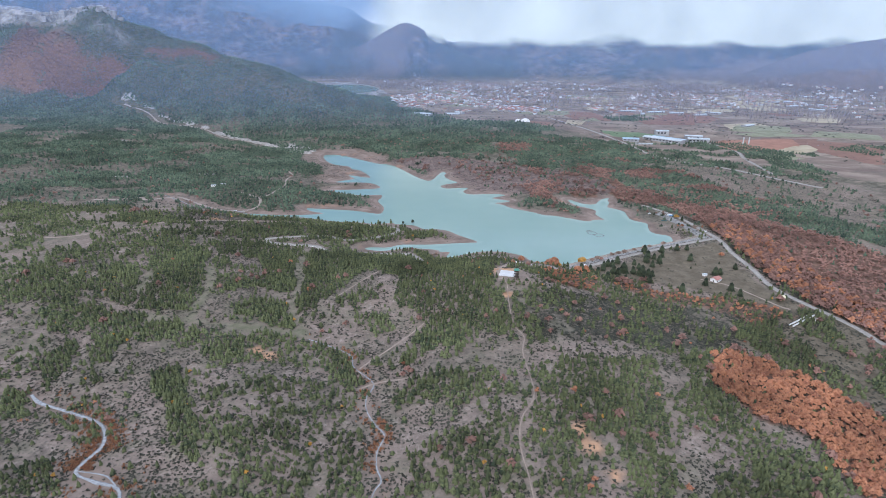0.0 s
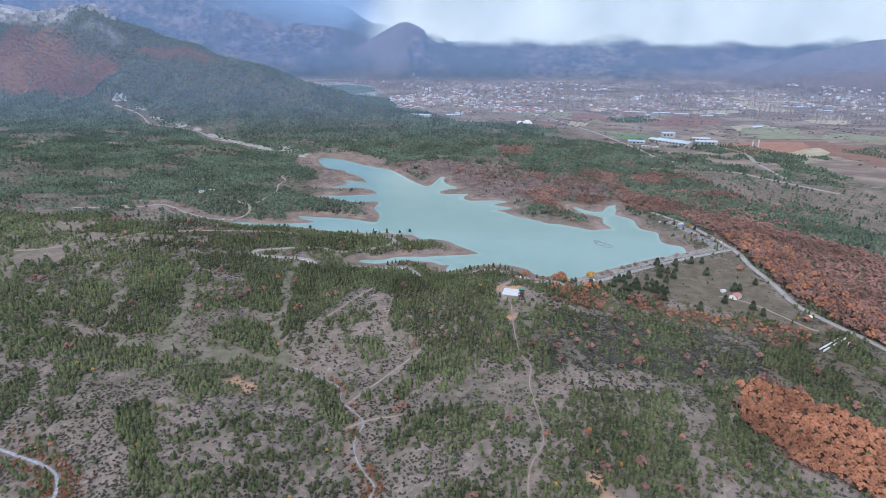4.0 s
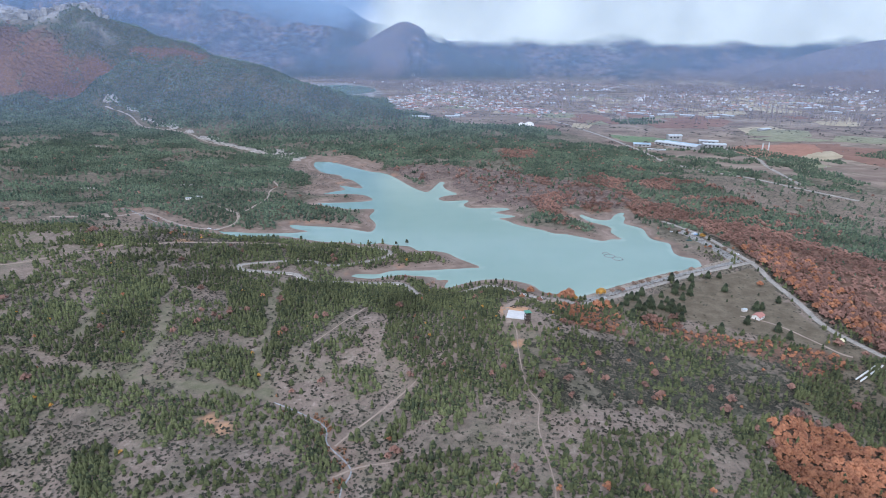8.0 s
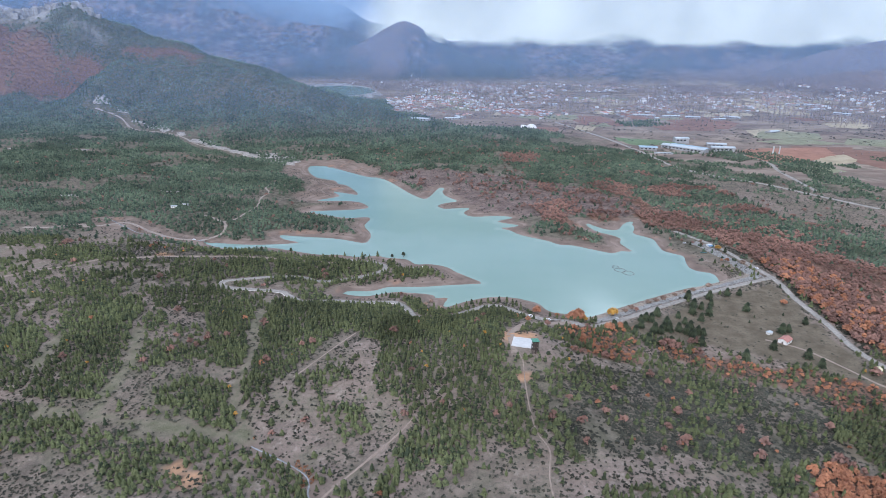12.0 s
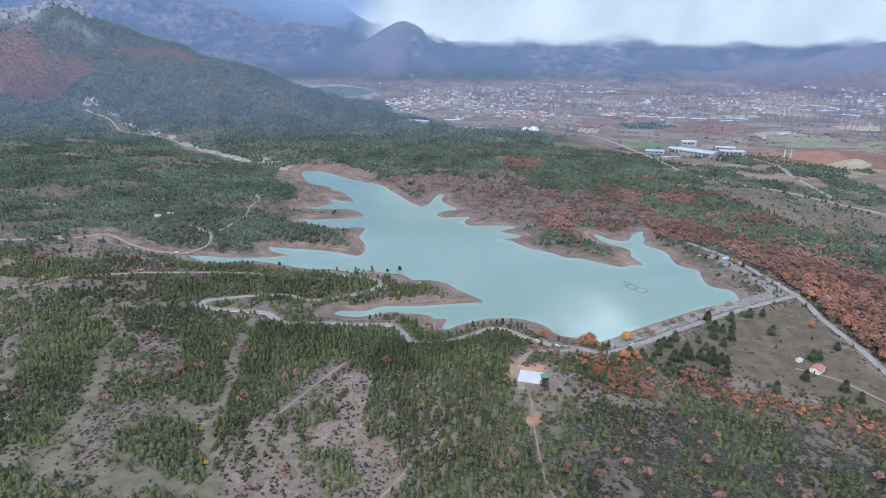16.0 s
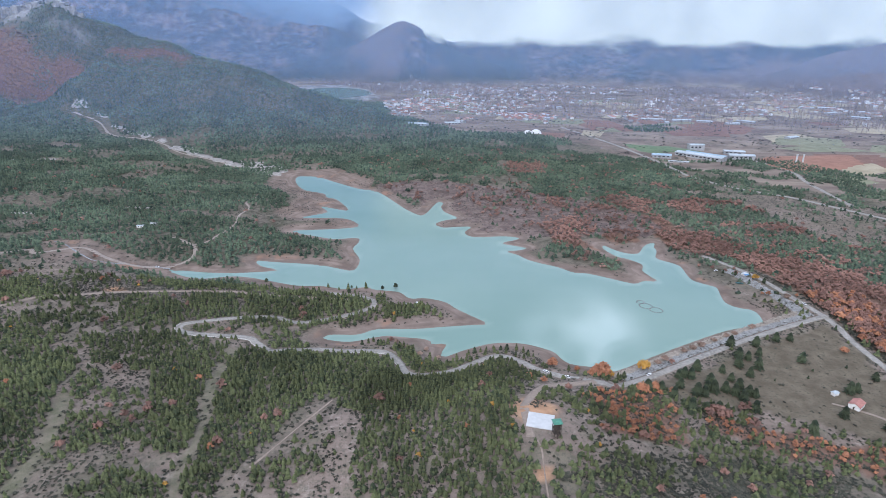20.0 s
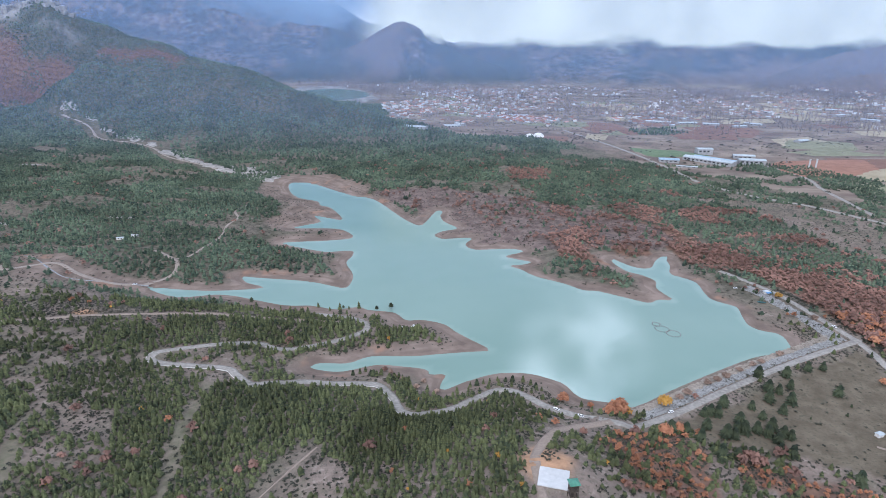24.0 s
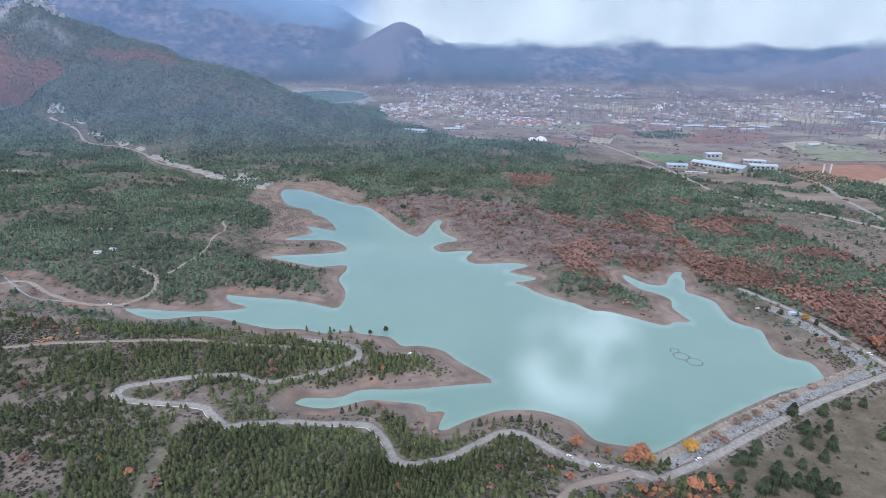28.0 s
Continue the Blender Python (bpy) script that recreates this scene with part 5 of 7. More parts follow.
def box(bm, x0, x1, y0, y1, z0, z1, bevel=0.0):
    v = [bm.verts.new(p) for p in ((x0, y0, z0), (x1, y0, z0), (x1, y1, z0), (x0, y1, z0), (x0, y0, z1), (x1, y0, z1), (x1, y1, z1), (x0, y1, z1))]
    fs = [bm.faces.new([v[i] for i in q]) for q in ((3, 2, 1, 0), (4, 5, 6, 7), (0, 1, 5, 4), (1, 2, 6, 5), (2, 3, 7, 6), (3, 0, 4, 7))]
    if bevel:
        bmesh.ops.bevel(bm, geom=list({e for f in fs for e in f.edges}), offset=bevel, segments=1, affect="EDGES")
    return v


def boxed(*a, **k):
    bm = bmesh.new()
    box(bm, *a, **k)
    return bm


def rod(bm, a, b, r, sides=6):
    a, b = Vector(a), Vector(b)
    d = (b - a).normalized()
    t = d.orthogonal().normalized()
    s = d.cross(t)
    rings = [[bm.verts.new(p + (t * math.cos(q) + s * math.sin(q)) * r) for q in (2 * math.pi * k / sides for k in range(sides))] for p in (a, b)]
    for k in range(sides):
        bm.faces.new((rings[0][k], rings[0][(k + 1) % sides], rings[1][(k + 1) % sides], rings[1][k]))
    bm.faces.new(rings[0])
    bm.faces.new(rings[1])


def rodded(a, b, r, sides=6):
    bm = bmesh.new()
    rod(bm, a, b, r, sides)
    return bm


def gable(bm, w, d, z, rise, over=0.4, thick=0.18):
    """A pitched roof with a thickness, ridge along x."""
    x, y = w / 2 + over, d / 2 + over
    drop = rise * over / (d / 2)
    top = [(-x, -y, z - drop + thick), (x, -y, z - drop + thick), (x, 0, z + rise + thick), (-x, 0, z + rise + thick), (-x, y, z - drop + thick), (x, y, z - drop + thick)]
    v = [bm.verts.new(p) for p in top] + [bm.verts.new((p[0], p[1], p[2] - thick)) for p in top]
    for q in ((0, 1, 2, 3), (3, 2, 5, 4), (9, 8, 7, 6), (10, 11, 8, 9), (0, 6, 7, 1), (5, 11, 10, 4), (0, 3, 9, 6), (3, 4, 10, 9), (1, 7, 8, 2), (2, 8, 11, 5)):
        bm.faces.new([v[i] for i in q])


def house_shell(bm, w, d, h, rise):
    """Walls with gables up to the roof."""
    p = [(-w / 2, -d / 2), (w / 2, -d / 2), (w / 2, d / 2), (-w / 2, d / 2)]
    a = [bm.verts.new((x, y, -0.6)) for x, y in p]
    b = [bm.verts.new((x, y, h)) for x, y in p]
    r = [bm.verts.new((-w / 2, 0, h + rise)), bm.verts.new((w / 2, 0, h + rise))]
    for i in range(4):
        j = (i + 1) % 4
        if i % 2:
            bm.faces.new((a[i], a[j], b[j], r[1] if i == 1 else r[0], b[i]))
        else:
            bm.faces.new((a[i], a[j], b[j], b[i]))
    bm.faces.new(a[::-1])


def empty(name, x, y, turn=0.0, z=None, label="", category="", group="", scale=1.0):
    ob = new(name)
    ob.matrix_basis = pose(x, y, float(height(x, y)) if z is None else z, 0, 0, turn) @ Matrix.Scale(scale, 4)
    return tagged(ob, label, category, group)


# ---- low cloud, and sheets imitating haze over the far valley ----
def veil_material(name, colour, density, z_low, z_high, noisy=None, x_fade=None, glow=0.0):
    mat = bpy.data.materials.new(name)
    mat.use_nodes = True
    nt = mat.node_tree
    nt.nodes.clear()
    N, L = nt.nodes.new, nt.links.new
    out, mix, clear = N("ShaderNodeOutputMaterial"), N("ShaderNodeMixShader"), N("ShaderNodeBsdfTransparent")
    geo, sep = N("ShaderNodeNewGeometry"), N("ShaderNodeSeparateXYZ")
    L(geo.outputs["Position"], sep.inputs[0])
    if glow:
        # emission stands in for daylight scattered by the cloud
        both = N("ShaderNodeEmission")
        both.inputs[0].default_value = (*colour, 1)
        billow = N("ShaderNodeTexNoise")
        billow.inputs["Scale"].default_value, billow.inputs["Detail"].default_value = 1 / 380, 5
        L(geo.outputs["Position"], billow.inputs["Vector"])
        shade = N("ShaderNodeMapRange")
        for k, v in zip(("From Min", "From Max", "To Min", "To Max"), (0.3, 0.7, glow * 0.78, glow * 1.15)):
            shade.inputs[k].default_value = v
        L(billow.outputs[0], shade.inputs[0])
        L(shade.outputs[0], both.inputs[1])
    else:
        # haze sheets scatter light forwards and back alike
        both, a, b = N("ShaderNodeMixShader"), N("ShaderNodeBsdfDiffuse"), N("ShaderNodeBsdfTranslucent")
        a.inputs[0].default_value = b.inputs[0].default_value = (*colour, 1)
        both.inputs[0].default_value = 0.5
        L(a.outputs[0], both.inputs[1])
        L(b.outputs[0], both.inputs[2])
    src = sep.outputs[2]
    if noisy:
        nz = N("ShaderNodeTexNoise")
        nz.inputs["Scale"].default_value, nz.inputs["Detail"].default_value = 1 / noisy[0], 5
        mp = N("ShaderNodeMapping")
        mp.inputs["Scale"].default_value = (1, 1, 2.0)
        L(geo.outputs["Position"], mp.inputs[0])
        L(mp.outputs[0], nz.inputs["Vector"])
        ma = N("ShaderNodeMath")
        ma.operation = "MULTIPLY_ADD"
        L(nz.outputs[0], ma.inputs[0])
        ma.inputs[1].default_value = noisy[1]
        L(sep.outputs[2], ma.inputs[2])
        src = ma.outputs[0]
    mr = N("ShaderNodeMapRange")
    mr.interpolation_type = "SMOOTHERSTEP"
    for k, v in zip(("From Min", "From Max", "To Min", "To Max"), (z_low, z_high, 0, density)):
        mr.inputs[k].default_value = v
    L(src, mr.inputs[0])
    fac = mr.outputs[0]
    if x_fade:
        fx = N("ShaderNodeMapRange")
        fx.interpolation_type = "SMOOTHERSTEP"
        for k, v in zip(("From Min", "From Max", "To Min", "To Max"), x_fade):
            fx.inputs[k].default_value = v
        L(sep.outputs[0], fx.inputs[0])
        mu = N("ShaderNodeMath")
        mu.operation = "MULTIPLY"
        L(fac, mu.inputs[0])
        L(fx.outputs[0], mu.inputs[1])
        fac = mu.outputs[0]
    L(fac, mix.inputs[0])
    L(clear.outputs[0], mix.inputs[1])
    L(both.outputs[0], mix.inputs[2])
    L(mix.outputs[0], out.inputs[0])
    return mat


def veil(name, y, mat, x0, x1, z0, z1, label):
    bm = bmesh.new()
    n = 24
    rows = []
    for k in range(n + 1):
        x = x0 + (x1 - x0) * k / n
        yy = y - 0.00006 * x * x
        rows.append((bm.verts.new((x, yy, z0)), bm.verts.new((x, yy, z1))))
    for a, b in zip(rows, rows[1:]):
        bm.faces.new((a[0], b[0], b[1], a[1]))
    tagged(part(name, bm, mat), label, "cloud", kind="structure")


# upright blue-tinted sheets stand in for the haze of distance
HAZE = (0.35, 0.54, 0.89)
veil("haze_sheet", 1330, veil_material("haze_near", HAZE, 0.17, 20, 150), -1500, 1500, 0, 700, "faint blue see-through sheet imitating distance haze over the valley")
veil("haze_sheet", 2490, veil_material("haze_middle", HAZE, 0.14, 20, 170), -2400, 2400, 0, 800, "faint blue see-through sheet imitating distance haze over the village plain")
veil("haze_sheet", 3250, veil_material("haze_far", HAZE, 0.19, 25, 170), -3400, 3400, 0, 1000, "blue see-through sheet imitating distance haze before the mountains")
# the cloud sheets glow by themselves, daylight doesn't light them
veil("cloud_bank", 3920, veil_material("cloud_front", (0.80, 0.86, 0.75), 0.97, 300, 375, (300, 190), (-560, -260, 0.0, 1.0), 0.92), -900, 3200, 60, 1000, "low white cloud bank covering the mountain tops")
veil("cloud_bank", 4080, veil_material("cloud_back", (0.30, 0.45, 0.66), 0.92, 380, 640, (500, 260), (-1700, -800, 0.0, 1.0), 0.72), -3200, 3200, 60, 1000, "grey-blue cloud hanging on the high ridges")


# ---- the dam's stones ----
def stone_shape(seed):
    r = random.Random(seed)
    v = [(sx * r.uniform(0.35, 0.6), sy * r.uniform(0.35, 0.6), sz * r.uniform(0.25, 0.45)) for sx in (-1, 1) for sy in (-1, 1) for sz in (-1, 1)]
    q = ((0, 1, 3, 2), (4, 6, 7, 5), (0, 4, 5, 1), (2, 3, 7, 6), (0, 2, 6, 4), (1, 5, 7, 3))
    f = [t for a, b, c, d in q for t in ((a, b, c), (a, c, d))]
    return np.array(v), np.array(f), np.ones(12, int)


STONES = [stone_shape(s) for s in range(6)]


def stones_beside(line, near, far, count, size, label, mat=MAT_STONE):
    c = np.asarray(line, float)
    t = rng.uniform(0, len(c) - 1.001, count)
    i = t.astype(int)
    f = (t - i)[:, None]
    p = c[i, :2] * (1 - f) + c[i + 1, :2] * f
    d = c[i + 1, :2] - c[i, :2]
    side = np.column_stack([d[:, 1], -d[:, 0]]) / np.hypot(d[:, 0], d[:, 1])[:, None]
    p = p + side * rng.uniform(near, far, count)[:, None]
    s = rng.uniform(size * 0.6, size * 1.5, count)
    plant("riprap", STONES, p[:, 0], p[:, 1], s, mat, label, "stones", s * rng.uniform(0.9, 1.4, count))


dam_line = rounded([(353, 743), (310, 722), (261, 696), (216, 670), (174, 644), (146, 628)], 4)
stones_beside(dam_line, 11.5, 20, 2600, 1.2, "tan stone riprap at the foot of the dam", MAT_TAN)
stones_beside(dam_line, 4.3, 12.5, 2600, 1.1, "grey stone riprap on the lake face of the dam")
stones_beside(rounded([(360, 750), (358, 774), (346, 840), (335, 870)], 4), -17, -4.5, 1600, 1.2, "grey stone riprap below the road embankment")


crag_x = rng.uniform(-1560, -1190, 46)
crag_y = 2338 + 0.06 * (crag_x + 1300) + rng.uniform(-26, 14, 46)
plant("crags", STONES, crag_x, crag_y, rng.uniform(14, 34, 46), MAT_CRAG, "pale grey limestone crags on the distant ridge", "rocks", rng.uniform(14, 30, 46))


def kerb(line, offset, a, b, label):
    """A pale concrete kerb along a stretch of road."""
    c = np.asarray(line, float)[a:b]
    step = np.gradient(c[:, :2], axis=0)
    side = np.column_stack([-step[:, 1], step[:, 0]]) / np.hypot(step[:, 0], step[:, 1])[:, None]
    bm = bmesh.new()
    rings = []
    for p, s, z in zip(c[:, :2], side, c[:, 2]):
        q = [p + s * (offset + k) for k in (-0.14, 0.14)]
        rings.append([bm.verts.new((q[0][0], q[0][1], z - 0.4)), bm.verts.new((q[0][0], q[0][1], z + 0.3)), bm.verts.new((q[1][0], q[1][1], z + 0.3)), bm.verts.new((q[1][0], q[1][1], z - 0.4))])
    for u, v in zip(rings, rings[1:]):
        for k in range(3):
            bm.faces.new((u[k], u[k + 1], v[k + 1], v[k]))
    tagged(part("kerb", bm, MAT_LINE), label, "kerb", kind="structure")


kerb(shore_line, 3.4, 84, 132, "pale concrete kerb on the outside of the bends")
kerb(shore_line, 3.4, 140, 190, "pale concrete kerb beside the shore road")


# ---- single trees ----
def mesh_of(name, vf, mat):
    v, f = vf
    return fast_mesh(name, np.array(v), np.array(f), [mat])


PINE_SHAPES = [tuple(mesh_of(n, p, m) for n, p, m in zip(("trunk", "crown"), pine_parts(100 + s, 9, 12, 0.29, 0.05, 0.8), (MAT_BARK, MAT_PINE))) for s in range(5)]
DARK_SHAPES = [tuple(mesh_of(n, p, m) for n, p, m in zip(("trunk", "crown"), pine_parts(130 + s, 9, 14, 0.36, 0.05, 0.5), (MAT_BARK, MAT_PINE_FIELD))) for s in range(4)]
UMBRELLA_SHAPES = [tuple(mesh_of(n, p, m) for n, p, m in zip(("trunk", "crown"), pine_parts(160 + s, 6, 12, 0.34, 0.42, 0.45), (MAT_BARK, MAT_PINE_FIELD))) for s in range(4)]


def oak_shapes(mat, base):
    return [tuple(mesh_of(n, p, m) for n, p, m in zip(("trunk", "crown"), oak_parts(base + s, 190, 8, 0.44, 0.62), (MAT_BARK, mat))) for s in range(3)]


ORANGE_SHAPES, GOLD_SHAPES, RED_SHAPES = oak_shapes(MAT_OAK, 200), oak_shapes(MAT_GOLD, 210), oak_shapes(MAT_OAK_RED, 220)
BUSH_SHAPES = oak_shapes(MAT_BUSH, 230)


def tree(shapes, x, y, size, label, category="tree", group="", name="pine_tree", wide=1.0):
    trunk, crown = shapes[int(rng.integers(0, len(shapes)))]
    ob = new(name)
    ob.matrix_basis = pose(x, y, float(height(x, y)), 0, 0, float(rng.uniform(0, 360))) @ Matrix.Diagonal((size * wide, size * wide, size, 1))
    tagged(ob, label, category, group)
    for n, me in (("trunk", trunk), ("crown", crown)):
        c = new(n, me)
        c.parent = ob
    return ob


FIELD_PINES = [(181, 622), (196, 638), (205, 650), (206, 620), (216, 623), (228, 627), (225, 614), (248, 672), (267, 676), (242, 658), (257, 656), (245, 645), (227, 638), (207, 629), (190, 613), (171, 607), (165, 615), (155, 615), (307, 702), (294, 700), (298, 668), (249, 689), (255, 669), (225, 649), (191, 639), (222, 620), (232, 620), (236, 618), (202, 622), (186, 638), (196, 613), (271, 690), (341, 642), (178, 593), (189, 594), (199, 597), (222, 604), (227, 600), (286, 594), (309, 624), (316, 626), (307, 579), (254, 576), (310, 565)]
for i, (tx, ty) in enumerate(FIELD_PINES):
    tree(DARK_SHAPES, tx, ty, float(rng.uniform(7.5, 11.0)), "dark green pine standing alone on the dry grass field", "pine tree", "pines on the dry field", wide=1.12)
for tx, ty in [(290, 644), (320, 772), (300, 655), (262, 640), (330, 660)]:
    tree(DARK_SHAPES, tx, ty, float(rng.uniform(2.0, 3.2)), "small dark green pine on the dry grass field", "pine tree", "pines on the dry field")
SHORE_PINES = [(-87, 822), (-67, 823), (-59, 820), (-53, 822), (-199, 815), (-192, 818), (-127, 818), (-117, 820), (-107, 821), (-130, 799), (-112, 796), (-102, 794), (-172, 819), (-160, 822), (-152, 818), (-146, 820), (-185, 822), (-96, 816), (-76, 818)]
for tx, ty in SHORE_PINES:
    tx, ty = tx + float(rng.uniform(-14, 14)), ty - float(rng.uniform(4, 16))
    tree(UMBRELLA_SHAPES if rng.uniform(0, 1) < 0.6 else PINE_SHAPES, tx, ty, float(rng.uniform(3.5, 8.0)), "dark pine on the bank above the water", "pine tree", "pines along the bank")
for tx, ty in [(20, 651), (27, 655), (33, 660), (40, 668), (48, 671), (57, 668), (64, 660), (70, 657), (-15, 652), (-12, 660), (-5, 668), (-20, 668)]:
    tree(PINE_SHAPES, tx, ty, float(rng.uniform(4.5, 6.5)), "green pine beside the shore road", "pine tree", "pines beside the shore road")
for tx, ty in [(27, 675), (32, 677), (37, 679), (42, 681), (48, 683), (54, 680), (59, 680), (17, 667), (14, 662), (67, 680), (72, 675), (75, 670), (79, 666), (-23, 651), (-17, 647), (-14, 659), (-18, 639), (-26, 659), (-63, 690), (-58, 693), (-54, 696), (-49, 688), (-44, 685)]:
    tree(PINE_SHAPES if rng.uniform(0, 1) < 0.6 else DARK_SHAPES, tx, ty, float(rng.uniform(4.0, 7.0)), "green pine on the strip between road and water", "pine tree", "pines between road and water")
for tx, ty in [(-29, 684), (-24, 681), (-39, 697), (0, 664), (2, 669), (-8, 680), (-13, 671), (-34, 692)]:
    tree(BUSH_SHAPES if rng.uniform(0, 1) < 0.6 else RED_SHAPES, tx, ty, float(rng.uniform(2.6, 4.4)), "russet bush on the bare bank by the road bend", "bush", "bushes on the bank", "bush", 1.2)
for tx, ty, s in [(129, 642, 13.0), (122, 638, 9.0), (93, 655, 8.0), (111, 650, 4.5)]:
    tree(ORANGE_SHAPES, tx, ty, s, "rust-orange broadleaf tree between road and water", "tree", "autumn trees at the dam", "broadleaf_tree", 1.15)
for tx, ty, s in [(134, 643, 7.0), (164, 651, 9.0), (344, 838, 7.0), (-40, 745, 3.6)]:
    tree(GOLD_SHAPES, tx, ty, s, "golden-leaved broadleaf tree near the water", "tree", "autumn trees at the dam", "broadleaf_tree", 1.1)
for tx, ty in [(178, 660), (186, 666), (207, 681), (216, 685), (240, 700), (255, 709), (264, 713), (286, 727), (225, 690), (352, 790)]:
    tree(BUSH_SHAPES, tx, ty, float(rng.uniform(4.2, 6.2)), "bare brownish bush growing among the dam's stones", "bush", "bushes on the dam", "bush", 1.2)
for tx, ty, s in [(378, 690, 9.5), (372, 705, 8.0), (384, 676, 9.0), (343, 684, 6.5), (370, 628, 8.0), (150, 612, 8.5), (161, 617, 7.5), (172, 612, 6.0)]:
    tree(ORANGE_SHAPES, tx, ty, s, "rust-orange oak standing beside the road", "tree", "autumn oaks beside the road", "broadleaf_tree", 1.1)
for tx, ty in [(330, 853), (322, 862), (335, 868), (312, 872), (300, 880)]:
    tree(RED_SHAPES, tx, ty, float(rng.uniform(3.5, 5.5)), "dark red broadleaf tree by the lakeside kiosk", "tree", "trees by the kiosk", "broadleaf_tree")
for tx, ty, s in [(349, 829, 6.5), (328, 850, 5.5), (318, 858, 4.5)]:
    tree(DARK_SHAPES, tx, ty, s, "dark green pine by the lakeside kiosk", "pine tree", "trees by the kiosk")

# the stand of pines between the lookout and the shore road, tree by tree
x, y = grid_points(-46, 18, 566, 632, 3.6)
m = clear_of_lines(x, y, 2.0) & (rng.uniform(0, 1, x.size) < 0.8)
for tx, ty in zip(x[m], y[m]):
    tree(PINE_SHAPES, float(tx), float(ty), float(rng.uniform(3.8, 6.6)), "young green pine in the stand above the shore road", "pine tree", "stand of pines above the road")


# ---- buildings and fittings ----
def lookout_tower(x, y, z):
    t = empty("lookout_tower", x, y, 8, z, "dark timber lookout tower with a green pyramid roof", "tower")
    t.matrix_basis = t.matrix_basis @ Matrix.Diagonal((0.95, 0.95, 0.76, 1))
    for sx in (-1, 1):
        for sy in (-1, 1):
            part("post", rodded((sx * 2.1, sy * 2.1, -0.5), (sx * 1.9, sy * 1.9, 13.2), 0.2), MAT_TIMBER, t)
    for h in (3.6, 7.2, 10.6):
        part("deck", boxed(-2.15, 2.15, -2.15, 2.15, h, h + 0.16), MAT_TIMBER, t)
        for a, b in (((-2.1, -2.1), (2.1, -2.1)), ((2.1, -2.1), (2.1, 2.1)), ((2.1, 2.1), (-2.1, 2.1)), ((-2.1, 2.1), (-2.1, -2.1))):
            bm = bmesh.new()
            rod(bm, (*a, h + 1.1), (*b, h + 1.1), 0.07)
            rod(bm, (*a, h + 0.6), (*b, h + 0.6), 0.05)
            part("railing", bm, MAT_TIMBER, t)
    for a, b in (((-2.1, -2.1, 0), (2.0, -2.0, 3.6)), ((2.1, -2.1, 0), (2.0, 2.0, 3.6)), ((2.1, -2.1, 3.6), (-2.0, -2.0, 7.2)), ((2.1, 2.1, 3.6), (2.0, -2.0, 7.2)), ((-2.0, -2.0, 7.2), (2.0, -2.0, 10.6)), ((2.0, -2.0, 7.2), (2.0, 2.0, 10.6))):
        part("brace", rodded(a, b, 0.09), MAT_TIMBER, t)
    part("ladder", boxed(-0.5, 0.5, -2.6, -2.3, 0, 7.3), MAT_TIMBER, t)
    bm = bmesh.new()
    base = [bm.verts.new((sx * 2.9, sy * 2.9, 13.1)) for sx, sy in ((-1, -1), (1, -1), (1, 1), (-1, 1))]
    low = [bm.verts.new((v.co.x, v.co.y, 12.95)) for v in base]
    top = bm.verts.new((0, 0, 15.0))
    for k in range(4):
        j = (k + 1) % 4
        bm.faces.new((base[k], base[j], top))
        bm.faces.new((low[k], low[j], base[j], base[k]))
    bm.faces.new(low)
    part("roof", bm, MAT_GREEN, t, "green sheet-metal pyramid roof")


lookout_tower(70.6, 526.0, 33.4)


def slab(x, y, z, w, d, turn):
    t = empty("concrete_slab", x, y, turn, z, "flat pale concrete platform on the hilltop beside the lookout", "platform")
    for i in range(3):
        for k in range(3):
            part("panel", boxed(-w / 2 + i * w / 3 + 0.02, -w / 2 + (i + 1) * w / 3 - 0.02, -d / 2 + k * d / 3 + 0.02, -d / 2 + (k + 1) * d / 3 - 0.02, 0.25, 0.62), MAT_CONCRETE, t)
    part("footing", boxed(-w / 2, w / 2, -d / 2, d / 2, -0.8, 0.25), MAT_CONCRETE, t)


slab(63.8, 540.0, 33.4, 15.6, 14.6, -14)


def cottage(x, y, turn, w, d, h, rise, label, wall=MAT_PLASTER, roof=MAT_TILE, group="", windows=3, name="house", z=None):
    t = empty(name, x, y, turn, z, label, "house", group)
    bm = bmesh.new()
    house_shell(bm, w, d, h, rise)
    part("wall", bm, wall, t)
    bm = bmesh.new()
    gable(bm, w, d, h, rise)
    part("roof", bm, roof, t)
    for k in range(windows):
        wx = -w / 2 + w * (k + 0.75) / (windows + 0.5)
        win = part("window", boxed(wx - 0.55, wx + 0.55, -d / 2 - 0.05, -d / 2 + 0.02, 1.1, 2.2), MAT_GLASS, t)
        part("sill", boxed(wx - 0.65, wx + 0.65, -d / 2 - 0.14, -d / 2 + 0.0, 1.0, 1.1), MAT_LINE, win)
    if windows:
        for wy in (-d / 5, d / 5):
            part("window", boxed(w / 2 - 0.02, w / 2 + 0.05, wy - 0.5, wy + 0.5, 1.1, 2.2), MAT_GLASS, t)
        part("door", boxed(-w / 2 - 0.05, -w / 2 + 0.02, -0.5, 0.5, 0.0, 2.05), MAT_TIMBER, t)
    return t


cottage(303, 607, 38, 10.5, 7.4, 3.1, 1.7, "white plastered house with a red tiled roof on dry grass", windows=3)
cottage(297, 622, 20, 4.5, 3.2, 2.2, 0.5, "small white shed behind the red-roofed house", roof=MAT_TIN, windows=0, name="shed")
cottage(-389, 977, 10, 8, 4.5, 2.6, 0.7, "white-roofed hut in the pine wood", roof=MAT_TIN, windows=2, name="hut")
cottage(-377, 988, -5, 8, 4.5, 2.6, 0.7, "grey hut in the pine wood", roof=MAT_STEEL, windows=2, name="hut")
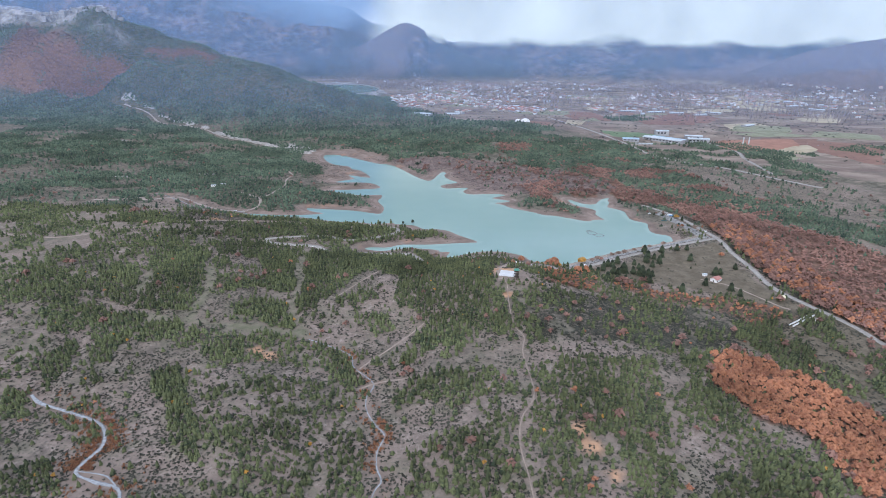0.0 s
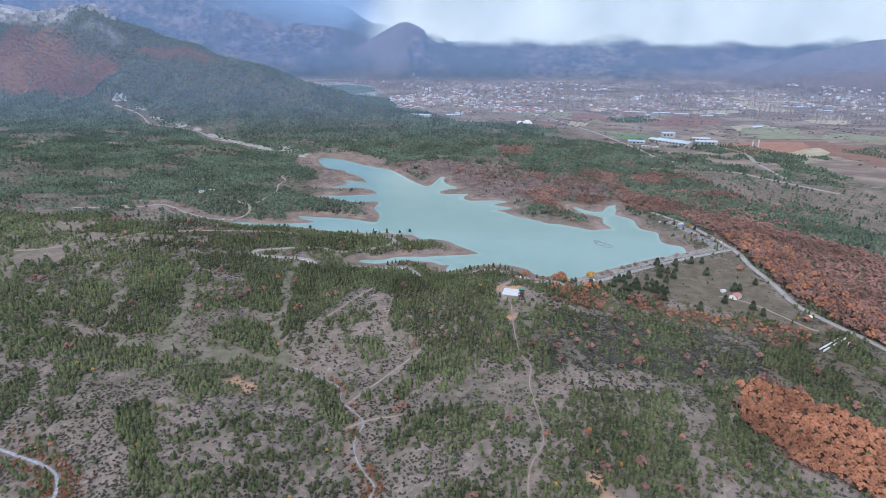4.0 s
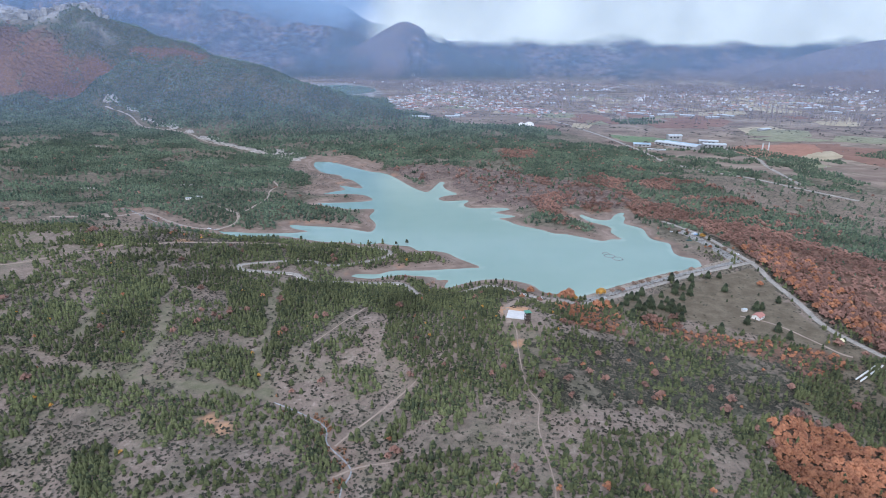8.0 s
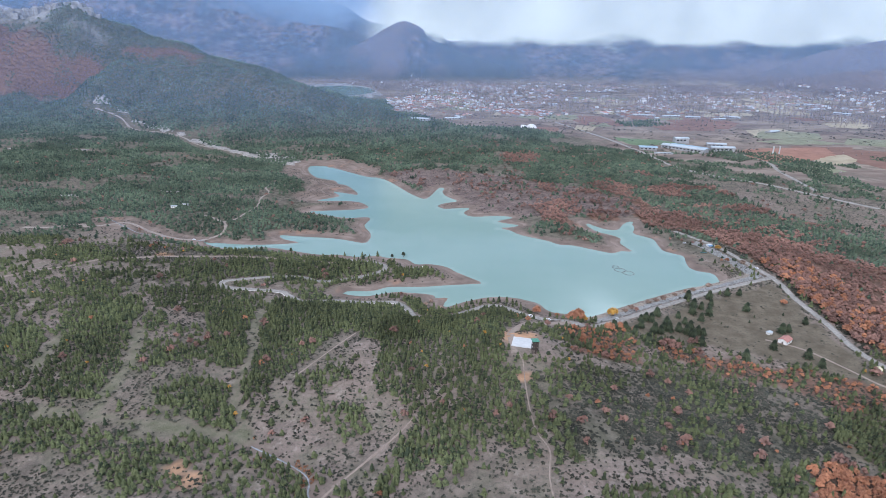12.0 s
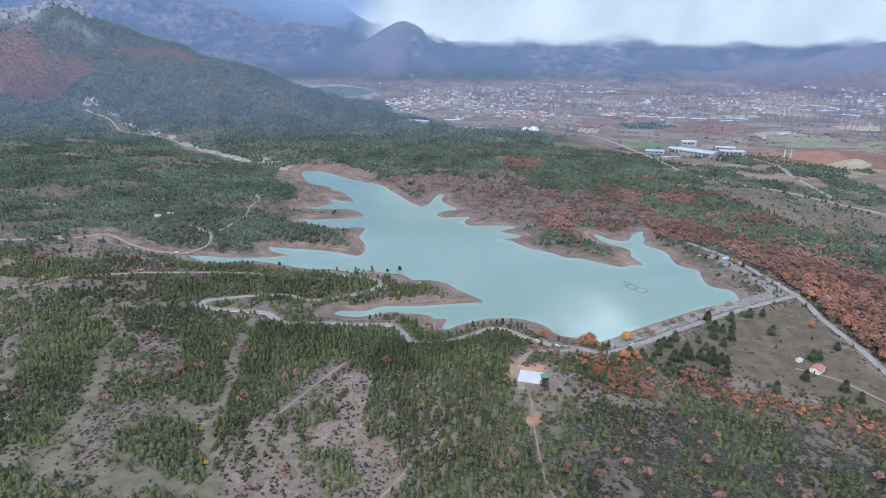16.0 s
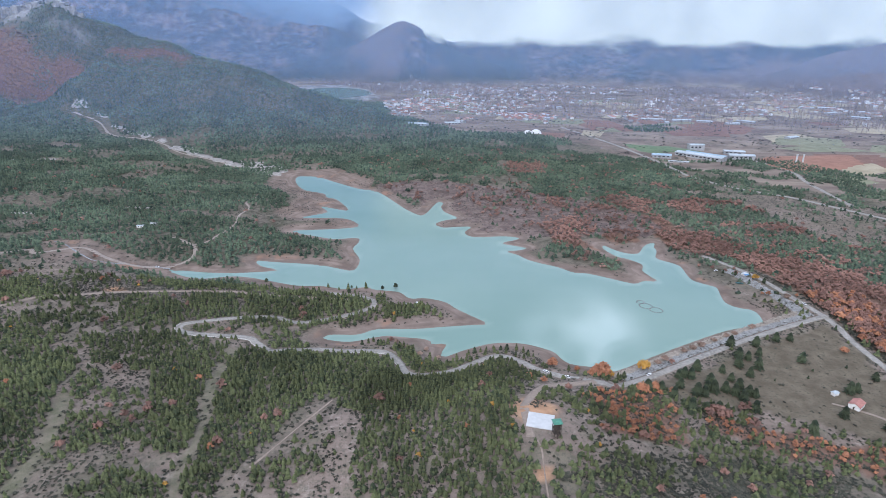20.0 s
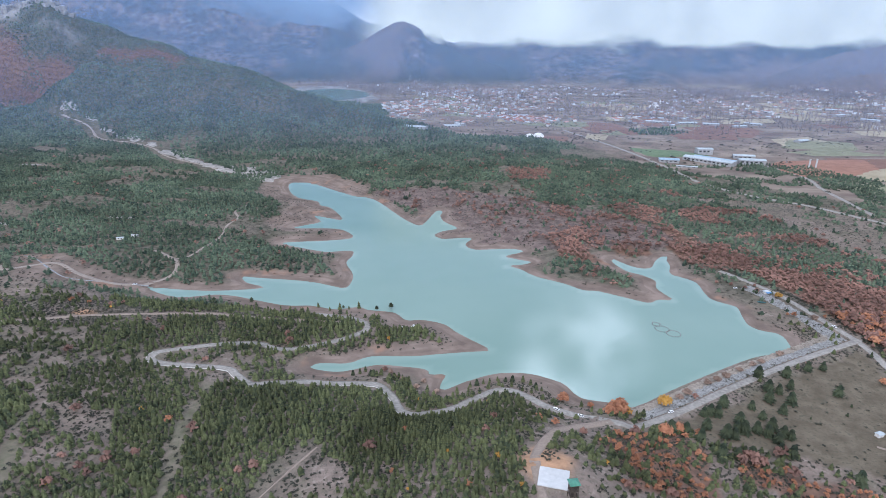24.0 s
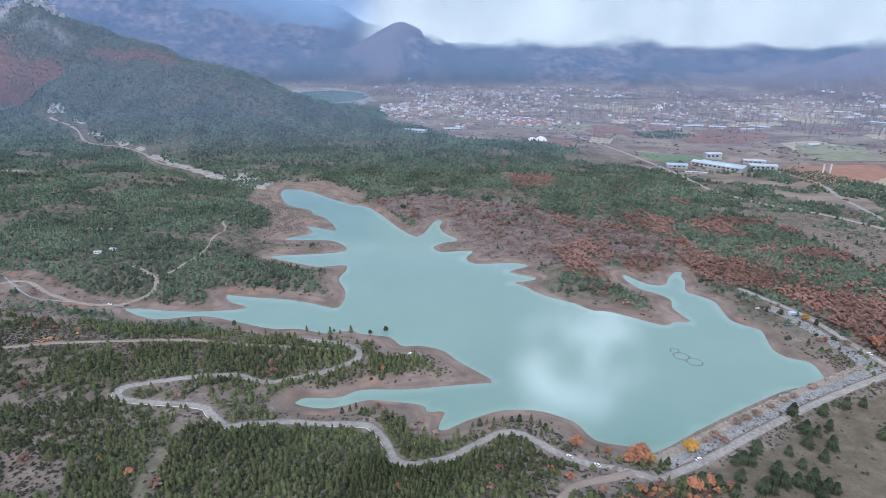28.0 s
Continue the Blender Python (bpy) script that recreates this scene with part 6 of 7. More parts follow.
cottage(352, 559, 55, 5, 3.5, 2.6, 0.6, "pale yellow roadside shelter", wall=MAT_CONCRETE, roof=varied("cream_roof", (0.62, 0.55, 0.36), (0.72, 0.65, 0.45), 1), windows=0, name="shelter")


def kiosk(x, y):
    t = empty("kiosk", x, y, 20, None, "white lakeside kiosk with a blue awning", "kiosk")
    part("body", boxed(-3, 3, -1.8, 1.8, -0.3, 2.6, bevel=0.05), MAT_PLASTER, t)
    part("roof", boxed(-3.4, 3.4, -2.2, 2.2, 2.6, 2.8), MAT_TIN, t)
    bm = bmesh.new()
    v = [bm.verts.new(p) for p in ((-3, -1.8, 2.5), (3, -1.8, 2.5), (3, -4.4, 2.0), (-3, -4.4, 2.0), (-3, -1.8, 2.4), (3, -1.8, 2.4), (3, -4.4, 1.9), (-3, -4.4, 1.9))]
    for q in ((0, 1, 2, 3), (7, 6, 5, 4), (0, 4, 5, 1), (1, 5, 6, 2), (2, 6, 7, 3), (3, 7, 4, 0)):
        bm.faces.new([v[i] for i in q])
    part("awning", bm, MAT_BLUE, t, "blue awning")
    for sx in (-2.9, 2.9):
        part("pole", rodded((sx, -4.3, -0.3), (sx, -4.3, 2.0), 0.06), MAT_STEEL, t)


kiosk(338, 850)


def boat(x, y, turn):
    t = empty("boat", x, y, turn, float(height(x, y)) + 0.1, "small teal rowing boat lying on the bare shore", "boat")
    bm = bmesh.new()
    rows = []
    for k in range(9):
        u = k / 8 * 2 - 1
        w = 1.05 * (1 - abs(u) ** 2.6) + 0.05
        rows.append([bm.verts.new(p) for p in ((u * 4, -w, 1.0 + 0.25 * u * u), (u * 4, -w * 0.6, 0.1 + 0.3 * u * u), (u * 4, w * 0.6, 0.1 + 0.3 * u * u), (u * 4, w, 1.0 + 0.25 * u * u), (u * 4, w * 0.85, 0.8 + 0.25 * u * u), (u * 4, -w * 0.85, 0.8 + 0.25 * u * u))])
    for a, b in zip(rows, rows[1:]):
        for k in range(6):
            bm.faces.new((a[k], a[(k + 1) % 6], b[(k + 1) % 6], b[k]))
    part("hull", bm, varied("teal_paint", (0.05, 0.13, 0.14), (0.09, 0.19, 0.2), 0.6, 0.5), t)
    for u in (-1.6, 0.4, 2.0):
        part("thwart", boxed(u - 0.18, u + 0.18, -0.8, 0.8, 0.86, 0.92), MAT_TIMBER, t)


boat(323, 829, -12)


def car_profile(bm, rows, half):
    """Extrudes a side outline, narrower towards the roof."""
    left = [bm.verts.new((px, -half * k, pz)) for px, pz, k in rows]
    right = [bm.verts.new((px, half * k, pz)) for px, pz, k in rows]
    n = len(rows)
    for i in range(n):
        j = (i + 1) % n
        bm.faces.new((left[i], left[j], right[j], right[i]))
    bm.faces.new(left[::-1])
    bm.faces.new(right)


def wheels(t, xs, half, r):
    for wx in xs:
        for s in (-1, 1):
            w = part("wheel", rodded((wx, s * (half - 0.12), r), (wx, s * (half + 0.06), r), r, 12), MAT_TYRE, t)
            part("rim", rodded((wx, s * (half + 0.05), r), (wx, s * (half + 0.08), r), r * 0.6, 8), MAT_STEEL, w)


def car_on(x, y, turn, label, group):
    t = empty("car", x, y, turn, float(height(x, y)) + 0.13, label, "car", group)
    bm = bmesh.new()
    car_profile(bm, [(-2.1, 0.3, 0.95), (2.1, 0.3, 0.95), (2.15, 0.65, 1), (2.0, 0.85, 0.98), (1.0, 0.98, 0.97), (-1.95, 1.0, 0.97), (-2.15, 0.7, 1)], 0.88)
    part("body", bm, MAT_PAINT, t)
    bm = bmesh.new()
    car_profile(bm, [(-1.85, 0.98, 0.94), (1.0, 0.96, 0.94), (0.35, 1.42, 0.78), (-1.3, 1.44, 0.78)], 0.86)
    part("cabin_glass", bm, MAT_GLASS, t)
    part("roof", boxed(-1.3, 0.35, -0.68, 0.68, 1.42, 1.5, bevel=0.03), MAT_PAINT, t)
    wheels(t, (-1.3, 1.35), 0.84, 0.32)
    for s in (-0.6, 0.6):
        part("headlight", boxed(2.08, 2.16, s - 0.16, s + 0.16, 0.62, 0.76), MAT_LINE, t)
    part("bumper", boxed(2.1, 2.22, -0.8, 0.8, 0.32, 0.5, bevel=0.03), MAT_STEEL, t)


car_on(84, 636.5, 135, "white car on the shore road", "cars by the lake")
car_on(99, 629, 140, "white car on the shore road", "cars by the lake")
car_on(165, 641.5, 32, "white car parked on the dam road", "cars by the lake")
car_on(362, 776, 100, "white car on the road above the stones", "cars by the lake")
car_on(313, 864, 15, "white car parked on the bare shore", "cars by the lake")
car_on(-31, 766, 40, "small white car parked on the bare spit", "cars by the lake")
car_on(-313, 856, 10, "white car on the western gravel road", "cars by the lake")


def van(x, y, turn):
    t = empty("van", x, y, turn, None, "white camper van parked on the bare spit", "van")
    bm = bmesh.new()
    car_profile(bm, [(-3.0, 0.4, 0.97), (2.9, 0.4, 0.97), (3.0, 1.0, 1), (2.6, 1.35, 0.98), (2.0, 2.3, 0.92), (1.8, 2.5, 0.9), (-2.9, 2.5, 0.92), (-3.05, 2.3, 0.95)], 1.05)
    part("body", bm, MAT_PAINT, t)
    part("windscreen", boxed(2.0, 2.62, -0.8, 0.8, 1.5, 2.1, bevel=0.04), MAT_GLASS, t)
    for s in (-1, 1):
        part("side_window", boxed(-1.9, 1.6, s * 1.0 - 0.04, s * 1.0 + 0.04, 1.45, 2.05), MAT_GLASS, t)
    part("roof_hatch", boxed(-1.2, -0.4, -0.4, 0.4, 2.5, 2.6), MAT_GLASS, t)
    wheels(t, (-1.9, 1.9), 1.0, 0.38)


van(-20, 768, 65)


def boom(cx, cy, radius, sides, turn, count, label):
    """A ring of floats on the water."""
    t = empty("float_ring", cx, cy, turn, 0.0, label, "float ring", "rings of floats on the lake")
    corners = [Vector((radius * math.cos(2 * math.pi * k / sides), radius * math.sin(2 * math.pi * k / sides), 0.12)) for k in range(sides)]
    for k in range(sides):
        part("rope", rodded(corners[k], corners[(k + 1) % sides], 0.07, 5), MAT_STEEL, t)
    for k in range(count):
        u = k / count * sides
        i = int(u)
        p = corners[i % sides].lerp(corners[(i + 1) % sides], u - i)
        bm = bmesh.new()
        bmesh.ops.create_icosphere(bm, subdivisions=1, radius=0.5, matrix=Matrix.Translation(p))
        part("float", bm, MAT_BUOY, t)


boom(203.6, 785, 4.6, 4, 20, 16, "small square ring of pale floats on the water")
boom(205.8, 775.4, 6.2, 12, 0, 24, "round ring of pale floats on the water")
boom(213, 766.3, 6.2, 12, 10, 24, "round ring of pale floats on the water")

for off in (-1.6, 1.6):
    wall_t = empty("concrete_wall", 343 + off * -0.572, 509 + off * 0.820, 35, None, "low white concrete wall of a channel below the road", "wall", "channel walls")
    part("wall", boxed(-20.8, 20.8, -0.35, 0.35, -1.5, 1.1, bevel=0.04), MAT_LINE, wall_t)
    part("coping", boxed(-20.9, 20.9, -0.5, 0.5, 1.1, 1.3), MAT_CONCRETE, wall_t)
pole_t = empty("signpost", 351, 502, -20, None, "white post with a crossbar beside the road", "post")
part("post", rodded((0, 0, -0.5), (0, 0, 6.5), 0.2), MAT_LINE, pole_t)
part("crossbar", rodded((-1.6, 0, 6.2), (1.6, 0, 6.2), 0.18), MAT_LINE, pole_t)


# ---- the plain: fields, works, village ----
def field_patch(corners, mat, label, lift=0.7):
    n = 10
    (ax, ay), (bx, by), (cx, cy), (dx, dy) = corners
    u, v = np.meshgrid(np.linspace(0, 1, n), np.linspace(0, 1, n))
    px = (ax * (1 - u) + bx * u) * (1 - v) + (dx * (1 - u) + cx * u) * v
    py = (ay * (1 - u) + by * u) * (1 - v) + (dy * (1 - u) + cy * u) * v
    pz = height(px, py) + lift
    pz[0, :] -= 2.0
    pz[-1, :] -= 2.0
    pz[:, 0] -= 2.0
    pz[:, -1] -= 2.0
    idx = np.arange(n * n).reshape(n, n)
    f = np.stack([idx[:-1, :-1], idx[:-1, 1:], idx[1:, 1:], idx[1:, :-1]], -1).reshape(-1, 4)[:, ::-1]
    tagged(new("field", fast_mesh("field", np.column_stack([px.ravel(), py.ravel(), pz.ravel()]), f, [mat], flat=False)), label, "field", kind="structure")


CROP = varied("green_crop", (0.11, 0.16, 0.085), (0.15, 0.20, 0.11), 14)
RED_SOIL = varied("red_ploughed_soil", (0.25, 0.125, 0.09), (0.32, 0.17, 0.12), 16)
DARK_SOIL = varied("brown_ploughed_soil", (0.165, 0.092, 0.072), (0.22, 0.125, 0.095), 16)
STUBBLE = varied("pale_stubble", (0.30, 0.25, 0.17), (0.40, 0.34, 0.24), 18)
MEADOW = varied("dull_meadow", (0.170, 0.175, 0.110), (0.24, 0.235, 0.155), 18)
field_patch([(430, 1690), (556, 1652), (526, 1586), (434, 1628)], CROP, "narrow green crop field beside the works")
field_patch([(663, 1475), (781, 1494), (787, 1407), (690, 1350)], RED_SOIL, "red ploughed field on the plain")
field_patch([(831, 1603), (1016, 1593), (924, 1461), (800, 1440)], DARK_SOIL, "brown ploughed field on the plain")
field_patch([(774, 1645), (927, 1722), (1026, 1612), (835, 1612)], MEADOW, "dull green-brown field on the plain")
field_patch([(891, 1842), (1032, 1801), (979, 1739), (830, 1753)], MEADOW, "dull pale green meadow on the plain")
field_patch([(1278, 2166), (1362, 2085), (1278, 1965), (1191, 2002)], STUBBLE, "pale stubble field on the plain")
field_patch([(593, 1953), (922, 1963), (829, 1839), (585, 1836)], DARK_SOIL, "brown ploughed field before the village")
field_patch([(380, 1865), (446, 1854), (406, 1756), (350, 1762)], STUBBLE, "pale straw-coloured field")
field_patch([(794, 1418), (912, 1445), (874, 1389), (789, 1376)], STUBBLE, "pale straw-coloured field by the lane")
field_patch([(690, 1319), (798, 1356), (807, 1295), (704, 1243)], MEADOW, "dull fallow field by the lane")
for corners, mat, lab in (
    ([(846, 1840), (980, 1886), (1006, 1747), (812, 1712)], STUBBLE, "pale straw-green field on the plain"),
    ([(233, 1776), (323, 1779), (307, 1695), (207, 1688)], DARK_SOIL, "brown plot beside the white domes"),
    ([(643, 1922), (815, 1908), (764, 1796), (589, 1813)], DARK_SOIL, "red-brown ploughed field before the village"),
    ([(525, 2236), (624, 2249), (596, 2150), (486, 2114)], STUBBLE, "pale stubble field among the village plots"),
    ([(870, 2194), (1086, 2252), (1051, 2148), (821, 2076)], STUBBLE, "pale stubble field among the village plots"),
    ([(647, 2085), (793, 2097), (764, 2022), (620, 2001)], MEADOW, "narrow dull green field before the village"),
    ([(177, 2171), (268, 2159), (243, 2034), (149, 2038)], STUBBLE, "pale stubble field at the village edge"),
    ([(415, 1920), (485, 1937), (496, 1860), (423, 1818)], MEADOW, "small dull green field by the road"),
):
    field_patch(corners, mat, lab)
for corners, mat, lab in (
    ([(940, 1584), (1104, 1481), (912, 1208), (876, 1398)], DARK_SOIL, "broad red-brown ploughed field on the plain"),
    ([(697, 1549), (937, 1583), (883, 1429), (681, 1380)], RED_SOIL, "red ploughed field on the plain"),
    ([(818, 1440), (911, 1482), (905, 1410), (799, 1350)], STUBBLE, "pale straw-coloured plot in the ploughed land"),
    ([(876, 1822), (1034, 1782), (981, 1671), (805, 1703)], MEADOW, "dull green field before the village"),
    ([(1147, 1970), (1320, 1989), (1235, 1872), (1135, 1899)], STUBBLE, "pale stubble field among the poplars"),
    ([(437, 1680), (542, 1660), (616, 1610), (455, 1581)], CROP, "green crop field beside the works"),
    ([(1054, 1701), (1204, 1638), (1147, 1542), (987, 1613)], MEADOW, "dull fallow field before the poplars"),
):
    field_patch(corners, mat, lab, 1.6)
for k in range(26):
    fx, fy = float(rng.uniform(-50, 2100)), float(rng.uniform(1950, 2700))
    w, d, sk = float(rng.uniform(50, 130)), float(rng.uniform(40, 110)), float(rng.uniform(-40, 40))
    if abs(fx) < 0.78 * fy and inside(np.array([fx]), np.array([fy]), ZONE_PLAIN)[0]:
        mat, lab = ((STUBBLE, "pale stubble field among the village plots"), (DARK_SOIL, "brown ploughed plot on the plain"), (MEADOW, "dull fallow plot on the plain"))[k % 3]
        field_patch([(fx - w, fy + d), (fx + w, fy + d + sk), (fx + w + sk, fy - d), (fx - w + sk, fy - d)], mat, lab)


MAT_RENDER = varied("dull_render", (0.30, 0.30, 0.30), (0.42, 0.41, 0.40), 3)


def hall(x, y, turn, w, d, h, roof, label):
    t = empty("works_hall", x, y, turn, None, label, "industrial hall", "halls of the works")
    bm = bmesh.new()
    house_shell(bm, w, d, h, d * 0.10)
    part("wall", bm, MAT_RENDER, t)
    bm = bmesh.new()
    gable(bm, w, d, h, d * 0.10, 0.8, 0.3)
    part("roof", bm, roof, t)
    for k in range(int(w // 9)):
        part("window", boxed(-w / 2 + 3 + k * 9, -w / 2 + 8 + k * 9, -d / 2 - 0.08, -d / 2 + 0.02, h * 0.45, h * 0.75), MAT_GLASS, t)


hall(486, 1545, -12, 40, 22, 6, MAT_BLUE_TIN, "low works hall with a grey-blue sheet roof")
hall(570, 1540, -48, 105, 26, 8, MAT_TIN, "long works hall with a pale blue-white roof")
hall(590, 1556, -48, 90, 16, 7, MAT_BLUE_TIN, "long narrow works hall with a blue-grey roof")
hall(655, 1530, -10, 52, 22, 9, MAT_TIN, "works hall with a white roof")
hall(596, 1632, 0, 34, 20, 12, MAT_TIN, "tall white works building")
hall(668, 1592, -15, 44, 18, 7, MAT_TIN, "white-roofed store among the works")
hall(500, 1480, -15, 40, 6, 3, MAT_TIN, "long low white shed by the road")
for hx, hy, hw, ha in [(798, 2070, 45, -20), (869, 2041, 40, 10), (935, 2092, 50, -45), (910, 1793, 40, 30), (-65, 1766, 60, -20), (27, 1922, 45, 10), (51, 1953, 30, -45), (403, 2371, 30, 30), (1409, 2460, 60, -20), (1602, 2690, 55, 10), (1710, 2658, 50, -45), (1334, 2316, 50, 30), (1338, 2469, 45, -20), (253, 2186, 35, 10), (286, 2107, 40, -45), (684, 2728, 40, 30), (654, 2107, 70, -20), (733, 2090, 60, 10), (1346, 2181, 50, -45)]:
    hall(hx, hy, ha, hw, 14 + 0.1 * hw, 5, MAT_TIN, "long pale-roofed hall among the village houses")
for cx, cy in ((745, 1476), (760, 1478)):
    t = empty("chimney", cx, cy, 0, None, "tall pale brick chimney on the plain", "chimney", "chimneys on the plain")
    part("shaft", rodded((0, 0, -1), (0, 0, 18), 1.5, 10), MAT_CONCRETE, t)
    part("rim", rodded((0, 0, 18), (0, 0, 18.8), 1.8, 10), MAT_CONCRETE, t)
for cx, cy, s in ((214, 1735, 11), (236, 1741, 14)):
    t = empty("dome", cx, cy, 0, None, "white storage dome at the village edge", "dome", "white domes")
    bm = bmesh.new()
    bmesh.ops.create_uvsphere(bm, u_segments=16, v_segments=8, radius=s, matrix=Matrix.Diagonal((1, 1, 0.75, 1)))
    bmesh.ops.delete(bm, geom=[v for v in bm.verts if v.co.z < -1], context="VERTS")
    part("shell", bm, MAT_PLASTER, t)
    part("ring_wall", rodded((0, 0, -1), (0, 0, 1.2), s * 1.02, 16), MAT_CONCRETE, t)

t = empty("domed_hall", 772, 2496, 20, None, "white domed hall with a slender tower in the village", "domed building")
part("body", boxed(-13, 13, -13, 13, -2, 10, bevel=0.3), MAT_PLASTER, t)
part("upper_body", boxed(-10, 10, -10, 10, 10, 14, bevel=0.3), MAT_PLASTER, t)
bm = bmesh.new()
bmesh.ops.create_uvsphere(bm, u_segments=16, v_segments=8, radius=9.5, matrix=Matrix.Translation((0, 0, 14)) @ Matrix.Diagonal((1, 1, 0.8, 1)))
bmesh.ops.delete(bm, geom=[v for v in bm.verts if v.co.z < 13.5], context="VERTS")
part("dome", bm, MAT_CONCRETE, t)
for side in (-1, 1):
    for k in range(4):
        part("window", boxed(-10.5 + k * 6, -7.5 + k * 6, side * 13.05 - 0.1, side * 13.05 + 0.1, 3, 7.5), MAT_GLASS, t)
part("slender_tower", rodded((15, -11, -2), (15, -11, 30), 1.3, 10), MAT_PLASTER, t)
part("balcony", rodded((15, -11, 22), (15, -11, 23.2), 2.2, 10), MAT_CONCRETE, t)
part("spire", rodded((15, -11, 30), (15, -11, 36), 0.6, 8), MAT_STEEL, t)

WALLS = [varied("dull_white_plaster", (0.56, 0.55, 0.54), (0.74, 0.73, 0.72), 2), varied("cream_plaster", (0.36, 0.32, 0.27), (0.46, 0.41, 0.35), 2), varied("grey_render", (0.27, 0.265, 0.265), (0.38, 0.37, 0.365), 2)]
ROOFS = [varied("weathered_red_tiles", (0.26, 0.125, 0.10), (0.36, 0.18, 0.145), 1), varied("old_brown_tiles", (0.22, 0.12, 0.095), (0.30, 0.17, 0.135), 1), MAT_TIN, varied("pink_tiles", (0.42, 0.24, 0.20), (0.52, 0.31, 0.26), 1)]


def village_places(count):
    """Houses stand close in the middle of the village, and thin out around it."""
    out = []
    hubs = [(150, 2950, 260, 200), (420, 3150, 330, 200), (800, 3000, 420, 260), (1150, 2850, 450, 260), (1700, 2950, 420, 220), (-80, 2560, 120, 170), (200, 2080, 90, 70), (30, 2250, 200, 160), (900, 2260, 330, 120), (1500, 2550, 350, 200), (520, 2450, 420, 240)]
    while len(out) < count:
        hx, hy, sx, sy = hubs[int(rng.integers(0, len(hubs)))]
        px, py = float(rng.normal(hx, sx * 0.8)), float(rng.normal(hy, sy * 0.8))
        if abs(px) < 0.76 * py and inside(np.array([px]), np.array([py]), ZONE_PLAIN)[0] and 1900 < py < 3480 and float(height(px, py)) < 60 and value_noise(np.array([px]), np.array([py]), 150, 93, 2)[0] > -0.12 and not inside(np.array([px]), np.array([py]), FAR_LAKE)[0]:
            out.append((px, py))
    return out


places = sorted(village_places(1500), key=lambda p: p[1])
shells, roofs = [], []
for k in range(3):
    w, d, h = ((13, 10, 5.0), (16, 9, 3.6), (11, 10, 6.5))[k]
    bm = bmesh.new()
    house_shell(bm, w, d, h, 2.2)
    bmesh.ops.recalc_face_normals(bm, faces=bm.faces)
    sh = bpy.data.meshes.new("wall")
    bm.to_mesh(sh)
    bm.free()
    bm = bmesh.new()
    gable(bm, w, d, h, 2.2, 0.7, 0.3)
    bmesh.ops.recalc_face_normals(bm, faces=bm.faces)
    rf = bpy.data.meshes.new("roof")
    bm.to_mesh(rf)
    bm.free()
    shells.append([sh.copy() for _ in WALLS])
    roofs.append([rf.copy() for _ in ROOFS])
    for me, mt in zip(shells[-1] + roofs[-1], WALLS + ROOFS):
        me.materials.append(mt)
LOOKS = ("white", "cream", "grey")
TOPS = ("red tiled", "brown tiled", "pale metal", "pink tiled")
for px, py in places[:280]:
    k, a, b = int(rng.integers(0, 3)), int(rng.choice([0, 1, 2, 2])), int(rng.choice([0, 1, 1, 2, 3]))
    t = empty("village_house", px, py, float(rng.uniform(0, 180)), None, f"small {LOOKS[a]} village house with a {TOPS[b]} roof", "house", "village houses")
    for n, me in (("wall", shells[k][a]), ("roof", roofs[k][b])):
        c = new(n, me)
        c.parent = t


def far_houses(pts):
    """The far part of the village, too small to count."""
    V, F, M = [], [], []
    for px, py in pts:
        w, d, h, a = rng.uniform(8, 17), rng.uniform(7, 11), rng.uniform(3.0, 6.5), rng.uniform(0, math.pi)
        z = float(height(px, py))
        o = len(V)
        loc = [(-w / 2, -d / 2, -1), (w / 2, -d / 2, -1), (w / 2, d / 2, -1), (-w / 2, d / 2, -1), (-w / 2, -d / 2, h), (w / 2, -d / 2, h), (w / 2, d / 2, h), (-w / 2, d / 2, h), (-w / 2, 0, h + 2.4), (w / 2, 0, h + 2.4)]
        V += [(px + p * math.cos(a) - q * math.sin(a), py + p * math.sin(a) + q * math.cos(a), z + r) for p, q, r in loc]
        wm, rm = int(rng.choice([0, 1, 1, 2, 2])), 3 + int(rng.choice([0, 1, 2, 2, 3]))
        for q, m in (((0, 1, 5), wm), ((0, 5, 4), wm), ((1, 2, 6), wm), ((1, 6, 5), wm), ((2, 3, 7), wm), ((2, 7, 6), wm), ((3, 0, 4), wm), ((3, 4, 7), wm), ((5, 6, 9), wm), ((7, 4, 8), wm), ((4, 5, 9), rm), ((4, 9, 8), rm), ((6, 7, 8), rm), ((6, 8, 9), rm)):
            F.append(tuple(i + o for i in q))
            M.append(m)
    tagged(new("village", fast_mesh("village", np.array(V), np.array(F), WALLS + ROOFS, M)), "distant village of white houses with red and pale roofs", "village", kind="stuff")


far_houses(places[280:])

POPLARS = [joined(poplar_parts(s)) for s in range(3)]
x = np.concatenate([rng.normal(a, s, n) for a, b, s, t, n in ((100, 2500, 300, 0, 500), (700, 2400, 420, 0, 700), (1500, 2500, 400, 0, 600), (400, 3000, 500, 0, 700), (1100, 3100, 300, 0, 500), (-300, 3000, 300, 0, 500), (1250, 2060, 160, 0, 260), (-330, 2850, 250, 0, 350))])
y = np.concatenate([rng.normal(b, t, n) for a, b, s, t, n in ((0, 2500, 0, 260, 500), (0, 2350, 0, 180, 700), (0, 2550, 0, 220, 600), (0, 3000, 0, 160, 700), (0, 3050, 0, 60, 500), (0, 3150, 0, 120, 500), (0, 2010, 0, 50, 260), (0, 2880, 0, 40, 350))])
spare = rng.normal(0, 1, (2, 3000))
hx = rng.choice([150, 420, 800, 1150, 1700, -80, 900, 1500, 520, -350, 1250], 3000)
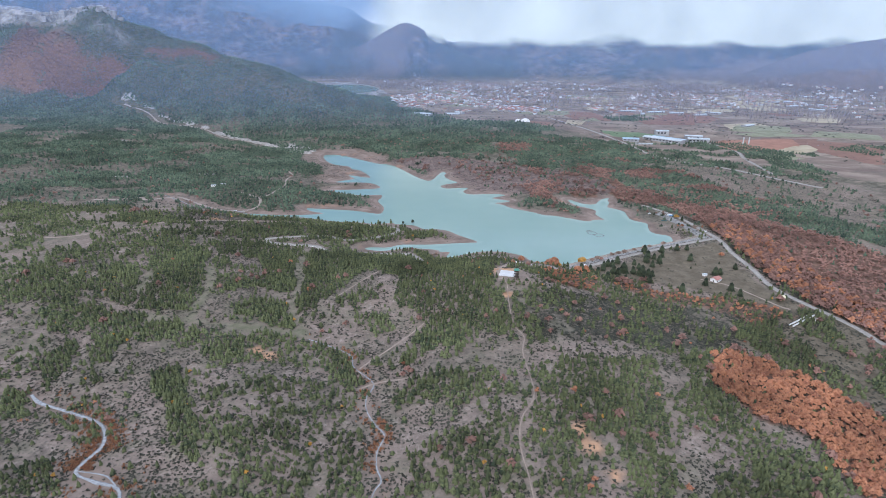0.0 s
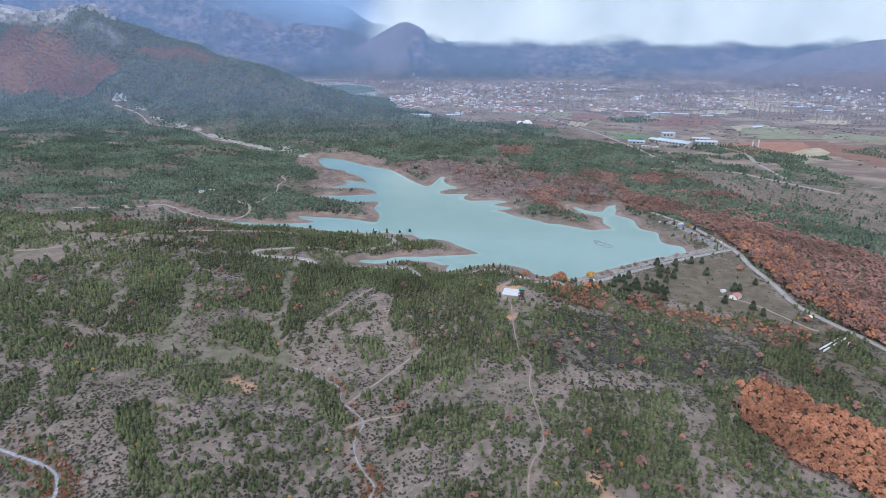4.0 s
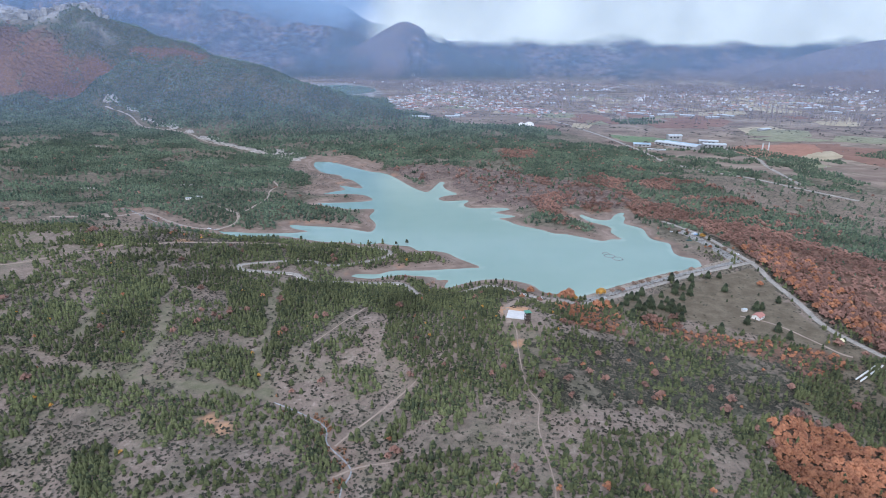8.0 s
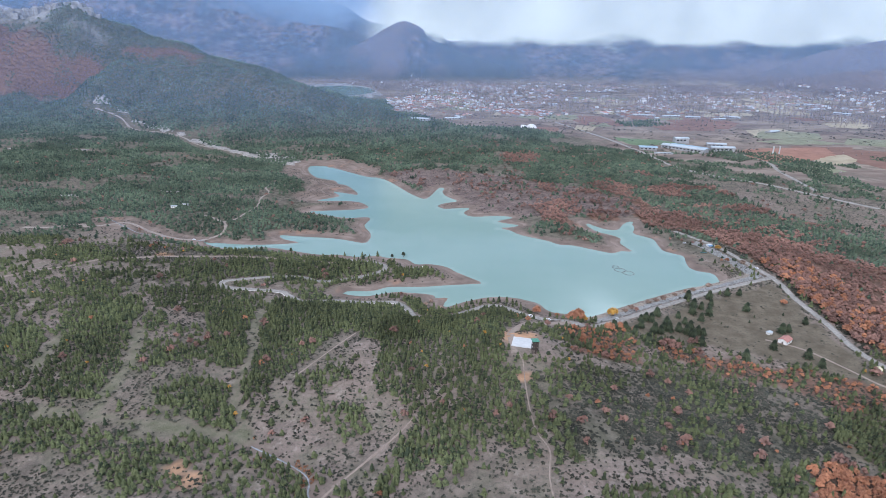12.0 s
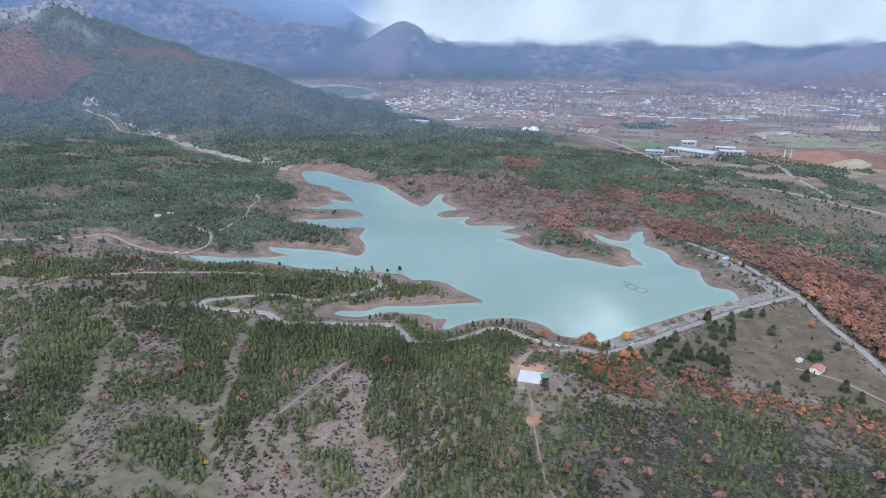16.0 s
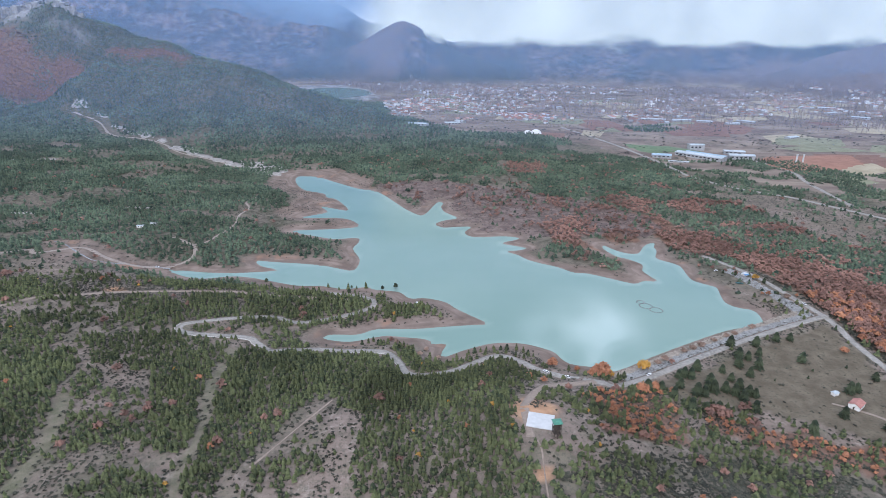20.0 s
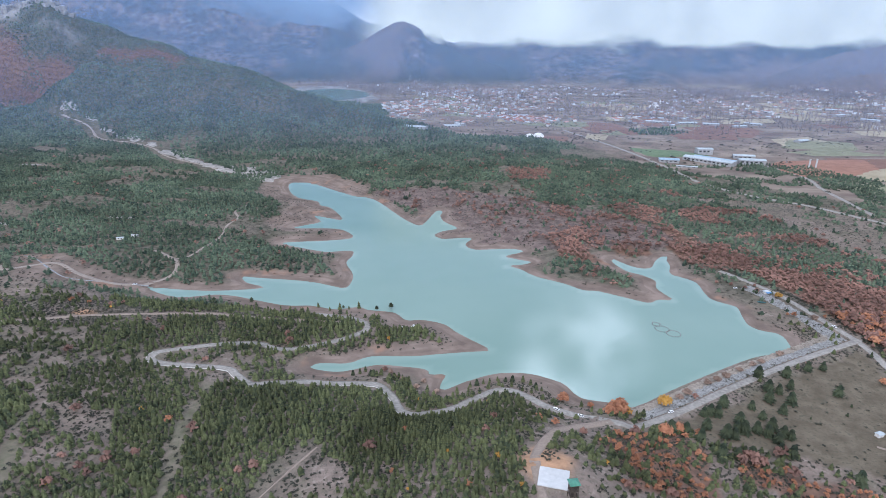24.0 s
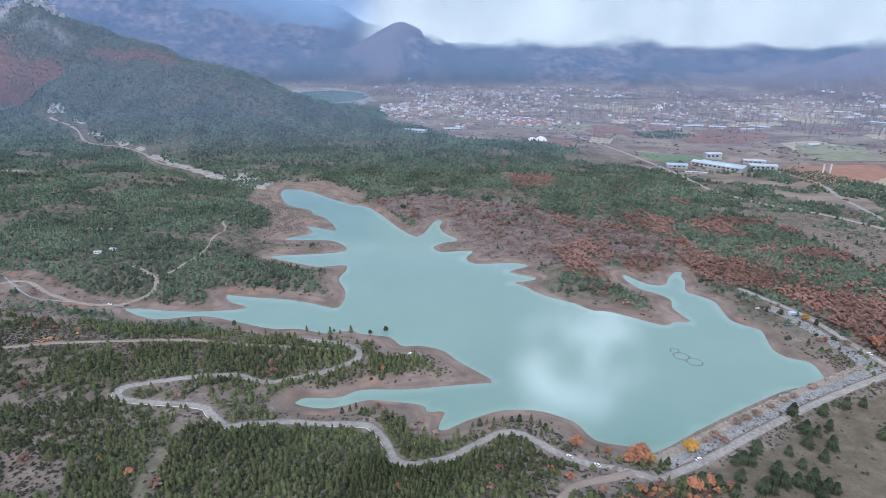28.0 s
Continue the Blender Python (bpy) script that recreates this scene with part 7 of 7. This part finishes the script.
hy = np.interp(hx, [-350, -80, 150, 420, 520, 800, 900, 1150, 1250, 1500, 1700], [3150, 2700, 2800, 3150, 2450, 3000, 2350, 2850, 2150, 2600, 2950])
x, y = np.concatenate([x, hx + 260 * spare[0]]), np.concatenate([y, hy + 190 * spare[1]])
m = seen_fan(x, y) & soft_zone(x, y, ZONE_PLAIN, 15) & (y > 1850) & (height(x, y) < 70) & ~inside(x, y, FAR_LAKE) & (value_noise(x, y, 110, 92, 3) > -0.08)
plant("bare_poplars", POPLARS, x[m], y[m], rng.uniform(12, 26, m.sum()), MAT_TWIG, "rows of tall bare grey poplars about the village", "trees", rng.uniform(14, 24, m.sum()))
x, y = rng.normal(1223, 75, 260), rng.normal(3056, 90, 260)
plant("tall_poplars", POPLARS, x, y, rng.uniform(20, 34, 260), MAT_TWIG, "clump of very tall bare grey poplars in the village", "trees", rng.uniform(20, 32, 260))
x, y = rng.uniform(-300, 2300, 1500), rng.uniform(1250, 3400, 1500)
m = seen_fan(x, y) & soft_zone(x, y, ZONE_PLAIN, 15) & (value_noise(x, y, 120, 90, 2) > -0.05) & ~inside(x, y, FAR_LAKE)
plant("hedge_trees", OAKS_FAR, x[m], y[m], rng.uniform(3, 6, m.sum()), MAT_TWIG, "bare brownish hedge trees between the fields", "trees")
x, y = grid_points(420, 1100, 1080, 1500, 7)
m = seen_fan(x, y) & soft_zone(x, y, ZONE_PLAIN, 15) & (value_noise(x, y, 90, 95, 3) > 0.05 + 0.3 * smooth(700, 900, x)) & clear_of_lines(x, y, 2)
# dark pine clumps between the works and the village
for zone in ([(528, 1973), (673, 2008), (643, 1876), (512, 1861)], [(199, 1735), (299, 1729), (304, 1608), (218, 1485), (191, 1563)], [(560, 1500), (680, 1540), (700, 1480), (600, 1430)]):
    zx, zy = np.array(zone).T
    gx, gy = grid_points(zx.min(), zx.max(), zy.min(), zy.max(), 9)
    k = soft_zone(gx, gy, zone, 22) & clear_of_lines(gx, gy, 4) & (value_noise(gx, gy, 40, 97, 2) > -0.25)
    plant("pine_clump", PINES_MID, gx[k], gy[k], rng.uniform(5, 8, k.sum()), MAT_PINE_HAZY, "dark pine clump on the plain before the village", "trees", rng.uniform(7, 11, k.sum()))
plant("pine_clumps", PINES_MID, x[m], y[m], rng.uniform(3, 5.5, m.sum()), MAT_PINE_HAZY, "dark pine clumps at the edge of the plain", "trees", rng.uniform(7, 12, m.sum()))

# reeds along the streams
for line, count, w in ((STREAM_WEST, 1500, 6.5), (STREAM_MIDDLE, 700, 4.0)):
    c = rounded(line, 5)
    t = rng.uniform(0, len(c) - 1.01, count)
    i = t.astype(int)
    p = c[i] + (c[i + 1] - c[i]) * (t - i)[:, None]
    off = rng.normal(0, w, (count, 2))
    x, y = p[:, 0] + off[:, 0], p[:, 1] + off[:, 1]
    m = clear_of_lines(x, y, 0.8) & (value_noise(x, y, 16, 99, 2) > -0.15)
    plant("reeds", [joined(reed_parts(s)) for s in range(3)], x[m], y[m], rng.uniform(1.2, 2.4, m.sum()), MAT_REED, "dry rust-coloured reeds along the stream", "reeds", rng.uniform(2.2, 3.6, m.sum()))
x, y = rng.uniform(-350, 2400, 9000), rng.uniform(1250, 3450, 9000)
m = seen_fan(x, y) & soft_zone(x, y, ZONE_PLAIN, 15) & (value_noise(x, y, 90, 91, 3) > 0.0) & ~inside(x, y, FAR_LAKE)
plant("hedges", SHRUBS, x[m], y[m], rng.uniform(3, 6, m.sum()), MAT_SHRUB, "dull brown and green hedges on the plain", "hedge", rng.uniform(5, 10, m.sum()))
